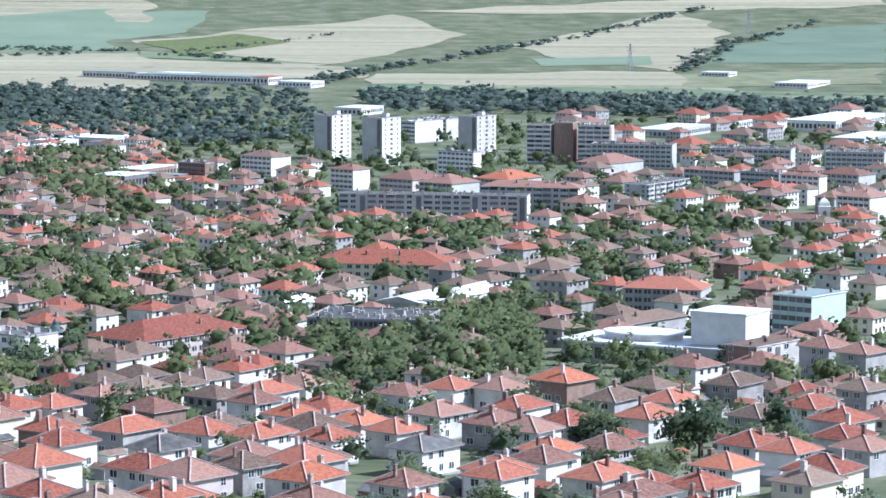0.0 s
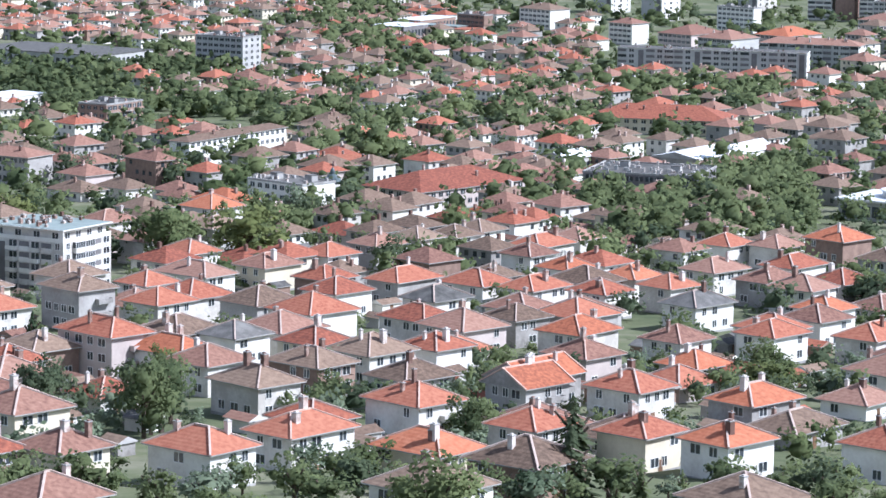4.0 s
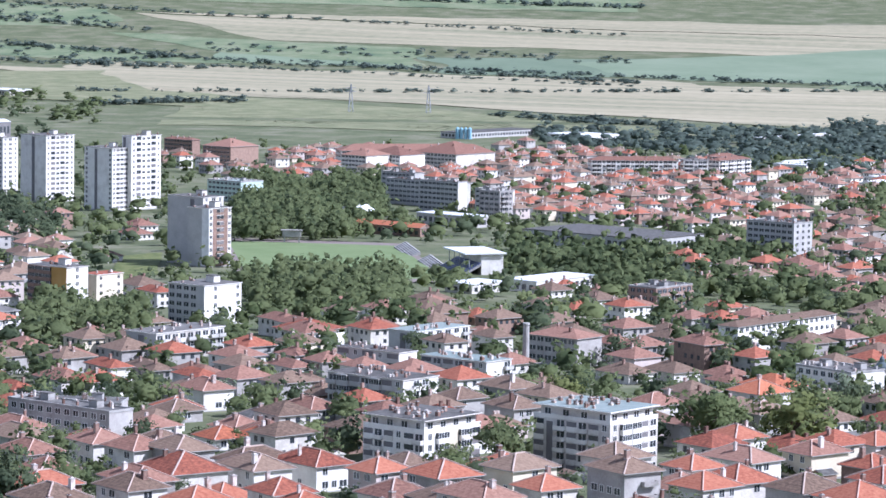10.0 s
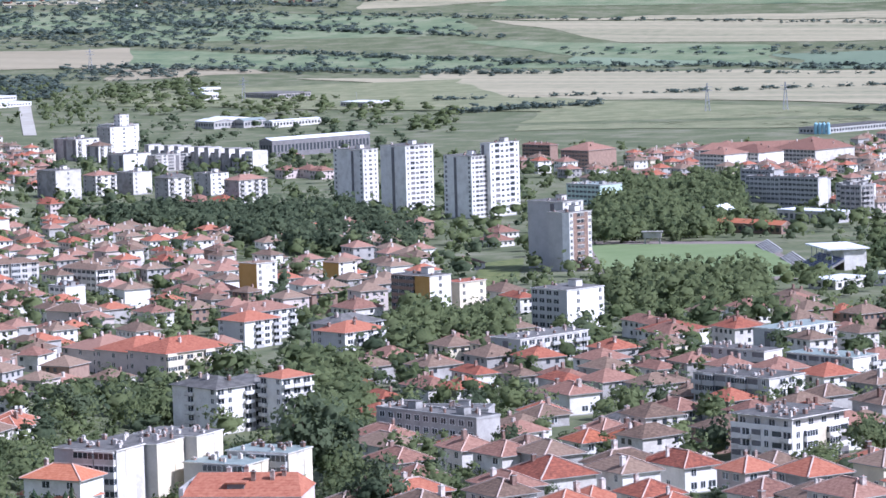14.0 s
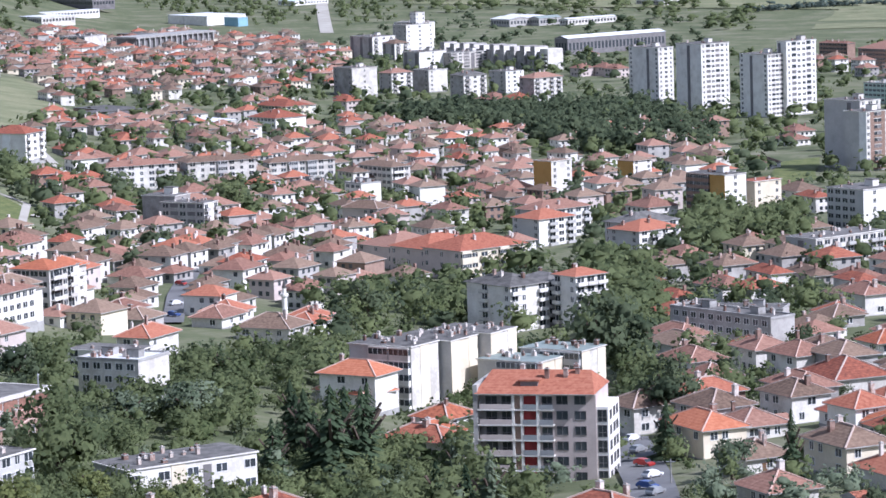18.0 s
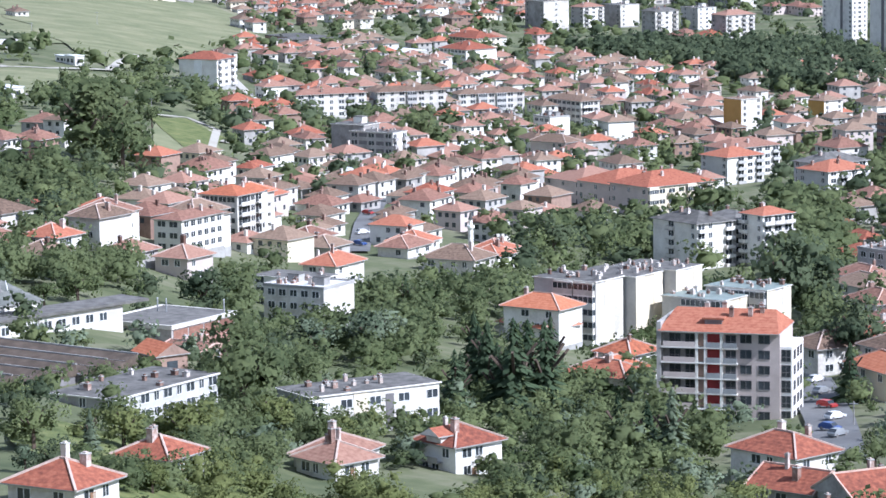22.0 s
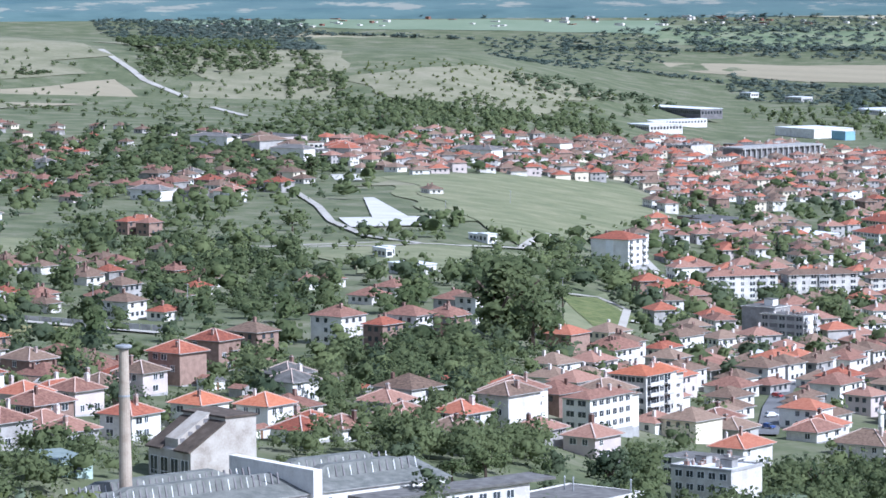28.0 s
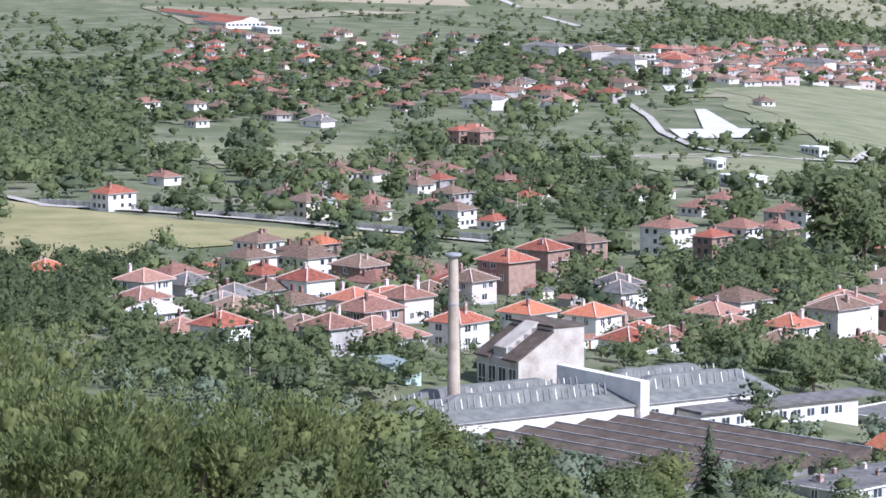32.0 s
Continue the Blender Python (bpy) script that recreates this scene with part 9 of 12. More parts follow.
for px, py, pw, pd, ps in ((-934.3, 1851.7, 14.0, 11.0, 2), (-880.0, 1950.0, 18.0, 16.0, 1), (-864.0, 1951.0, 16.0, 14.0, 1), (-889.7, 2180.3, 14.0, 12.0, 2), (-905.0, 2196.0, 15.0, 12.0, 2), (-996.1, 2386.6, 13.0, 9.0, 1), (-920.0, 2190.0, 12.0, 12.0, 2)):
    far_house(px, py, -28, pw, pd, ps, "red", "pinkish")
house(-753.2, 802.2, -2, 11.0, 9.4, 2, "green", "greenish", detail=1, rise=1.4, balcony=True)
house(-587.9, 1178.9, -10, 16.8, 9.5, 2, "brown", "pinkish", detail=1, sink=-0.8)
house(-459.6, 677.5, 0, 11.0, 12.5, 3, "pink", "white", detail=1, pale_ridge=True, balcony=True, sink=1.0)
house(-468.6, 732.1, -8, 10.0, 13.0, 3, "brown", "white", detail=1, pale_ridge=True)
house(-491.6, 795.7, -2, 9.5, 10.5, 4, "orange", "white", detail=1, balcony=True, sink=0.8)
house(-409.2, 764.1, 0, 15.2, 11.7, 2, "brown", "white", detail=1, sink=1.6)
house(-449.0, 639.2, 0, 9.2, 9.6, 2, "red", "white", detail=1, pale_ridge=True, sink=2.2)
house(-471.0, 640.0, 0, 10.0, 9.5, 2, "pink", "grey", detail=1, sink=1.8)


def sawtooth_block(ax, ay, bx, by, n, h):
    """A long row of dark stepped wall slices with a white balconied end."""
    b = thing("apartment_block", ax, ay, math.degrees(math.atan2(by - ay, bx - ax)), "long dark stepped block of flats with a row of pointed gables", "apartment building")
    length = math.hypot(bx - ax, by - ay)
    step = length / n
    for i in range(n + 1):
        claim(ax + (bx - ax) * i / n, ay + (by - ay) * i / n + 6, 9)
    for i in range(n):
        body = Shape().box(step * 0.42, step, 0.6, 13.0, -4, h - 4.0).box(step * 0.5, step * 0.9, 0.35, 0.6, 0, h - 5.0, 1)
        wing = part("wing", body.mesh("wing", WALL["dark"], WALL["grey"]), b, pose(step * i, 0, 0))
        fin = Shape().box(0, step * 0.42, -1.4, 11.0, -4, h - 0.7 * (i % 3 == 1))
        part("gable", fin.mesh("gable", WALL["grey"]), wing, None, "tall grey gable wall")
        # White sheet on the upper gable side paints in its sunlit part.
        part("gable_side", Shape().box(step * 0.42, step * 0.42 + 0.15, -1.4, 11.0, h - 7.5, h - 0.8).mesh("gable_side", WALL["white"]), wing, None, "white sheet for the sunlit gable side")
    part("end_block", Shape().box(length, length + 9, -2, 12, -4, h - 1.5).mesh("end_block", WALL["white"]), b, None, "white balconied end block")
    for fl in range(4):
        part("balcony", Shape().box(length + 1, length + 8, -3.1, -2, 1.0 + 2.9 * fl, 2.1 + 2.9 * fl).mesh("balcony", WALL["white"]), b)
        # Flat dark sheet behind the parapet for the balcony's shaded opening.
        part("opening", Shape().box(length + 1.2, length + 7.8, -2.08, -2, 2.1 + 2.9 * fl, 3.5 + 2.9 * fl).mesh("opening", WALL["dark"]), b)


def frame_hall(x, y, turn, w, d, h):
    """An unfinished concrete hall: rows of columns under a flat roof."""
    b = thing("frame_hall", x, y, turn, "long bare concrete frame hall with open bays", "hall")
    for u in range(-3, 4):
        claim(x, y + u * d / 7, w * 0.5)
    # Solid dark core put in for the shade inside the open bays.
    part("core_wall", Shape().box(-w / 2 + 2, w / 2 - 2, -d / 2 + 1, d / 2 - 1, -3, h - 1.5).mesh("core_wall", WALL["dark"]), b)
    part("roof", Shape().box(-w / 2, w / 2, -d / 2, d / 2, h - 1.5, h).mesh("roof", CONCRETE), b)
    for i in range(15):
        for sx in (-1, 1):
            part("column", shared(("hall_column", h), lambda: Shape().box(-0.7, 0.7, -0.7, 0.7, -3, h - 1.5).mesh("column", CONCRETE)), b, pose(sx * (w / 2 - 0.8), -d / 2 + d * (i + 0.5) / 15, 0))


sawtooth_block(-1084.0, 2309.0, -977.0, 2252.0, 10, 17.5)
frame_hall(-1409.6, 2462.0, -14, 26.0, 96.0, 12.0)


# ---- by the mosque street and at the village's edge ----
flats(-390.6, 651.5, -4, 16.7, 9.4, 3, "W.W.W", "WW", 7.8, wall="white", side="white", roof="grey", heads=0, clutter=3, label="white three-storey block with a flat grey roof among trees")
house(-423.2, 655.6, -4, 9.2, 10.0, 2, "pink", "pinkish", detail=1, pale_ridge=True, sink=0.8)


def panel_workshop(x, y, turn, w, d, h):
    """A flat-roofed workshop: pale parapet, red panels under it and two stove pipes."""
    b = thing("workshop", x, y, turn, "low workshop with a flat grey roof and red wall panels", "workshop")
    for u in (-w / 4, w / 4):
        q = pose(x, y, 0, 0, 0, turn) @ Vector((u, 0, 0))
        claim(q.x, q.y, d * 0.55)
    part("wall", Shape().box(-w / 2, w / 2, -d / 2, d / 2, -4, h - 0.7).mesh("wall", WALL["grey"]), b)
    part("roof", Shape().box(-w / 2 + 0.3, w / 2 - 0.3, -d / 2 + 0.3, d / 2 - 0.3, h - 0.3, h - 0.1).mesh("roof", ROOF["grey"]), b)
    rim = Shape().box(-w / 2 - 0.3, w / 2 + 0.3, -d / 2 - 0.3, -d / 2 + 0.3, h - 0.7, h + 0.1).box(-w / 2 - 0.3, w / 2 + 0.3, d / 2 - 0.3, d / 2 + 0.3, h - 0.7, h + 0.1)
    rim.box(-w / 2 - 0.3, -w / 2 + 0.3, -d / 2 + 0.3, d / 2 - 0.3, h - 0.7, h + 0.1).box(w / 2 - 0.3, w / 2 + 0.3, -d / 2 + 0.3, d / 2 - 0.3, h - 0.7, h + 0.1)
    part("parapet", rim.mesh("parapet", WALL["white"]), b, None, "white parapet")
    for v in (-0.36, -0.12, 0.12, 0.36):
        part("panel", shared(("workshop_panel", d), lambda: Shape().box(-0.11 * d, 0.11 * d, -0.08, 0.0, 0.3, h - 1.0).mesh("panel", ROOF["pink"])), b, pose(w / 2, v * d, 0, 0, 0, 90), "faded red panel")
    for u, v in ((-w * 0.3, d * 0.2), (-w * 0.18, d * 0.2), (w * 0.42, d * 0.42)):
        part("pipe", shared("stove_pipe", lambda: stacked([(0.14, 0, 0), (0.14, 2.6, 0), (0.22, 2.6, 0), (0.05, 2.9, 0)], sides=8).mesh("pipe", METAL)), b, pose(u, v, h - 0.2))


panel_workshop(-362.6, 554.9, -4, 18.0, 21.0, 4.0)
flats(-299.0, 447.8, -4, 13.0, 27.0, 2, "w.w.w", "WwWwWwWwW", 5.6, wall="grey", side="panel", roof="grey", heads=0, clutter=9, label="low grey school block with a flat roof and vents", sink=1.2)
house(-350.5, 548.0, -4, 9.0, 12.0, 1, "pink", "brick", detail=1, rise=1.2, hip=0.0, sink=1.6)
house(-344.5, 536.0, -4, 9.0, 9.0, 1, "pink", "brick", detail=1, rise=1.2, hip=0.0, sink=1.4)
house(-1433.1, 1811.5, -2, 16, 30, 3, "brown", "grey", detail=1, rise=3.2)
house(-1357.8, 1745.5, -2, 28, 12, 3, "grey", "white", detail=1, rise=2.4)
house(-1374.5, 1863.9, -2, 14, 14, 2, "brown", "pinkish", detail=1, rise=3.2)
house(-1312, 1890, -2, 34, 13, 2, "grey", "white", detail=1, rise=2.4)
house(-1332.5, 1768, -2, 18, 12, 3, "red", "pinkish", detail=1, rise=3.2)
house(-1150.5, 1358, -2, 21, 10, 2, "grey", "white", detail=1, rise=2.4)
house(-1262.4, 1526.5, -2, 11.5, 9, 2, "grey", "white", detail=1, rise=2.4)
house(-1117.9, 1383, -2, 14.5, 10, 2, "pink", "white", detail=1, rise=3.2)
house(-1005, 1178.8, -2, 14, 9, 1, "red", "pinkish", detail=1, rise=3.2)
house(-1495.6, 1591, -2, 12, 9, 2, "red", "white", detail=1, rise=3.2)
house(-1084.2, 1159.9, -2, 13.5, 9, 1, "grey", "white", detail=1, rise=2.4)
house(-1377.3, 1526.5, -2, 12, 9, 2, "grey", "white", detail=1, rise=2.4)
house(-1492.9, 1831.3, -2, 34, 14, 3, "grey", "white", detail=1, rise=2.4)
house(-1404, 2120, -2, 28, 16, 2, "pink", "white", detail=1, rise=3.2)
house(-1385, 1834, -2, 14, 20, 2, "red", "white", detail=1, rise=3.2)

# ---- the houses under the slope ----
for px, py, pr in ((-256.0, 430.0, 7), (-250.0, 420.0, 6), (-246.0, 452.0, 8), (-240.0, 438.0, 7), (-236.0, 425.0, 6), (-202.0, 478.0, 6), (-186.0, 448.0, 6), (-150.0, 430.0, 7)):
    claim(px, py, pr)
house(-233.1, 333.0, -2, 10.0, 9.0, 1, "red", "white", detail=2, chimneys=2, pale_ridge=True)
house(-257.5, 391.4, -2, 9.0, 8.5, 1, "red", "white", detail=2, chimneys=2, pale_ridge=True)
house(-259.5, 444.1, -20, 9.5, 8.6, 1, "pink", "white", pale_ridge=True, detail=2)
villa = house(-251.3, 468.5, -20, 9.6, 9.9, 2, "red", "white", pale_ridge=True, detail=2, sink=1.2)
part("dormer_wall", Shape().box(-1.7, 1.7, -5.3, -1.0, 5.6, 7.5).mesh("dormer_wall", WALL["white"]), villa)
part("dormer_roof", hip_roof(3.4, 5.6, 7.4, 1.2, 0.5, 0.0)[0].mesh("dormer_roof", ROOF["red"], WALL["white"], CONCRETE), villa, pose(0, -2.9, 0))
part("balcony", Shape().box(-1.7, 1.7, -6.2, -4.9, 3.0, 3.15, 1).box(-1.7, 1.7, -6.2, -6.1, 3.15, 4.0).mesh("balcony", WALL["grey"], CONCRETE), villa)
house(-288.5, 601.0, -10, 15.1, 9.0, 2, "red", "white", pale_ridge=True, detail=2, sink=1.8)
house(-333.0, 658.8, -20, 15.5, 9.5, 2, "orange", "white", detail=1, sink=1.5)
house(-206.1, 494.5, -20, 14.1, 10.0, 2, "red", "white", pale_ridge=True, detail=2, sink=1.0)
house(-192.0, 466.0, -12, 11.0, 9.0, 2, "red", "grey", hip=0.0, detail=2, sink=2.6)
house(-178.3, 461.7, -36, 10.5, 12.5, 1, "red", "grey", hip=0.0, detail=2, sink=0.6)
house(-154.2, 448.1, -40, 10.4, 14.0, 2, "orange", "brick", hip=0.0, detail=2, sink=1.4)
house(-135.9, 437.7, -36, 12.2, 15.0, 2, "red", "grey", hip=0.0, detail=2, sink=0.6)
house(-124.5, 424.0, -25, 10.0, 11.0, 2, "brown", "brick", hip=0.0, detail=2, sink=0.2)
for px, py, pw, pd, pr in ((-175.0, 439.8, 4.8, 5.4, "brown"), (-146.7, 417.5, 5.0, 4.0, "red"), (-116.0, 409.0, 5.0, 6.0, "brown"), (-134.0, 413.0, 4.0, 7.0, "brown")):
    house(px, py, -32, pw, pd, 1, pr, "grey", rise=1.2, hip=0.0, detail=1, chimneys=0, name="garden_shed", sink=1.0)


def culture_hall():
    """The town's theatre: a glazed low front, a raised oval roof and the tall stage tower."""
    b = thing("culture_hall", 60.0, 968.0, -30, "low pale culture hall with oval roof and tall stage tower", "hall")
    for u in (-18, -6, 6, 18):
        claim(60 + 0.87 * u, 968 - 0.5 * u, 13)
    part("wall", Shape().box(-24, 14, -11, 12, -3, 5.6).mesh("wall", WALL["panel"]), b)
    part("roof", Shape().box(-25, 15, -12, 12.6, 5.6, 6.2, 1).box(-24.6, 14.6, -11.6, 12.2, 6.2, 6.3).mesh("roof", ROOF["pale"], WALL["white"]), b, None, "pale sheet roof")
    for i in range(11):
        part("glazing", shared("hall_glazing", lambda: Shape().box(-1.3, 1.3, -0.08, 0, 0, 3.2).mesh("glazing", GLASS)), b, pose(-21.5 + 3.2 * i, -11, 1.2))
    oval = stacked([(1.0, 6.2, 1), (1.0, 8.0, 1), (1.04, 8.0, 0), (1.04, 8.4, 0)], sides=24)
    oval.v = [(-4 + p[0] * 12, 2 + p[1] * 8.5, p[2]) for p in oval.v]
    part("oval_roof", oval.mesh("oval_roof", ROOF["pale"], WALL["white"]), b, None, "raised oval roof")
    tower = part("stage_tower", Shape().box(14, 31, -4, 12, -3, 15.5).mesh("stage_tower", WALL["white"]), b, None, "tall windowless white stage tower")
    part("tower_roof", Shape().box(13.7, 31.3, -4.3, 12.3, 15.5, 16.0).mesh("tower_roof", ROOF["pale"]), tower)
    part("side_wing", Shape().box(14.02, 30, -11, -4, -3, 6.4).mesh("side_wing", WALL["panel"]), b)


culture_hall()
flats(89.4, 934.1, -38, 10.0, 26.0, 3, "w.w", ".WsW.s", 9.0, side="white", wall="brick", roof="brown", heads=0, clutter=8, label="white three-storey block with a dark stair window")
flats(112.3, 1037.5, -38, 14.0, 20.0, 5, "lllll", "..", 15.0, wall="greenish", roof="green", heads=0, clutter=5, label="pale green five-storey office block")


def patch_hills(name, wood, mid, pale, amount):
    """Far slopes, their colours blued for haze: woodland broken by flat pale patches of field and quarry."""
    m = bpy.data.materials.new(name)
    m.use_nodes = True
    n, k = m.node_tree.nodes, m.node_tree.links
    geo, mp = n.new("ShaderNodeNewGeometry"), n.new("ShaderNodeMapping")
    mp.inputs["Scale"].default_value = (0.009, 0.009, 0.075)
    k.new(geo.outputs["Position"], mp.inputs["Vector"])
    ns = n.new("ShaderNodeTexNoise")
    ns.inputs["Scale"].default_value, ns.inputs["Detail"].default_value, ns.inputs["Roughness"].default_value = 1.0, 7, 0.62
    k.new(mp.outputs[0], ns.inputs["Vector"])
    ramp = n.new("ShaderNodeValToRGB")
    e = ramp.color_ramp.elements
    e[0].position, e[0].color = 0.35, (*wood, 1)
    e[1].position, e[1].color = 0.5, (*mid, 1)
    for at, c in ((amount - 0.02, mid), (amount + 0.03, pale)):
        q = e.new(at)
        q.color = (*c, 1)
    k.new(ns.outputs["Fac"], ramp.inputs[0])
    b = n["Principled BSDF"]
    b.inputs["Roughness"].default_value = 1.0
    b.inputs["Specular IOR Level"].default_value = 0.1
    k.new(ramp.outputs[0], b.inputs["Base Color"])
    return m


def foothills():
    """Low wooded hills and pale slopes at the far edge of the plain, one behind the other."""
    # The wood and mid tones carry the haze of the distance.
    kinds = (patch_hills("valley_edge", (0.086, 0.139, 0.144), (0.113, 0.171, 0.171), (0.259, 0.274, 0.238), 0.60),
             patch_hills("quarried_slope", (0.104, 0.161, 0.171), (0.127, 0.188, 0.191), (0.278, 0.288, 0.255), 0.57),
             patch_hills("hazed_wooded_foothill", (0.096, 0.159, 0.173), (0.117, 0.182, 0.191), (0.206, 0.252, 0.244), 0.63),
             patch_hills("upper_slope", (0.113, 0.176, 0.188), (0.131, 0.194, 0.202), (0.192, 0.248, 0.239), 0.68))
    for layer, (r, base, amp) in enumerate(((4848, 92, 4), (4856, 103, 8), (4864, 118, 10), (4871, 136, 14))):
        v, f = [], []
        cols, rows = 260, 7
        for i in range(cols):
            a = -62 + 84 * i / (cols - 1)
            top = base + amp * (noise.noise(Vector((a * 0.16, layer * 7, 0))) + 0.5 * noise.noise(Vector((a * 0.55, layer * 3, 2))) + 0.2 * noise.noise(Vector((a * 2.1, layer, 5))))
            for j in range(rows):
                u = j / (rows - 1)
                v.append(((r + 6 * u) * math.sin(radians(a)), (r + 6 * u) * math.cos(radians(a)), 74 + (top - 74) * u ** 0.8))
        for i in range(cols - 1):
            for j in range(rows - 1):
                k = i * rows + j
                f.append((k, k + rows, k + rows + 1, k + 1))
        me = bpy.data.meshes.new("foothills")
        me.from_pydata(v, [], f)
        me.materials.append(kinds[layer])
        me.polygons.foreach_set("use_smooth", [True] * len(f))
        me.update()
        tagged(new("foothills", me), "low wooded foothills with pale slopes across the plain", "hills", kind="structure")
    s = Shape()
    rnd = random.Random(9)
    for i in range(170):
        a = rnd.choice((-24, -27, -32, -20, -17, -37, -30)) + rnd.gauss(0, 1.6)
        r = rnd.uniform(4700, 4845)
        x, y = r * math.sin(radians(a)), r * math.cos(radians(a))
        z = ground_z(x, y)
        w = rnd.uniform(2, 7)
        s.box(x - w, x + w, y - 3, y + 3, z - 1, z + rnd.uniform(1.5, 4), rnd.choice((0, 0, 1)))
    tagged(new("far_villages", s.mesh("far_villages", WALL["white"], ROOF["pink"])), "tiny white and red houses of villages across the plain", "villages", kind="stuff")


foothills()


def car(x, y, turn, paint):
    c = thing("car", x, y, turn, f"small {paint} car parked on the street between the houses", "car")
    p = PAINT[paint]
    s = Shape()
    prof = ((-2.0, 0.35), (2.0, 0.35), (2.05, 0.75), (1.2, 0.9), (0.6, 1.4), (-1.2, 1.42), (-1.9, 0.95), (-2.05, 0.7))
    for y0 in (-0.82, 0.82):
        s.v += [(px, y0 * (0.86 if pz > 1 else 1), pz) for px, pz in prof]
    n = len(prof)
    s.f += [tuple(range(n - 1, -1, -1)), tuple(range(n, 2 * n))] + [(i, (i + 1) % n, n + (i + 1) % n, n + i) for i in range(n)]
    s.m += [0, 0] + [1 if i in (3, 5) else 0 for i in range(n)]
    part("body", shared(("car", paint), lambda: s.mesh("body", p, GLASS)), c, pose(0, 0, 0.62))
    for sx in (-1.25, 1.25):
        for sy in (-0.8, 0.8):
            part("wheel", shared("wheel", lambda: stacked([(0.1, -0.1, 0), (0.32, -0.1, 0), (0.32, 0.1, 0), (0.1, 0.1, 0)], sides=10).mesh("wheel", WALL["dark"])), c, pose(sx, sy, 0.94, 90))


PAINT = {
    "white": surface("car_white", ((0.6, 0.6, 0.6), (0.75, 0.75, 0.75)), 0.5, 0.3),
    "silver": surface("car_silver", ((0.3, 0.31, 0.32), (0.42, 0.43, 0.44)), 0.5, 0.3, metal=0.4),
    "red": surface("car_red", ((0.3, 0.03, 0.03), (0.4, 0.05, 0.04)), 0.5, 0.3),
    "blue": surface("car_blue", ((0.04, 0.07, 0.2), (0.07, 0.12, 0.3)), 0.5, 0.3),
}
for i, spot in enumerate(k for k in SPOT if k.startswith("car_")):
    car(*SPOT[spot], (70, 75, -20, 65, -15)[i % 5], ("white", "silver", "red", "white", "blue")[i % 5])


def pylon(x, y, h):
    p = thing("pylon", x, y, 25, "thin steel lattice power pylon on the open plain", "pylon")
    b = 2.2
    for sx in (-1, 1):
        for sy in (-1, 1):
            part("leg", shared(("pleg", round(h), sx, sy), lambda: Shape().bar((sx * b, sy * b, -1), (sx * 0.3, sy * 0.3, h), 0.35).mesh("leg", METAL)), p)
    for k in range(6):
        u = k / 6
        w = b * (1 - u) + 0.3 * u
        part("brace", Shape().bar((-w, -w, h * u), (w, -w, h * (u + 0.15)), 0.22).bar((w, w, h * u), (-w, w, h * (u + 0.15)), 0.22).mesh("brace", METAL), p)
    for z in (0.74, 0.87):
        part("crossarm", Shape().bar((-5, 0, h * z), (5, 0, h * z), 0.4).mesh("crossarm", METAL), p)


for spot in [k for k in SPOT if k.startswith("pylon_")]:
    pylon(*SPOT[spot], 26)

marker = thing("marker_post", *SPOT["marker_post"], 0, "thin white painted marker post on the grassy slope", "post")
part("shaft", stacked([(0.06, -0.5, 0), (0.06, 2.2, 0)], sides=8).mesh("shaft", FRAME), marker)
part("cap", stacked([(0.08, 2.2, 0), (0.08, 2.3, 0), (0.01, 2.36, 0)], sides=8).mesh("cap", FRAME), marker)

finish_far_houses(FAR_BUILT)


# ---- rows of houses along the streets ----
street_houses([(-270, 2047), (-78, 2053), (-56, 1476), (-195, 1474)], 23, -26, 27, (1,2), (9.8, 12.8), 0.85)
street_houses([(-60, 1581), (209, 1597), (128, 974), (-37, 961)], 25, -26, 28, (2,2,2), (9.8, 12.8), 0.62)
street_houses([(-195, 1474), (-56, 1476), (-37, 961), (-127, 957)], 23, -26, 29, (1,2,2), (9.8, 12.8), 0.62)
street_houses([(79, 2230), (284, 2184), (209, 1597), (56, 1586)], 29, -26, 30, (2,3,3), (10, 16), 0.85)
street_houses([(-124, 941), (126, 956), (88, 670), (-87, 659)], 16, -26, 31, (1,2,2), (9.5, 12.5), 0.28)
street_houses([(-322, 2446), (-216, 2450), (-160, 2050), (-270, 2047)], 27, -26, 32, (2,2), (9.8, 12.8), 0.85)
street_houses([(92, 2604), (356, 2735), (284, 2184), (77, 2170)], 39, -26, 33, (2,3), (12, 22), 0.6)
street_houses([(-365, 1212), (-44, 1399), (-30, 958), (-243, 803)], 25, -26, 34, (1,2,2), (9.8, 12.8), 0.62)
street_houses([(-243, 803), (-30, 958), (-15, 512), (-148, 488)], 16, -26, 35, (1,2,2), (9.5, 12.5), 0.28)
street_houses([(-614, 2630), (-277, 2270), (-206, 1693), (-314, 1763), (-455, 1948)], 21, -26, 36, (1,2), (8.8, 11.8), 0.85)
street_houses([(-314, 1763), (-186, 1697), (-51, 1605), (-44, 1399), (-247, 1385)], 23, -26, 37, (1,2), (9.8, 12.8), 0.95)
street_houses([(-729, 2360), (-697, 2457), (-499, 2423), (-381, 2419), (-280, 1742), (-416, 1821), (-579, 2149)], 18, -26, 52, (1,2,2), (8, 12), 0.85)
street_houses([(-827, 1709), (-625, 1672), (-453, 1210), (-609, 1257)], 23, -26, 82, (2,2,3), (9.8, 12.8), 0.85)
street_houses([(-437, 1088), (-308, 1053), (-160, 829), (-145, 752), (-306, 761)], 23, -26, 83, (1,2), (9.8, 12.8), 0.85)
street_houses([(-780, 2286), (-686, 2413), (-580, 2040), (-644, 2042)], 27, -26, 85, (2,3), (9.8, 12.8), 0.85)
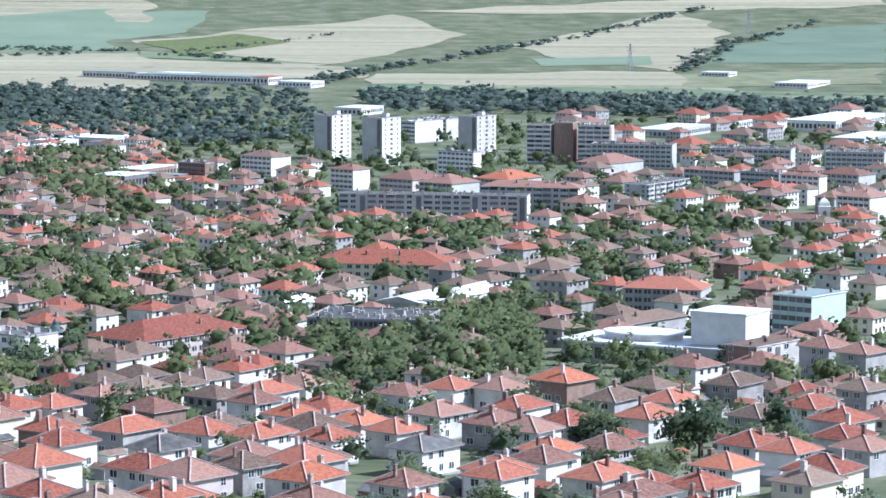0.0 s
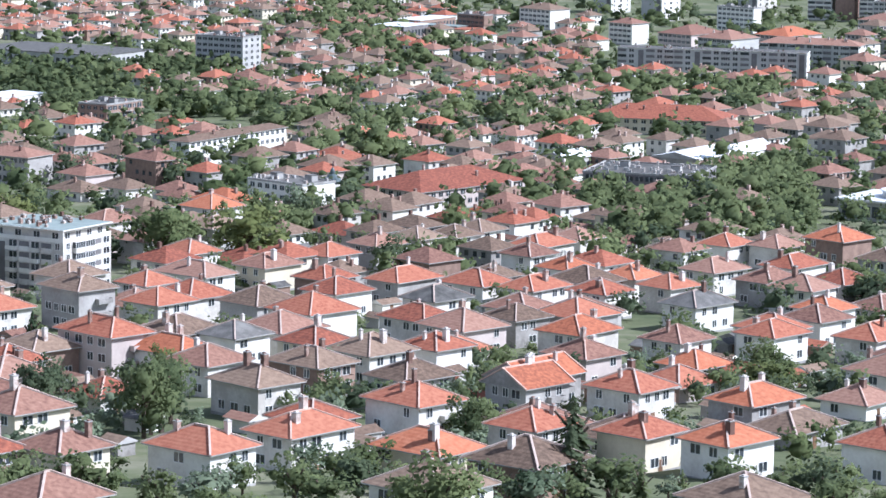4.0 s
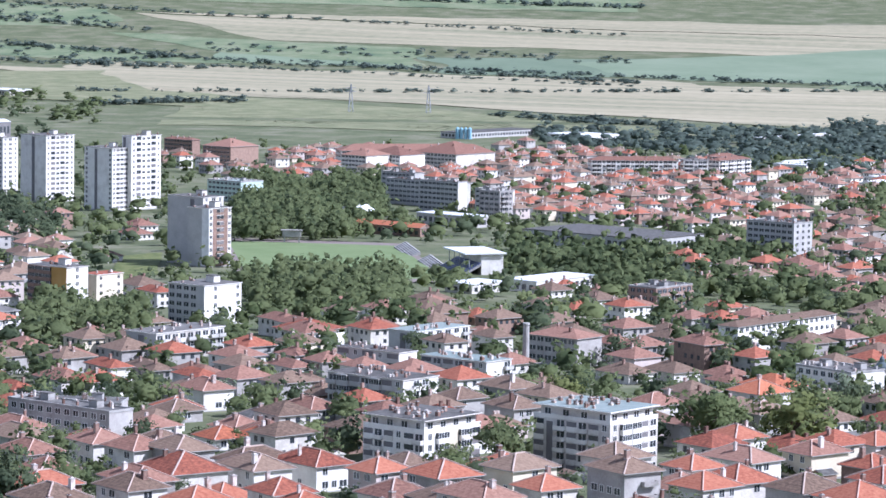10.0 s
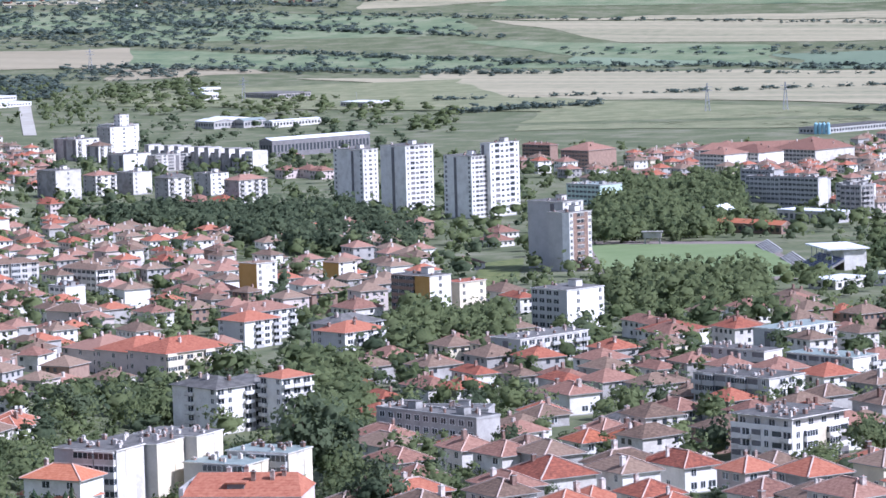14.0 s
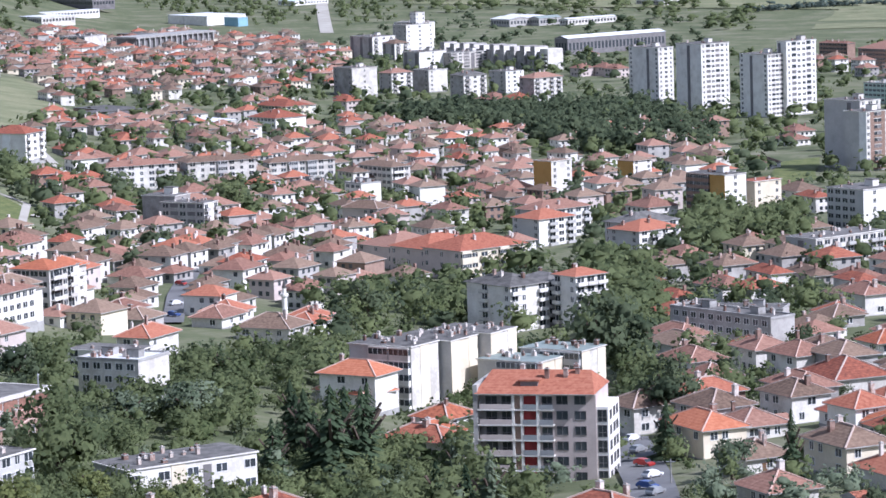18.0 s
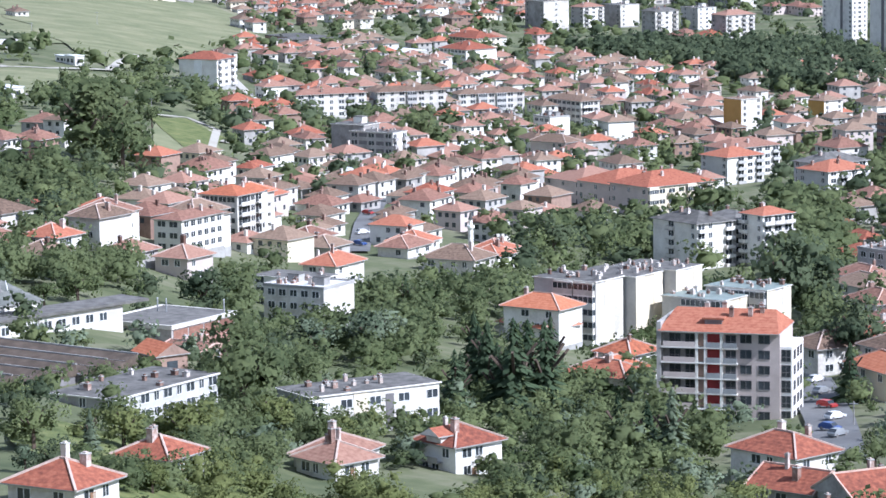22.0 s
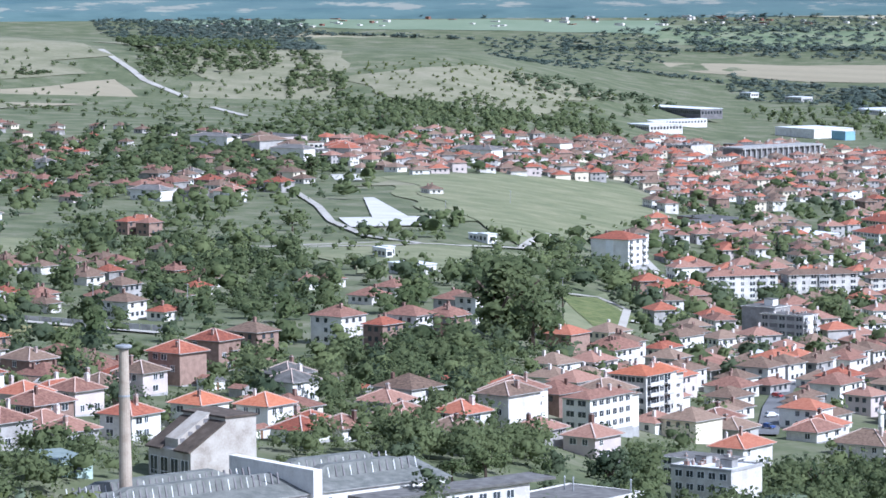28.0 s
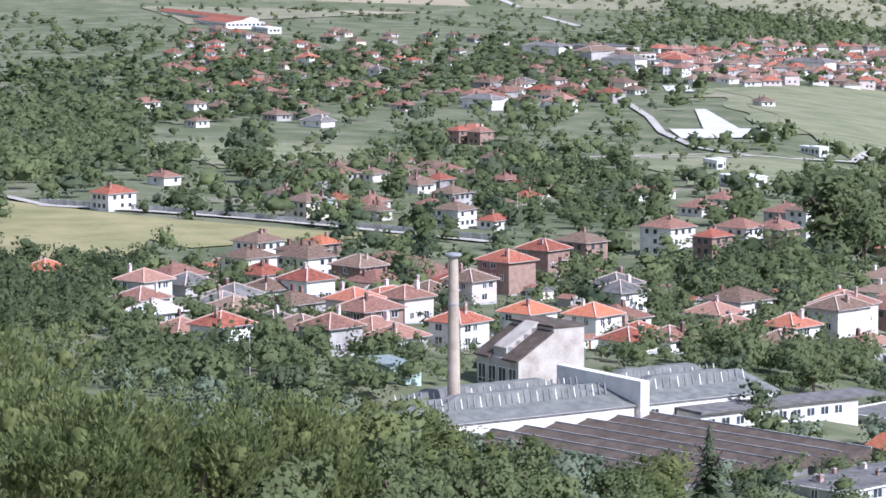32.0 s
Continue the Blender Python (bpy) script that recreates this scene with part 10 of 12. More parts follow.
street_houses([(-332, 830), (-258, 849), (-118, 387), (-160, 389), (-220, 537)], 16, -26, 92, (1,2), (9.5, 12.5), 0.28)
street_houses([(-661, 1103), (-651, 1303), (-469, 937), (-459, 763)], 20, -26, 93, (1,2,2), (8.8, 11.8), 0.85)
street_houses([(-755, 1214), (-751, 1375), (-643, 1177), (-564, 906)], 21, -26, 94, (1,2), (9.8, 12.8), 0.85)
street_houses([(-1375, 1870), (-1599, 2602), (-1376, 2635), (-1188, 2332), (-991, 1882), (-1141, 1956), (-1176, 1870), (-1242, 1689)], 19, -26, 100, (1,1,2), (8.8, 11.8), 0.95)
street_houses([(-1024, 1646), (-970, 1813), (-731, 1659), (-539, 1223), (-633, 1108), (-678, 1101)], 23, -26, 101, (2,2), (9.8, 12.8), 0.85)
street_houses([(-615, 955), (-616, 1218), (-477, 1081), (-431, 927), (-439, 768), (-453, 658), (-487, 683)], 21, -26, 102, (1,2), (8.8, 11.8), 0.85)
street_houses([(-1498, 1956), (-1467, 2128), (-1171, 1697), (-1208, 1643), (-1276, 1683)], 19, -26, 131, (1,1,2), (8.8, 11.8), 0.9)
street_houses([(-1467, 2128), (-1551, 2709), (-1227, 2443), (-1038, 2056), (-1145, 1838), (-1171, 1697)], 19, -26, 132, (1,1,2), (8.8, 11.8), 0.95)
street_houses([(-1310, 1545), (-1287, 1680), (-1111, 1449), (-1127, 1328)], 25, -26, 133, (1,1,2), (9.8, 12.8), 0.7)
street_houses([(-1024, 1655), (-902, 1756), (-827, 1741), (-636, 1338), (-723, 1167)], 26, -26, 134, (2,2), (9.8, 12.8), 0.6)
street_houses([(-623, 947), (-609, 1281), (-426, 895), (-460, 663)], 20, -26, 135, (1,2), (8.8, 11.8), 0.85)
street_houses([(-659, 641), (-599, 718), (-469, 562), (-512, 498)], 20, -26, 156, (1,1,2), (9.8, 12.8), 0.8)
street_houses([(-1895, 1859), (-1667, 1998), (-1469, 1911), (-1131, 1451), (-1159, 1256), (-1229, 1205)], 25, -26, 157, (1,1), (7, 11), 0.55)
street_houses([(-908, 945), (-878, 1082), (-690, 849), (-748, 784)], 22, -26, 158, (1,1), (7, 10), 0.6)
street_houses([(-518, 621), (-493, 746), (-431, 653), (-469, 562)], 25, -26, 159, (1,2), (9.8, 12.8), 0.7)
street_houses([(-1466, 1914), (-1511, 2282), (-1182, 1786), (-1256, 1657)], 19, -26, 160, (1,1,2), (8.8, 11.8), 0.9)
outbuildings([(-243, 803), (-30, 958), (-15, 512), (-148, 488)], 11, 195, 0.37)
outbuildings([(-76, 926), (123, 940), (88, 670), (-54, 659)], 12, 196, 0.34)
outbuildings([(-659, 641), (-599, 718), (-482, 687), (-437, 623), (-512, 498)], 14, 197, 0.41)
outbuildings([(-285, 727), (-220, 723), (-131, 431), (-174, 480)], 13, 198, 0.34)
street_houses([(-55, 680), (57, 688), (44, 534), (-43, 530)], 16, -26, 199, (1,2), (9.5, 12.5), 0.28)
outbuildings([(-55, 680), (57, 688), (44, 534), (-43, 530)], 11, 200, 0.34)
street_houses([(-133, 561), (19, 599), (14, 422), (-94, 398)], 16, -26, 201, (1,2), (9.5, 12.5), 0.28)


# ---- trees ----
woods("hedgerow", line_of_trees((-81, 3265), (54, 3584), 60, 9), "hazed", "line of trees and bushes between the fields")
woods("hedgerow", line_of_trees((54, 3584), (317, 4131), 90, 8), "hazed", "line of trees and bushes between the fields")
woods("hedgerow", line_of_trees((-316, 3522), (-176, 3415), 40, 7), "hazed", "line of trees and bushes between the fields")
woods("hedgerow", line_of_trees((225, 3276), (307, 3674), 50, 10), "hazed", "line of trees and bushes between the fields")
woods("hedgerow", line_of_trees((307, 3674), (435, 3952), 40, 8), "hazed", "line of trees and bushes between the fields")
woods("hedgerow", line_of_trees((-472, 3590), (-324, 3545), 50, 6), "hazed", "line of trees and bushes between the fields")
woods("hedgerow", line_of_trees((-287, 3524), (-120, 3812), 50, 5), "hazed", "line of trees and bushes between the fields")
woods("hedgerow", line_of_trees((-75, 3020), (366, 2818), 220, 9), "hazed", "line of trees and bushes between the fields")
woods("hedgerow", line_of_trees((-119, 3119), (-81, 3265), 30, 12), "hazed", "line of trees and bushes between the fields")
woods("copse", [(x, y, h, h * 1.9) for (x, y), h in zip(scatter([(-407, 3100), (-125, 3017), (-99, 2594), (-144, 2219), (-250, 2343), (-340, 2583)], 11.7, 17, 2.0, 0.32), heights(7.5, 17))], "hazed", "wooded gardens at the edge of town")
woods("copse", [(x, y, h, h * 1.9) for (x, y), h in zip(scatter([(-75, 3020), (366, 2818), (341, 2619), (-67, 2710)], 11.7, 18, 2.0, 0.5), heights(10, 18))], "hazed", "dense green trees standing close together")
woods("copse", [(x, y, h, h * 1.15) for (x, y), h in zip(scatter([(-218, 1892), (-67, 1746), (-51, 1346), (-150, 1344)], 13, 19, 2.0, 0.5), heights(9, 19))], "broad", "dense green trees standing close together")
woods("copse", [(x, y, h, h * 1.15) for (x, y), h in zip(scatter([(-93, 1509), (-56, 1476), (-49, 1186), (-77, 1185)], 9, 20, 2.0, 0.8), heights(11, 20))], "broad", "dense green trees standing close together")
woods("copse", [(x, y, h, h * 1.15) for (x, y), h in zip(scatter([(-49, 1545), (28, 1513), (16, 1349), (-42, 1410)], 10, 21, 2.0, 0.8), heights(10, 21))], "broad", "dense green trees standing close together")
woods("copse", [(x, y, h, h * 1.15) for (x, y), h in zip(scatter([(-40, 1054), (28, 1019), (6, 869), (-28, 882)], 8, 22, 2.0, 0.9), heights(10, 22))], "broad", "dense green trees standing close together")
woods("copse", [(x, y, h, h * 1.15) for (x, y), h in zip(scatter([(-7, 1121), (32, 1102), (26, 965), (-4, 962)], 8, 23, 2.0, 0.9), heights(11, 23))], "broad", "dense green trees standing close together")
woods("copse", [(x, y, h, h * 1.15) for (x, y), h in zip(scatter([(-71, 1032), (-29, 1035), (-30, 944), (-61, 943)], 8, 24, 2.0, 0.8), heights(11, 24))], "broad", "dense green trees standing close together")
woods("copse", [(x, y, h, h * 1.15) for (x, y), h in zip(scatter([(27, 1447), (99, 1589), (156, 1521), (136, 1328), (30, 1350)], 11, 25, 2.0, 0.55), heights(9, 25))], "broad", "dense green trees standing close together")
woods("copse", [(x, y, h, h * 1.15) for (x, y), h in zip(scatter([(125, 1906), (175, 1858), (163, 1593), (99, 1627)], 11, 26, 2.0, 0.6), heights(9, 26))], "broad", "dense green trees standing close together")
woods("copse", [(x, y, h, h * 1.15) for (x, y), h in zip(scatter([(-363, 1578), (-244, 1601), (-162, 1472), (-141, 1283), (-273, 1347), (-321, 1372)], 9, 38, 2.0, 0.5), heights(10, 38))], "broad", "dense green trees standing close together")
woods("copse", [(x, y, h, h * 1.15) for (x, y), h in zip(scatter([(-372, 1290), (-335, 1300), (-313, 1193), (-358, 1186)], 9, 39, 2.0, 0.8), heights(9, 39))], "broad", "dense green trees standing close together")
woods("copse", [(x, y, h, h * 1.15) for (x, y), h in zip(scatter([(-162, 1278), (-120, 1288), (-104, 1118), (-143, 1130)], 8, 40, 2.0, 0.8), heights(11, 40))], "broad", "dense green trees standing close together")
woods("copse", [(x, y, h, h * 1.15) for (x, y), h in zip(scatter([(-157, 926), (-105, 955), (-96, 861), (-140, 836)], 8, 41, 2.0, 0.8), heights(9, 41))], "broad", "dense green trees standing close together")
woods("copse", [(x, y, h, h * 1.15) for (x, y), h in zip(scatter([(-269, 2208), (-200, 2106), (-167, 1701), (-209, 1738)], 9, 42, 2.0, 0.8), heights(11, 42))], "broad", "dense green trees standing close together")
woods("copse", [(x, y, h, h * 1.9) for (x, y), h in zip(scatter([(-442, 2479), (-82, 2520), (-75, 2315), (-288, 2267)], 10.9, 43, 2.0, 0.36), heights(10, 43))], "hazed", "dense green trees standing close together")
woods("hedgerow", line_of_trees((-1168, 3143), (-377, 3499), 160, 7), "hazed", "line of trees and bushes between the fields")
woods("hedgerow", line_of_trees((-684, 3010), (-515, 2940), 50, 10), "hazed", "line of trees and bushes between the fields")
woods("hedgerow", line_of_trees((-1309, 3520), (-1219, 3641), 40, 7), "hazed", "line of trees and bushes between the fields")
woods("hedgerow", line_of_trees((-1086, 3638), (-342, 3540), 160, 8), "hazed", "line of trees and bushes between the fields")
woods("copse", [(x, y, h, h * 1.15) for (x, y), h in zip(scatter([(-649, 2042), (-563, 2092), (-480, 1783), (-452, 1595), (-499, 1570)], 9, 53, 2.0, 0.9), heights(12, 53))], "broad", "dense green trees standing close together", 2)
woods("copse", [(x, y, h, h * 1.9) for (x, y), h in zip(scatter([(-619, 2770), (-287, 2987), (-247, 2574), (-398, 2521), (-563, 2580)], 10.9, 54, 2.0, 0.36), heights(10, 54))], "hazed", "dense green trees standing close together")
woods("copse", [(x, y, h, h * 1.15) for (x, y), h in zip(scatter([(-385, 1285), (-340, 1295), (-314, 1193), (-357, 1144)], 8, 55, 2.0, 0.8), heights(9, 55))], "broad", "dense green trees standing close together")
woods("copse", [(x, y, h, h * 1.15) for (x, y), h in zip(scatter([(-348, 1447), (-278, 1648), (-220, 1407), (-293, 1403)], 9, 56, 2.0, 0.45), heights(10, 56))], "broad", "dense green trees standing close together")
woods("hedgerow", line_of_trees((-1951, 4056), (-1359, 3933), 120, 11), "hazed", "line of trees and bushes between the fields")
woods("hedgerow", line_of_trees((-1826, 3794), (-1043, 3587), 200, 9), "hazed", "line of trees and bushes between the fields")
woods("hedgerow", line_of_trees((-1707, 3543), (-1147, 3503), 160, 9), "hazed", "line of trees and bushes between the fields")
woods("hedgerow", line_of_trees((-1572, 4432), (-852, 4456), 160, 10), "hazed", "line of trees and bushes between the fields")
woods("hedgerow", line_of_trees((-1680, 4177), (-784, 4100), 110, 8), "hazed", "line of trees and bushes between the fields")
woods("hedgerow", line_of_trees((-1053, 3622), (-669, 3495), 130, 8), "hazed", "line of trees and bushes between the fields")
woods("hedgerow", line_of_trees((-1160, 3545), (-661, 3455), 90, 6), "hazed", "line of trees and bushes between the fields")
woods("hedgerow", line_of_trees((-2098, 4362), (-1725, 4290), 120, 8), "hazed", "line of trees and bushes between the fields")
woods("hedgerow", line_of_trees((-1088, 2980), (-977, 3087), 60, 10), "hazed", "line of trees and bushes between the fields")
woods("hedgerow", line_of_trees((-718, 3020), (-565, 2948), 50, 8), "hazed", "line of trees and bushes between the fields")
woods("hedgerow", line_of_trees((-2040, 4242), (-899, 4706), 200, 9), "hazed", "line of trees and bushes between the fields")
woods("copse", [(x, y, h, h * 1.9) for (x, y), h in zip(scatter([(-1601, 3322), (-1472, 3330), (-1089, 3014), (-984, 2723), (-1215, 2875), (-1445, 2997)], 12.5, 76, 2.0, 0.15), heights(9, 76))], "broad", "dense green trees standing close together")
woods("copse", [(x, y, h, h * 1.15) for (x, y), h in zip(scatter([(-890, 1800), (-874, 1856), (-837, 1858), (-796, 1849), (-746, 1873), (-600, 1600), (-580, 1530), (-667, 1577), (-773, 1714), (-827, 1741)], 8.5, 77, 2.0, 0.95), heights(13, 77))], "dark", "dark dense wood beside the housing blocks", 2)
woods("copse", [(x, y, h, h * 1.15) for (x, y), h in zip(scatter([(-612, 1939), (-573, 2040), (-493, 1835), (-451, 1648), (-504, 1607)], 9, 78, 2.0, 0.75), heights(11, 78))], "broad", "dense green trees standing close together")
woods("copse", [(x, y, h, h * 1.15) for (x, y), h in zip(scatter([(-418, 1330), (-359, 1364), (-310, 1167), (-369, 1188)], 8, 79, 2.0, 0.9), heights(12, 79))], "broad", "dense green trees standing close together")
woods("copse", [(x, y, h, h * 1.15) for (x, y), h in zip(scatter([(-451, 1168), (-406, 1167), (-355, 1015), (-390, 1015)], 8, 80, 2.0, 0.9), heights(11, 80))], "broad", "dense green trees standing close together")
woods("copse", [(x, y, h, h * 1.15) for (x, y), h in zip(scatter([(-430, 1020), (-400, 1004), (-304, 760), (-323, 768)], 8, 81, 2.0, 0.9), heights(12, 81))], "broad", "dense green trees standing close together")
woods("copse", [(x, y, h, h * 1.15) for (x, y), h in zip(scatter([(-410, 656), (-364, 668), (-321, 589), (-340, 543)], 7, 86, 2.0, 0.9), heights(7.5, 86))], "broad", "dense green trees standing close together")
woods("copse", [(x, y, h, h * 1.15) for (x, y), h in zip(scatter([(-312, 499), (-292, 592), (-229, 526), (-208, 476), (-254, 404)], 8, 87, 2.0, 0.65), heights(6, 87))], "light", "dense green trees standing close together")
woods("copse", [(x, y, h, h * 1.15) for (x, y), h in zip(scatter([(-298, 573), (-279, 605), (-224, 512), (-242, 489)], 9, 88, 2.0, 0.9), heights(8, 88))], "broad", "dense green trees standing close together")
woods("copse", [(x, y, h, h * 1.15) for (x, y), h in zip(scatter([(-252, 402), (-131, 431), (-118, 387), (-210, 334)], 13, 89, 2.0, 0.35), heights(5, 89))], "light", "dense green trees standing close together")
woods("copse", [(x, y, h, h * 1.15) for (x, y), h in zip(scatter([(-187, 461), (-168, 474), (-126, 414), (-118, 387), (-158, 388)], 7, 90, 2.0, 0.9), heights(6, 90))], "light", "dense green trees standing close together")
woods("copse", [(x, y, h, h * 1.15) for (x, y), h in zip(scatter([(-343, 846), (-293, 770), (-244, 661), (-250, 617), (-291, 710)], 7, 91, 2.0, 0.8), heights(9, 91))], "broad", "dense green trees standing close together")
woods("shrubs", [(x, y, h, h * 1.15) for (x, y), h in zip(scatter([(-243, 396), (-194, 442), (-139, 406), (-106, 328), (-181, 295)], 8.5, 96, 2.0, 0.4), heights(3.6, 96))], "light", "loose shrubs on the grassy slope", 1)
woods("copse", [(x, y, h, h * 1.15) for (x, y), h in zip(scatter([(-205, 456), (-155, 442), (-117, 402), (-97, 332), (-124, 327), (-173, 394)], 9, 97, 2.0, 0.8), heights(6.5, 97))], "broad", "dense green trees standing close together")
woods("copse", [(x, y, h, h * 1.15) for (x, y), h in zip(scatter([(-257, 419), (-239, 476), (-204, 478), (-178, 416), (-213, 406), (-236, 385)], 10, 98, 2.0, 0.55), heights(6, 98))], "olive", "dense green trees standing close together")
woods("copse", [(x, y, h, h * 1.15) for (x, y), h in zip(scatter([(-833, 1196), (-835, 1284), (-706, 1129), (-574, 911), (-526, 801), (-578, 834)], 10, 103, 2.0, 0.16), heights(7, 103))], "broad", "dense green trees standing close together")
woods("copse", [(x, y, h, h * 1.15) for (x, y), h in zip(scatter([(-467, 632), (-453, 658), (-415, 624), (-389, 565), (-426, 576)], 8, 104, 2.0, 0.9), heights(9, 104))], "broad", "dense green trees standing close together")
woods("copse", [(x, y, h, h * 1.15) for (x, y), h in zip(scatter([(-431, 660), (-439, 768), (-381, 752), (-328, 620), (-375, 603)], 8, 105, 2.0, 0.72), heights(7, 105))], "broad", "dense green trees standing close together")
woods("copse", [(x, y, h, h * 1.15) for (x, y), h in zip(scatter([(-584, 791), (-557, 798), (-485, 692), (-490, 664)], 8, 106, 2.0, 0.9), heights(7, 106))], "broad", "dense green trees standing close together")
woods("copse", [(x, y, h, h * 1.15) for (x, y), h in zip(scatter([(-1801, 2452), (-1671, 2405), (-1681, 2636), (-1584, 2521), (-1375, 1870)], 12, 107, 2.0, 0.25), heights(9, 107))], "broad", "dense green trees standing close together")
woods("copse", [(x, y, h, h * 1.15) for (x, y), h in zip(scatter([(-1801, 3045), (-1661, 3289), (-1601, 3305), (-1364, 2815), (-1481, 2759)], 13, 108, 2.0, 0.3), heights(9, 108))], "broad", "dense green trees standing close together")
woods("copse", [(x, y, h, h * 1.15) for (x, y), h in zip(scatter([(-457, 842), (-500, 1012), (-451, 960), (-402, 864), (-435, 858)], 9, 109, 2.0, 0.4), heights(9, 109))], "broad", "dense green trees standing close together")
woods("hedgerow", line_of_trees((-3026, 3581), (-2385, 3728), 120, 9), "hazed", "line of trees and bushes between the fields")
woods("hedgerow", line_of_trees((-2396, 3611), (-1873, 3960), 180, 10), "hazed", "line of trees and bushes between the fields")
woods("hedgerow", line_of_trees((-2461, 3920), (-1974, 4173), 140, 9), "hazed", "line of trees and bushes between the fields")
woods("hedgerow", line_of_trees((-3161, 3744), (-2094, 4430), 160, 9), "hazed", "line of trees and bushes between the fields")
woods("hedgerow", line_of_trees((-2337, 3790), (-1828, 3862), 100, 8), "hazed", "line of trees and bushes between the fields")
woods("hedgerow", line_of_trees((-2145, 3388), (-1610, 3400), 120, 8), "hazed", "line of trees and bushes between the fields")
woods("copse", [(x, y, h, h * 3.0) for (x, y), h in zip(scatter([(-3082, 3648), (-2829, 3679), (-2063, 2701), (-2194, 2595)], 10.9, 124, 2.0, 0.45), heights(5.6, 124))], "hazed", "dense green trees standing close together")
woods("copse", [(x, y, h, h * 1.15) for (x, y), h in zip(scatter([(-1833, 2421), (-1677, 2523), (-1775, 2875), (-1627, 2586), (-1445, 2096), (-1523, 2017)], 13, 125, 2.0, 0.25), heights(9, 125))], "broad", "dense green trees standing close together")
woods("copse", [(x, y, h, h * 1.9) for (x, y), h in zip(scatter([(-1665, 1966), (-1621, 2141), (-1204, 1594), (-1274, 1503)], 10.9, 126, 2.0, 0.24), heights(8, 126))], "broad", "dense green trees standing close together")
woods("copse", [(x, y, h, h * 1.9) for (x, y), h in zip(scatter([(-1876, 2726), (-1841, 3038), (-1773, 2768), (-1800, 2652)], 12.5, 127, 2.0, 0.5), heights(7, 127))], "dark", "dense green trees standing close together")
woods("copse", [(x, y, h, h * 1.15) for (x, y), h in zip(scatter([(-779, 1107), (-833, 1268), (-625, 956), (-533, 797), (-570, 811)], 10, 128, 2.0, 0.17), heights(5.5, 128))], "broad", "dense green trees standing close together")
woods("copse", [(x, y, h, h * 1.15) for (x, y), h in zip(scatter([(-585, 761), (-570, 835), (-494, 719), (-481, 657), (-514, 674)], 8, 129, 2.0, 0.9), heights(6, 129))], "broad", "dense green trees standing close together")
woods("copse", [(x, y, h, h * 1.15) for (x, y), h in zip(scatter([(-913, 1075), (-814, 1053), (-658, 850), (-703, 827)], 9, 130, 2.0, 0.45), heights(7, 130))], "broad", "dense green trees standing close together")
woods("hedgerow", line_of_trees((-2198, 2203), (-2130, 2374), 60, 6), "broad", "line of trees and bushes between the fields")
woods("hedgerow", line_of_trees((-2041, 2157), (-1688, 2081), 60, 6), "broad", "line of trees and bushes between the fields")
woods("copse", [(x, y, h, h * 1.9) for (x, y), h in zip(scatter([(-2384, 2759), (-2792, 3528), (-2014, 2571), (-2052, 2414)], 10.9, 141, 2.0, 0.8), heights(7, 141))], "broad", "dense green trees standing close together")
woods("copse", [(x, y, h, h * 1.15) for (x, y), h in zip(scatter([(-1964, 2455), (-1948, 2574), (-1817, 2434), (-1810, 2342)], 14, 142, 2.0, 0.8), heights(6, 142))], "broad", "dense green trees standing close together")
woods("copse", [(x, y, h, h * 3.0) for (x, y), h in zip(scatter([(-3227, 3673), (-2957, 3828), (-2737, 3567), (-2946, 3397)], 10.9, 143, 2.0, 0.45), heights(5.0, 143))], "hazed", "dense green trees standing close together")
woods("copse", [(x, y, h, h * 1.5) for (x, y), h in zip(scatter([(-2158, 1918), (-1837, 1820), (-1575, 1887), (-1378, 1799), (-1131, 1451), (-1127, 1221), (-1124, 997)], 13, 147, 2.0, 0.17), heights(7, 147))], "broad", "orchard trees and gardens between sheds")
woods("copse", [(x, y, h, h * 1.4) for (x, y), h in zip(scatter([(-1325, 1176), (-1239, 1190), (-933, 903), (-912, 809)], 11, 148, 2.0, 0.26), heights(8, 148))], "broad", "dense green trees standing close together")
woods("copse", [(x, y, h, h * 1.4) for (x, y), h in zip(scatter([(-986, 993), (-1094, 1311), (-892, 1125), (-791, 947), (-848, 888)], 12, 149, 2.0, 0.24), heights(6, 149))], "broad", "dense green trees standing close together")
woods("copse", [(x, y, h, h * 1.35) for (x, y), h in zip(scatter([(-933, 1118), (-767, 985), (-681, 862), (-707, 819), (-696, 753), (-755, 818)], 10, 150, 2.0, 0.26), heights(5, 150))], "broad", "dense green trees standing close together")
woods("copse", [(x, y, h, h * 1.15) for (x, y), h in zip(scatter([(-677, 600), (-650, 626), (-513, 496), (-534, 473)], 7, 151, 2.0, 0.95), heights(7, 151))], "broad", "dense green trees standing close together")
woods("copse", [(x, y, h, h * 1.15) for (x, y), h in zip(scatter([(-528, 496), (-502, 562), (-432, 494), (-421, 456), (-418, 395)], 9, 152, 2.0, 0.9), heights(8, 152))], "broad", "dense green trees standing close together")
woods("copse", [(x, y, h, h * 1.15) for (x, y), h in zip(scatter([(-585, 741), (-597, 857), (-482, 695), (-508, 643)], 9, 153, 2.0, 0.6), heights(5, 153))], "broad", "dense green trees standing close together")
woods("copse", [(x, y, h, h * 1.15) for (x, y), h in zip(scatter([(-475, 601), (-453, 685), (-400, 606), (-399, 569), (-446, 565)], 8, 154, 2.0, 0.8), heights(8, 154))], "broad", "dense green trees standing close together")
woods("copse", [(x, y, h, h * 1.15) for (x, y), h in zip(scatter([(-377, 403), (-344, 457), (-292, 388), (-291, 310)], 9, 155, 2.0, 0.9), heights(8, 155))], "olive", "dense green trees standing close together")
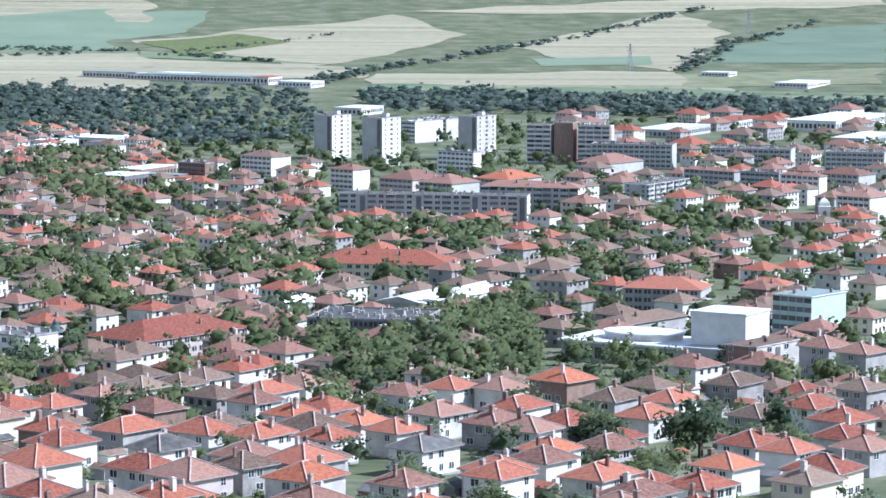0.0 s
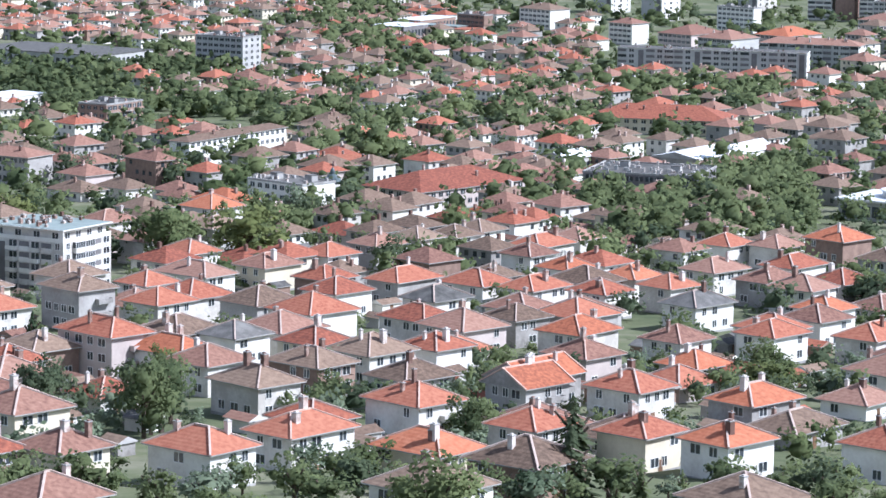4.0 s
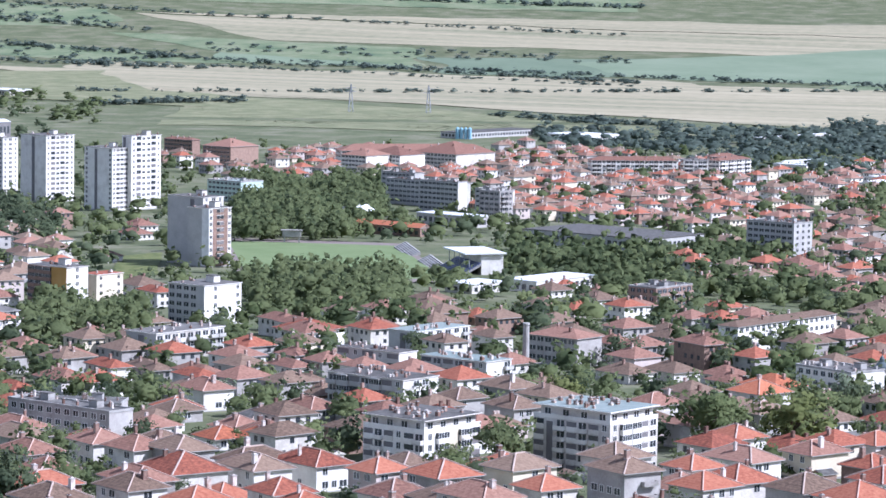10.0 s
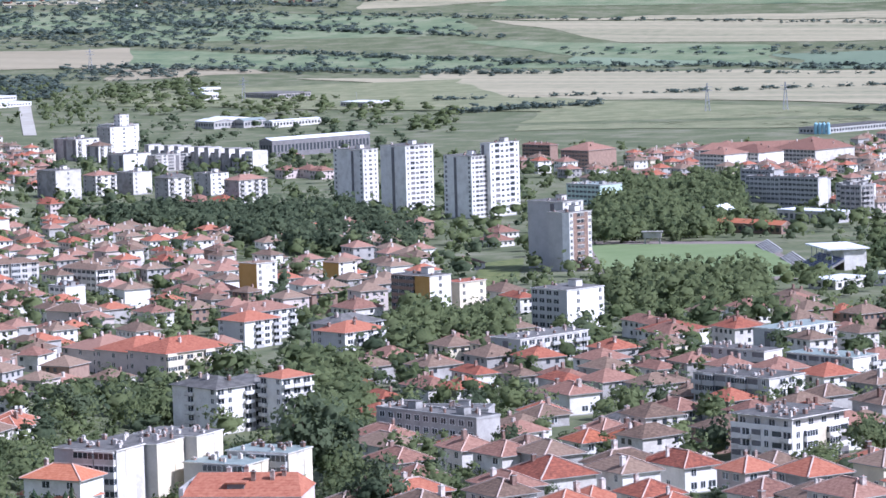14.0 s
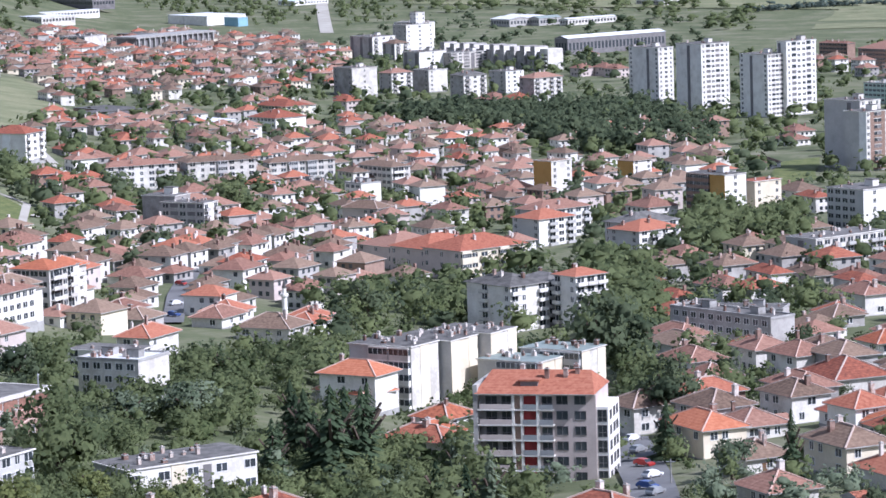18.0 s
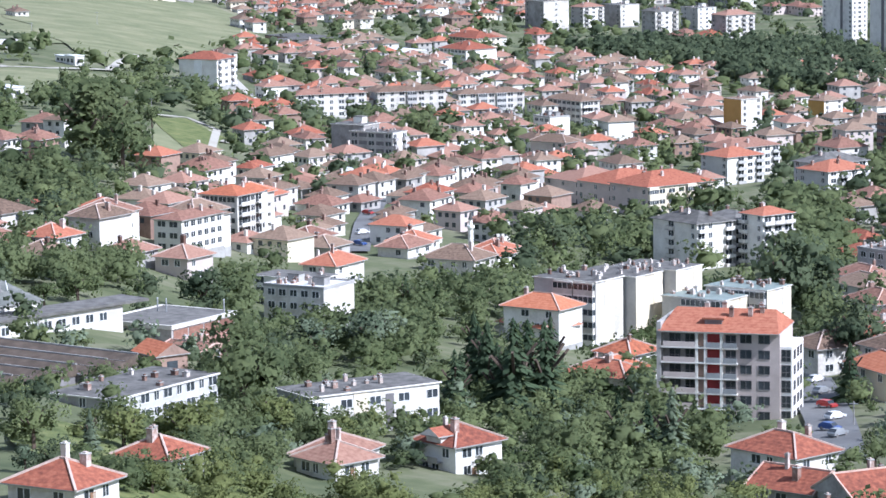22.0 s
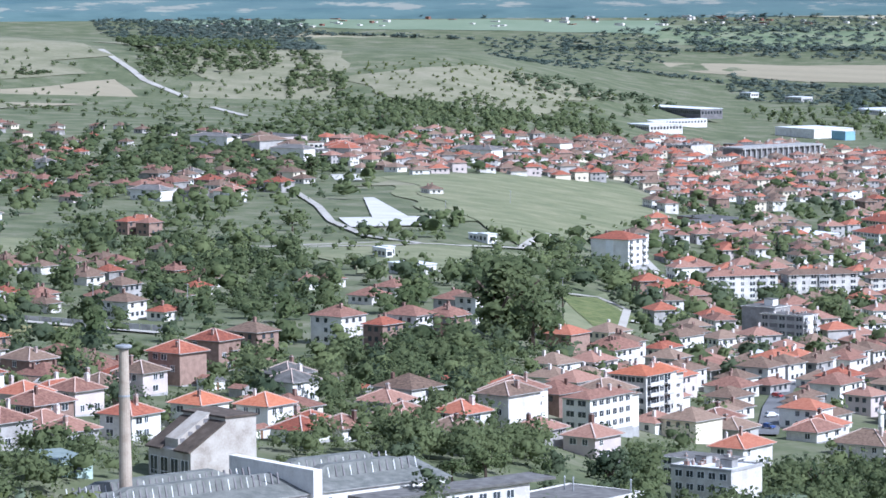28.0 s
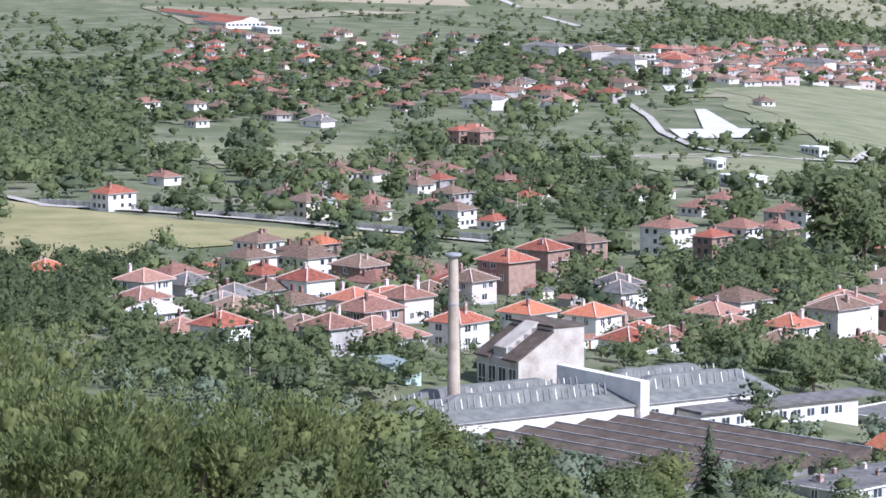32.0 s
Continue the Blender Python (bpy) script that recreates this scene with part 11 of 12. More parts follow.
woods("shrubs", [(x, y, h, h * 1.15) for (x, y), h in zip(scatter([(-1996, 2640), (-1904, 2787), (-1830, 2900), (-1621, 2439), (-1621, 2141)], 15, 204, 2.0, 0.55), heights(4, 204))], "olive", "scattered bushes on the dry hillside")
woods("shrubs", [(x, y, h, h * 1.15) for (x, y), h in zip(scatter([(-2194, 2595), (-1996, 2640), (-1621, 2141), (-1766, 2085)], 16, 205, 2.0, 0.5), heights(4.5, 205))], "broad", "scattered bushes on the hillside")
woods("shrubs", [(x, y, h, h * 1.15) for (x, y), h in zip(scatter([(-2409, 2308), (-2200, 2537), (-1784, 2231), (-1811, 1914), (-1950, 1867)], 22, 206, 2.0, 0.4), heights(5, 206))], "broad", "scattered bushes on the hillside")
woods("shrubs", [(x, y, h, h * 1.15) for (x, y), h in zip(scatter([(-1086, 1225), (-1032, 1431), (-834, 1156), (-930, 1049)], 14, 207, 2.0, 0.35), heights(4, 207))], "broad", "bushes on the common")
woods("shrubs", [(x, y, h, h * 1.15) for (x, y), h in zip(scatter([(-1012, 1296), (-749, 1062), (-874, 1382), (-712, 1083), (-756, 967)], 13, 208, 2.0, 0.4), heights(4, 208))], "broad", "bushes along the paths")
woods("copse", [(x, y, h, h * 1.15) for (x, y), h in zip(scatter([(-677, 600), (-662, 636), (-511, 500), (-484, 510), (-450, 558), (-512, 635), (-569, 641), (-690, 723), (-547, 656), (-571, 758), (-517, 737), (-566, 857), (-431, 653), (-417, 517), (-446, 395)], 9, 209, 2.0, 0.6), heights(5.5, 209))], "broad", "dense green trees standing close together")
woods("copse", [(x, y, h, h * 1.4) for (x, y), h in zip(scatter([(-936, 955), (-955, 1225), (-778, 1016), (-674, 797), (-766, 797)], 15, 210, 2.0, 0.18), heights(5.5, 210))], "broad", "dense green trees standing close together")
woods("copse", [(x, y, h, h * 1.9) for (x, y), h in zip(scatter([(-1547, 1374), (-1594, 1848), (-1284, 1620), (-1147, 1422), (-1193, 1293), (-1120, 1128), (-1034, 981), (-1019, 904)], 10.9, 211, 2.0, 0.22), heights(8, 211))], "broad", "dense green trees standing close together")
woods("copse", [(x, y, h, h * 1.15) for (x, y), h in zip(scatter([(-1034, 1048), (-1028, 1062), (-910, 941), (-917, 929)], 9, 212, 2.0, 0.9), heights(9, 212))], "dark", "dense green trees standing close together")
woods("copse", [(x, y, h, h * 3.0) for (x, y), h in zip(scatter([(-2583, 4164), (-1885, 4442), (-1628, 3833), (-1996, 3692), (-2226, 3695)], 16.4, 213, 2.0, 0.6), heights(5.0, 213))], "hazed", "dense green trees standing close together")
woods("copse", [(x, y, h, h * 3.0) for (x, y), h in zip(scatter([(-2561, 3687), (-2452, 3951), (-2201, 3624), (-2080, 3069)], 17.2, 214, 2.0, 0.6), heights(4.3, 214))], "hazed", "dense green trees standing close together")
woods("copse", [(x, y, h, h * 3.0) for (x, y), h in zip(scatter([(-2041, 3469), (-1832, 3385), (-1722, 3181), (-1900, 3228)], 15.6, 215, 2.0, 0.8), heights(5.6, 215))], "hazed", "dense green trees standing close together")
woods("copse", [(x, y, h, h * 3.0) for (x, y), h in zip(scatter([(-1845, 3383), (-1702, 3413), (-1578, 3163), (-1674, 3068)], 13.3, 216, 2.0, 0.8), heights(6.8, 216))], "hazed", "dense green trees standing close together")
woods("copse", [(x, y, h, h * 3.0) for (x, y), h in zip(scatter([(-1762, 3534), (-1603, 3563), (-1550, 3442), (-1702, 3413)], 15.6, 217, 2.0, 0.8), heights(5.6, 217))], "hazed", "dense green trees standing close together")
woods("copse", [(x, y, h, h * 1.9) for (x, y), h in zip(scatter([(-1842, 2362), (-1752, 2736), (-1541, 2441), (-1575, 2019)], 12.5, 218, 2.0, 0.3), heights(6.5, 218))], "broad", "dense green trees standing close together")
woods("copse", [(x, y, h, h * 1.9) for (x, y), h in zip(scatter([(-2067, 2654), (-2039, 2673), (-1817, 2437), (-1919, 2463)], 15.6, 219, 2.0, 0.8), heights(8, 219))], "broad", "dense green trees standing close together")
woods("copse", [(x, y, h, h * 3.0) for (x, y), h in zip(scatter([(-2059, 4282), (-1497, 4198), (-1425, 3992), (-1856, 3856)], 20.3, 220, 2.0, 0.4), heights(5.0, 220))], "hazed", "dense green trees standing close together")
woods("copse", [(x, y, h, h * 3.0) for (x, y), h in zip(scatter([(-1665, 3688), (-1239, 3704), (-1197, 3461), (-1580, 3498)], 18.7, 221, 2.0, 0.35), heights(5.0, 221))], "hazed", "dense green trees standing close together")
woods("copse", [(x, y, h, h * 3.0) for (x, y), h in zip(scatter([(-1245, 3806), (-732, 3827), (-716, 3742), (-1217, 3719)], 17.2, 222, 2.0, 0.4), heights(5.0, 222))], "hazed", "dense green trees standing close together")
woods("copse", [(x, y, h, h * 1.9) for (x, y), h in zip(scatter([(-1601, 3322), (-1520, 3409), (-1391, 3146), (-1479, 3068)], 14, 223, 2.0, 0.3), heights(9, 223))], "broad", "dense green trees standing close together")
woods("copse", [(x, y, h, h * 1.15) for (x, y), h in zip(scatter([(-308, 447), (-343, 552), (-318, 537), (-275, 465), (-254, 418), (-235, 343)], 9, 229, 2.0, 0.6), heights(7, 229))], "broad", "dense green trees standing close together")
woods("copse", [(x, y, h, h * 1.15) for (x, y), h in zip(scatter([(-276, 426), (-275, 507), (-221, 407), (-229, 353)], 8, 230, 2.0, 0.6), heights(5.5, 230))], "olive", "dense green trees standing close together")
woods("copse", [(x, y, h, h * 1.15) for (x, y), h in zip(scatter([(-27, 1061), (28, 1133), (28, 923), (-5, 903), (-28, 916)], 8, 233, 2.0, 0.8), heights(9, 233))], "broad", "dense green trees standing close together")
woods("copse", [(x, y, h, h * 1.15) for (x, y), h in zip(scatter([(-302, 1711), (-240, 1750), (-190, 1520), (-150, 1507), (-166, 1656), (-227, 1810), (-283, 2055), (-247, 2197), (-201, 1996), (-133, 1593), (-158, 1361), (-238, 1421)], 10, 234, 2.0, 0.4), heights(9, 234))], "broad", "dense green trees standing close together")
pole(-1229.7, 3110.2, 11.7)
pole(-1037.9, 1526.9, 7.7)
pole(-963.6, 1360.7, 8.3)
pole(-695.7, 1057.9, 8.4)
pole(-849.1, 1254.8, 7.6)
pole(-1003.7, 964.7, 9.7)
pole(-713.7, 860.0, 8.9)
pole(-685.6, 871.2, 6.3)
pole(-741.7, 844.8, 7.5)
pole(-521.8, 500.2, 3.9)
pole(-448.2, 460.0, 8.3)
pole(-927.4, 972.1, 9.0)
pole(-529.4, 518.2, 2.5)
tree(-430.0, 449.9, 11.9, 0.80, "dark", "round", 460)
tree(-951.1, 929.0, 8.9, 1.00, "broad", "round", 300)
tree(-863.1, 886.2, 12.4, 1.30, "broad", "round", 300)
tree(-765.3, 776.4, 10.0, 1.00, "pine", "fir", 300)
tree(-302.9, 410.6, 12.3, 0.95, "dark", "fir", 460)
tree(-319.7, 465.1, 5.2, 1.00, "pine", "fir", 460)
tree(-252.1, 227.3, 20.4, 0.80, "olive", "pine", 850)
tree(-225.9, 213.4, 17.6, 0.90, "olive", "pine", 1700)
tree(-240.6, 237.4, 16.9, 0.90, "olive", "pine", 850)
tree(-215.8, 198.4, 14.7, 1.00, "olive", "pine", 1700)
tree(-251.0, 258.9, 18.6, 0.80, "olive", "pine", 850)
tree(-257.9, 275.1, 18.2, 0.80, "olive", "pine", 850)
tree(-274.2, 304.8, 17.8, 0.80, "light", "round", 850)
tree(-272.6, 296.9, 18.1, 0.80, "olive", "round", 850)
tree(-266.9, 302.7, 12.1, 0.90, "light", "round", 850)
tree(-268.7, 315.4, 13.1, 0.90, "broad", "round", 850)
tree(-291.8, 363.1, 12.4, 0.90, "silver", "round", 850)
tree(-278.2, 339.1, 12.4, 0.90, "light", "round", 850)
tree(-285.6, 366.7, 10.1, 0.90, "light", "round", 850)
tree(-304.3, 271.8, 23.1, 0.80, "olive", "pine", 850)
tree(-249.4, 251.3, 15.9, 0.90, "olive", "pine", 850)
tree(-244.3, 255.4, 15.3, 0.90, "broad", "round", 850)
tree(-226.6, 217.8, 15.7, 0.90, "olive", "pine", 1700)
tree(-257.7, 288.3, 13.5, 0.90, "broad", "round", 850)
tree(-388.4, 561.8, 6.8, 1.20, "light", "round", 460)
tree(-388.2, 549.7, 5.6, 1.20, "light", "round", 460)
tree(-274.7, 533.4, 19.5, 1.10, "pine", "fir", 460)
tree(-272.4, 541.2, 19.2, 1.10, "pine", "fir", 460)
tree(-282.7, 525.9, 12.4, 1.10, "pine", "fir", 460)
tree(-279.6, 536.4, 14.1, 1.00, "pine", "fir", 460)
tree(-244.0, 512.3, 11.3, 1.10, "pine", "fir", 460)
tree(-233.9, 512.2, 13.1, 1.10, "silver", "fir", 460)
tree(-239.7, 514.6, 10.4, 1.20, "pine", "fir", 460)
tree(-191.8, 545.2, 13.5, 0.80, "pine", "fir", 460)
tree(-249.7, 635.3, 14.8, 0.90, "dark", "round", 460)
tree(-297.7, 811.3, 7.2, 1.00, "dark", "fir", 300)
tree(-303.1, 807.1, 6.5, 1.00, "dark", "fir", 300)
tree(-298.8, 717.3, 22.0, 0.80, "dark", "round", 300)
tree(-295.1, 725.6, 15.7, 0.90, "dark", "round", 300)
tree(-181.9, 323.1, 7.4, 1.40, "olive", "round", 850)
tree(-197.2, 428.7, 4.7, 1.20, "dark", "round", 850)
tree(-166.0, 388.3, 7.7, 1.30, "light", "round", 850)
tree(-141.7, 369.2, 11.9, 1.20, "light", "round", 850)
tree(-141.2, 377.5, 11.4, 1.10, "light", "round", 850)
tree(-162.1, 392.1, 6.4, 1.20, "light", "round", 850)
tree(-183.1, 416.6, 6.1, 1.40, "broad", "round", 850)
tree(-198.6, 412.9, 7.6, 1.40, "broad", "round", 850)
tree(-191.4, 496.6, 7.1, 0.80, "broad", "round", 460)
tree(-206.3, 554.8, 7.9, 1.10, "silver", "round", 460)
pole(-216.6, 551.3, 4.9)
tree(-131.2, 634.1, 8.6, 1.00, "pine", "fir", 460)
tree(-109.7, 546.4, 10.2, 0.80, "dark", "round", 460)
tree(-110.7, 539.1, 10.1, 0.80, "dark", "round", 460)
tree(-88.7, 529.4, 13.4, 0.80, "broad", "round", 460)
tree(-90.3, 522.4, 13.3, 0.80, "broad", "round", 460)
tree(-175.2, 705.0, 7.9, 1.30, "light", "round", 300)
tree(-168.0, 728.1, 11.2, 1.00, "broad", "round", 300)
tree(-168.0, 695.9, 4.8, 1.00, "broad", "round", 300)
tree(-112.4, 827.8, 13.2, 1.20, "light", "round", 300)
tree(-116.6, 812.9, 9.6, 1.20, "light", "round", 300)
tree(-111.2, 903.7, 10.6, 0.80, "dark", "round", 300)
tree(-21.2, 498.4, 11.6, 1.30, "dark", "fir", 460)
tree(-38.0, 520.3, 8.7, 1.00, "broad", "round", 460)
tree(-64.6, 562.7, 6.6, 1.00, "broad", "round", 460)
tree(-129.1, 477.4, 8.2, 1.00, "dark", "fir", 460)
tree(-118.2, 627.1, 5.3, 1.00, "broad", "round", 460)
tree(-155.7, 553.7, 6.7, 1.20, "broad", "round", 460)
tree(-134.5, 836.9, 8.5, 1.30, "light", "round", 300)
tree(-201.5, 1049.4, 7.1, 1.00, "dark", "round", 300)
tree(56.2, 735.7, 13.5, 1.00, "dark", "round", 300)
tree(51.3, 735.3, 11.1, 1.00, "dark", "round", 300)
tree(34.3, 744.7, 9.3, 1.40, "dark", "round", 300)
tree(67.5, 736.6, 8.0, 1.30, "broad", "round", 300)
tree(39.7, 685.4, 6.9, 1.30, "light", "round", 460)
tree(-18.6, 752.2, 5.6, 0.90, "broad", "round", 300)
tree(58.2, 1126.1, 7.5, 0.90, "dark", "fir", 300)
tree(90.1, 1160.8, 7.8, 1.00, "dark", "fir", 300)
tree(88.2, 1160.6, 6.8, 1.00, "dark", "fir", 300)
tree(3.7, 1263.6, 7.4, 1.00, "dark", "fir", 300)
tree(-155.2, 1441.9, 7.7, 1.00, "dark", "fir", 300)
tree(-592.3, 872.8, 26.4, 1.40, "broad", "tall", 300)
tree(-591.2, 861.7, 24.4, 1.40, "broad", "tall", 300)
tree(-572.2, 853.6, 20.6, 0.90, "broad", "round", 300)
tree(-1559.3, 2114.3, 15.3, 1.30, "pine", "fir", 300)
tree(-1221.5, 1588.7, 16.7, 1.20, "broad", "tall", 300)
tree(-950.2, 1220.5, 9.0, 1.00, "broad", "round", 300)
tree(-785.0, 1047.4, 7.6, 1.20, "broad", "round", 300)
tree(-675.9, 1027.8, 8.2, 1.00, "broad", "round", 300)
tree(-829.5, 1454.1, 12.6, 1.00, "dark", "fir", 300)
tree(-615.1, 1120.4, 13.8, 1.10, "broad", "round", 300)
tree(-294.1, 577.1, 15.1, 1.10, "pine", "fir", 460)
tree(-292.5, 583.9, 15.8, 1.10, "pine", "fir", 460)
tree(-298.0, 556.8, 8.4, 1.20, "pine", "fir", 460)
tree(11.3, 600.5, 7.0, 1.30, "light", "round", 460)
tree(8.6, 626.6, 7.3, 1.20, "light", "round", 460)
tree(-42.3, 531.2, 4.4, 0.90, "light", "round", 460)
tree(42.3, 696.3, 4.7, 1.20, "light", "round", 460)
tree(-19.7, 458.6, 10.9, 1.20, "dark", "fir", 850)
tree(-37.9, 517.8, 7.8, 1.00, "broad", "round", 460)
tree(-65.1, 559.7, 4.7, 1.20, "broad", "round", 460)
tree(-88.9, 540.0, 11.9, 0.80, "broad", "round", 460)
tree(-89.8, 526.2, 10.7, 0.80, "broad", "round", 460)
tree(-109.7, 536.1, 9.1, 0.80, "dark", "round", 460)
tree(-132.4, 638.7, 7.6, 1.00, "pine", "fir", 460)
tree(-33.9, 408.6, 11.6, 1.20, "light", "round", 850)
tree(-59.9, 403.2, 7.5, 1.20, "light", "round", 850)
tree(-90.0, 398.4, 6.8, 1.20, "light", "round", 850)
tree(-134.3, 795.1, 16.1, 1.10, "light", "round", 300)
tree(-114.5, 805.0, 14.9, 1.30, "olive", "round", 300)
tree(-175.5, 713.6, 8.6, 1.10, "light", "round", 300)
tree(-78.7, 796.5, 9.3, 1.00, "dark", "round", 300)
tree(-189.6, 891.3, 10.6, 1.20, "olive", "round", 300)
tree(-98.1, 587.4, 7.9, 0.80, "olive", "round", 460)
tree(-170.8, 745.4, 12.1, 1.20, "broad", "round", 300)
tree(-129.8, 695.2, 7.7, 1.00, "dark", "round", 300)
tree(-116.0, 911.9, 10.7, 0.80, "silver", "round", 300)
tree(-207.3, 882.9, 6.0, 1.00, "dark", "round", 300)
tree(-198.6, 1020.1, 10.4, 1.10, "dark", "round", 300)
tree(-266.0, 1030.0, 8.9, 1.30, "dark", "round", 300)
tree(-268.1, 376.2, 7.7, 1.10, "light", "round", 850)
tree(-270.4, 401.7, 8.1, 1.00, "olive", "round", 460)
tree(-272.0, 420.7, 9.2, 1.20, "olive", "round", 460)
tree(-291.4, 468.1, 18.4, 0.90, "broad", "round", 460)
tree(-268.1, 389.8, 6.3, 1.00, "silver", "fir", 850)
tree(-316.4, 458.2, 5.6, 1.00, "pine", "fir", 460)
tree(-284.3, 465.3, 9.1, 1.00, "olive", "round", 460)
tree(-242.1, 366.1, 5.1, 1.00, "olive", "round", 850)
tree(-280.7, 479.1, 5.6, 1.00, "broad", "round", 460)
tree(-244.4, 347.6, 5.7, 1.30, "dark", "round", 850)
tree(-341.8, 577.3, 8.9, 1.30, "silver", "round", 460)
tree(-333.1, 585.0, 11.2, 1.20, "silver", "round", 460)
tree(-348.8, 502.7, 5.1, 1.40, "broad", "round", 460)
tree(-382.9, 600.1, 10.7, 1.00, "dark", "round", 300)
tree(34.1, 750.2, 8.8, 1.50, "broad", "round", 300)
tree(9.2, 598.6, 7.5, 1.50, "olive", "round", 460)
tree(44.5, 695.8, 6.4, 1.30, "light", "round", 460)
tree(-98.0, 1096.6, 9.2, 1.60, "broad", "round", 300)
tree(-290.7, 714.8, 6.4, 1.30, "light", "round", 300)
tree(-407.1, 857.4, 9.5, 1.20, "light", "round", 300)
tree(-418.1, 836.7, 12.5, 1.00, "dark", "round", 300)
tree(-369.5, 664.5, 9.5, 1.20, "pine", "fir", 300)
tree(-268.3, 707.1, 6.3, 1.00, "dark", "round", 300)
tree(-221.0, 658.0, 5.2, 1.10, "dark", "round", 460)
tree(-279.8, 866.1, 7.6, 1.40, "silver", "round", 300)
tree(-178.4, 377.2, 4.9, 1.30, "olive", "round", 850)
tree(-122.3, 358.3, 8.8, 1.00, "light", "round", 850)
tree(-107.2, 336.5, 8.2, 1.30, "olive", "round", 850)
tree(-99.5, 331.5, 10.4, 1.30, "olive", "round", 850)


def slope_shrubs():
    """Thickets on the slope under the lookout, with grassy clearings between them."""
    rnd = random.Random(77)
    open_spots = ((-235, 402, 17), (-222, 392, 11), (-203, 376, 10), (-190, 372, 9), (-180, 380, 8), (-160, 341, 8), (-168, 392, 8), (-150, 388, 6), (-186, 312, 9), (-128, 352, 7), (-255, 400, 18), (-234, 357, 13), (-221, 325, 12), (-209, 314, 10), (-240, 350, 13), (-212, 379, 8))
    poly = [(-300, 432), (-215, 440), (-118, 412), (-60, 330), (-73, 262), (-150, 215)]
    beds = {"light": [], "olive": [], "broad": []}
    x0, x1, y0, y1 = plan_box(poly)
    y = y0
    while y < y1:
        x = x0
        while x < x1:
            px, py = x + rnd.uniform(-2, 2), y + rnd.uniform(-2, 2)
            g = noise.noise(Vector((px * 0.035, py * 0.035, 3.0))) + 0.5 * noise.noise(Vector((px * 0.11, py * 0.11, 8.0)))
            grassy = any((px - a) ** 2 + (py - b) ** 2 < c * c for a, b, c in open_spots)
            if inside(poly, px, py) and is_free(px, py, 1.0) and rnd.random() < (0.10 if grassy else 0.62 + 0.8 * g):
                h = rnd.uniform(0.7, 1.5) if grassy else 1.3 + 4.2 * max(0.0, g + 0.28) * rnd.uniform(0.5, 1.3)
                tone = noise.noise(Vector((px * 0.05, py * 0.05, 21.0))) + rnd.uniform(-0.25, 0.25)
                beds["light" if tone > 0.08 else "olive" if tone > -0.14 else "broad"].append((px, py, h, h * rnd.uniform(1.3, 2.1)))
            x += 4.4
        y += 4.4
    for leaf, spots in beds.items():
        woods("shrubs", spots, leaf, "thicket of shrubs on the grassy slope", 1)


slope_shrubs()
woods("shrubs", [(x, y, h, h * 1.3) for (x, y), h in zip(scatter([(-303, 490), (-249, 572), (-208, 472), (-253, 409)], 6.5, 301, 1.5, 0.62), heights(4.6, 301))], "broad", "bushes and garden trees below the blocks", 1)
woods("shrubs", [(x, y, h, h * 1.3) for (x, y), h in zip(scatter([(-303, 490), (-249, 572), (-208, 472), (-253, 409)], 9.0, 302, 1.5, 0.4), heights(5.4, 302))], "light", "light green bushes below the blocks", 1)
woods("shrubs", [(x, y, h, h * 1.4) for (x, y), h in zip(scatter([(-257, 416), (-241, 465), (-225, 434), (-236, 382)], 5.0, 303, 1.0, 0.7), heights(2.6, 303))], "broad", "low bushes below the garden houses", 1)
woods("shrubs", [(x, y, h, h * 1.5) for (x, y), h in zip(scatter([(-227, 368), (-234, 413), (-213, 435), (-164, 335), (-186, 300)], 7.0, 304, 1.0, 0.4), heights(2.0, 304))], "olive", "low scrub on the grassy slope", 1)
for px, py, ph in ((-263.0, 560.0, 9.5), (-294.0, 560.0, 15.0), (-300.0, 568.0, 13.0), (-288.0, 556.0, 11.0), (-318.0, 600.0, 12.0), (-231.0, 586.0, 12.0)):
    tree(px, py, ph, 1.0, "silver" if ph < 10 else "pine", "fir", 850)


def bare_shrub(x, y, h):
    """A half-dry shrub with its grey limbs showing."""
    ob = tagged(new("dry_shrub"), "half-dry shrub with bare grey-brown limbs on the slope", "shrub")
    ob.matrix_basis = at_ground(x, y, 0)
    rnd = random.Random(4)
    limbs = Shape()
    for i in range(46):
        a, q = rnd.uniform(0, 6.283), rnd.uniform(0.35, 1.0)
        k = (0.35 * h * q * math.cos(a), 0.35 * h * q * math.sin(a), h * rnd.uniform(0.35, 0.6))
        limbs.bar((0, 0, -0.2), k, 0.13)
        for _ in range(4):
            limbs.bar(k, (k[0] * rnd.uniform(1.1, 1.9) + rnd.gauss(0, 0.4), k[1] * rnd.uniform(1.1, 1.9) + rnd.gauss(0, 0.4), k[2] + h * rnd.uniform(0.1, 0.4)), 0.06)
    part("limb_work", limbs.mesh("limb_work", BARK), ob)
    part("crown", crown_mesh("round", 3, "silver", 300), ob, Matrix.Diagonal((h * 1.15, h * 1.15, h * 0.95, 1)) @ pose(0, 0, 0.12))


bare_shrub(-181.5, 323.0, 5.2)


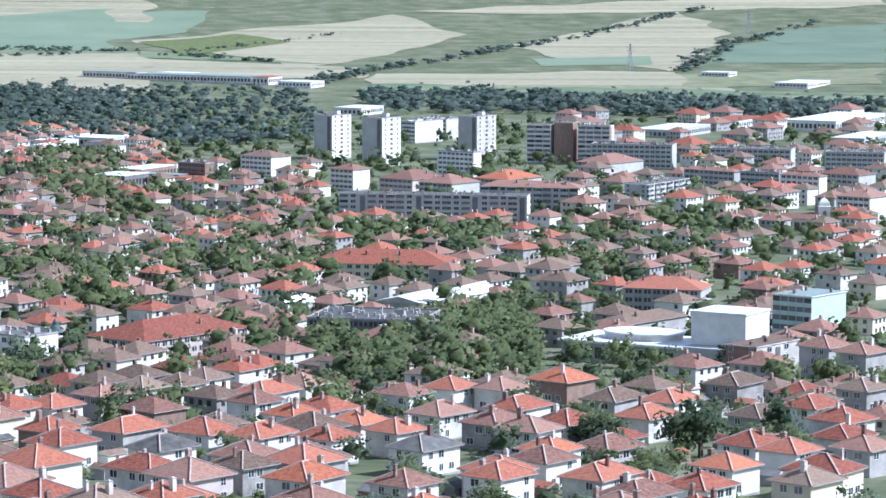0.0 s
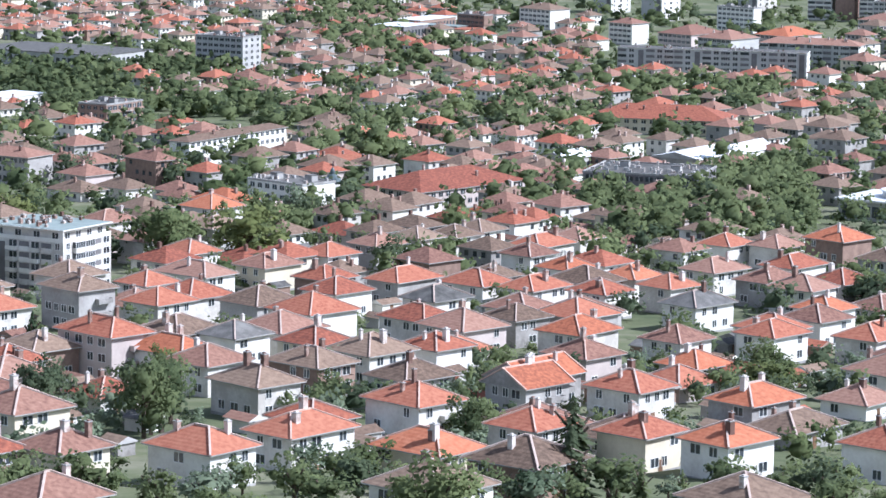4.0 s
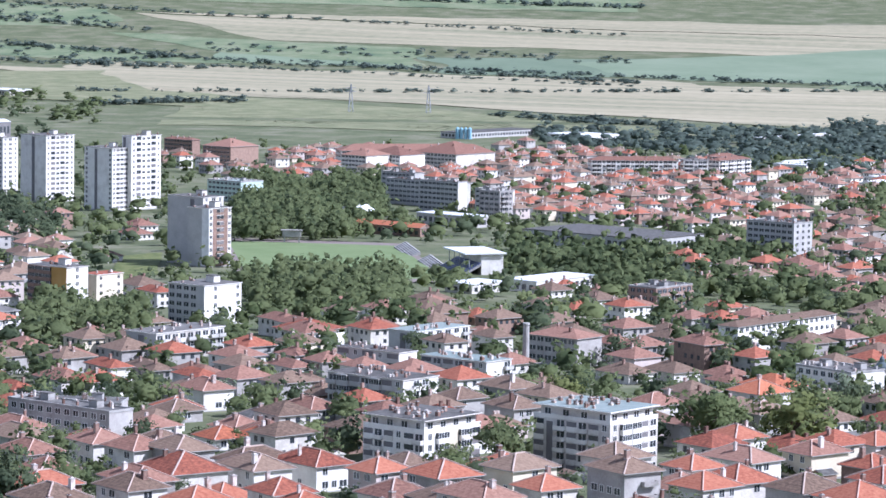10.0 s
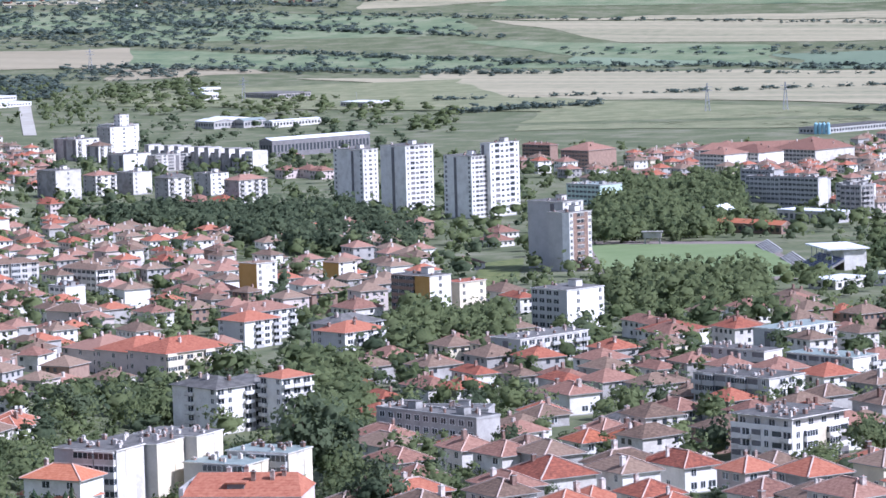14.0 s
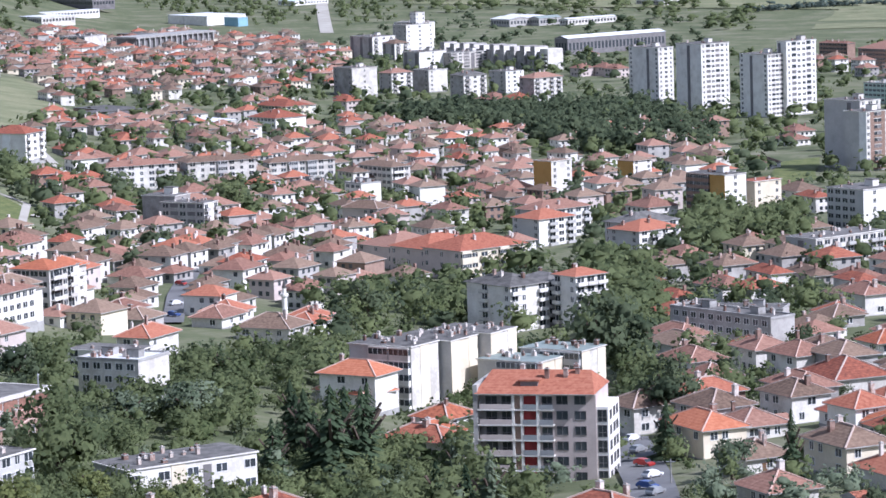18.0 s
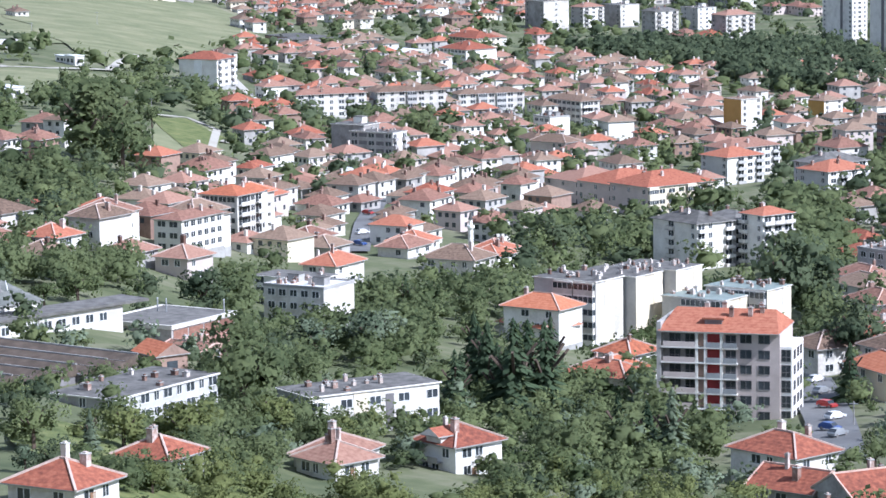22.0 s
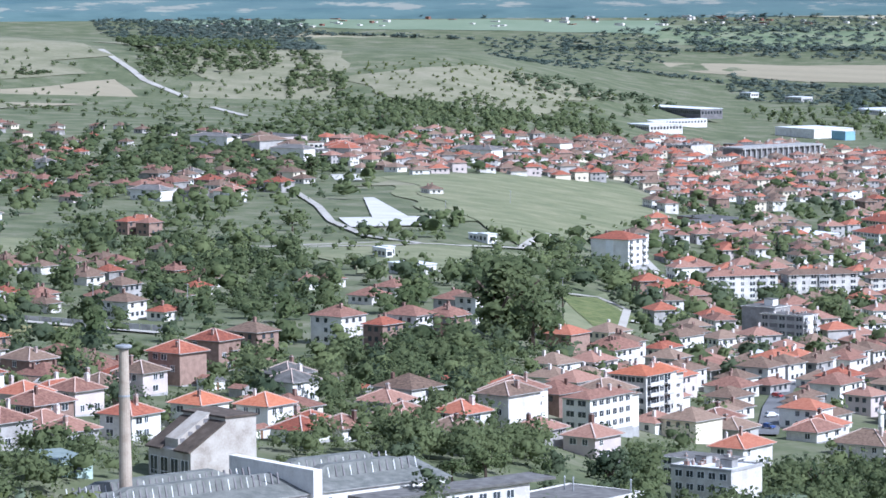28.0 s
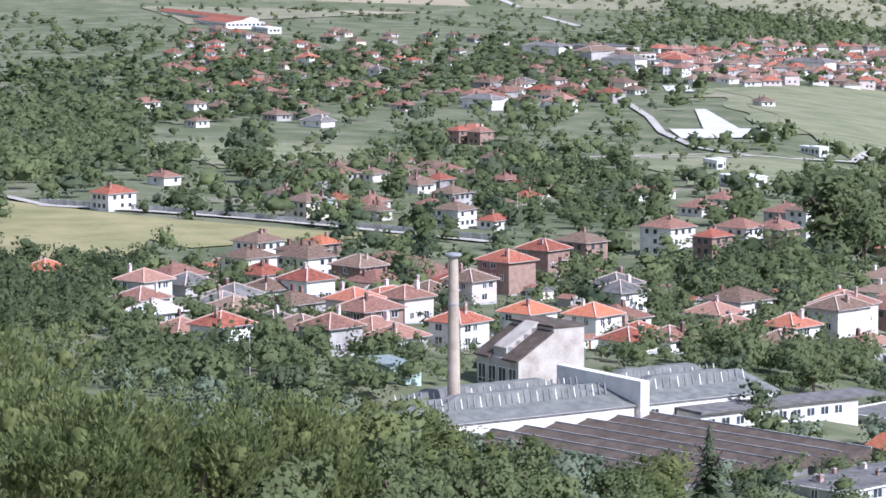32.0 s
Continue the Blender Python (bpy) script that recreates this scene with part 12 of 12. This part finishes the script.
woods("copse", [(x, y, h, h * 1.5) for (x, y), h in zip(scatter([(-1400, 2900), (-1110, 2900), (-860, 2300), (-940, 2060), (-1120, 2200), (-1300, 2560)], 17, 310, 2.0, 0.2), heights(9, 310))], "dark", "trees between the works and the blocks")


woods("copse", [(x, y, h, h * 1.35) for (x, y), h in zip(scatter([(-1255, 1107), (-1231, 1160), (-970, 930), (-949, 884), (-906, 798)], 9, 311, 2.0, 0.8), heights(9, 311))], "broad", "dense green wood on the slope beside the village", 2)


# ---- garden trees between the houses ----
def garden_trees():
    rnd = random.Random(5)
    kinds = ("broad", "broad", "broad", "light", "dark", "silver")
    for x, y in free_cover(-48, 9, 430, 560, 8.5, 3, 0.62)[:140]:
        h = rnd.uniform(3.2, 8.0)
        tree(x, y, h, rnd.uniform(0.9, 1.4), rnd.choice(kinds), "round" if rnd.random() < 0.88 else "fir", 220)
    for j, leaf in enumerate(("broad", "light", "dark", "silver")):
        spots = free_cover(-48, 9, 500, 620, 8.5, 60 + j, 0.2)
        woods("garden_trees", [(x, y, h, h * rnd.uniform(0.9, 1.4)) for x, y in spots for h in (rnd.uniform(3.2, 8.0),)], leaf, "garden trees and bushes between the houses", 1)
    for i, (r0, r1, step, keep, hh) in enumerate(((620, 780, 10.5, 0.6, 6.5), (780, 950, 11, 0.7, 8.4), (950, 1180, 12.5, 0.7, 8.8), (1180, 1450, 14, 0.7, 9.0), (1450, 1900, 16.5, 0.68, 9.2), (1900, 2550, 19.5, 0.66, 9.2))):
        spots = free_cover(-36, -21, r0, r1, step, 20 + i, keep) + free_cover(-21, 10, r0, r1, step, 70 + i, keep - 0.16) + free_cover(-49, -36, r0, r1, step * 1.25, 40 + i, keep - 0.2)
        for j, leaf in enumerate(("broad", "light", "dark")):
            mine = [q for k, q in enumerate(spots) if (k * 7 + k // 3) % 6 in ((0, 1, 2), (4,), (3, 5))[j]]
            woods("garden_trees", [(x, y, h, h * rnd.uniform(1.0, 1.5)) for x, y in mine for h in (hh * rnd.uniform(0.5, 1.4),)], leaf, "garden trees and bushes between the houses", None if i else 1)


garden_trees()
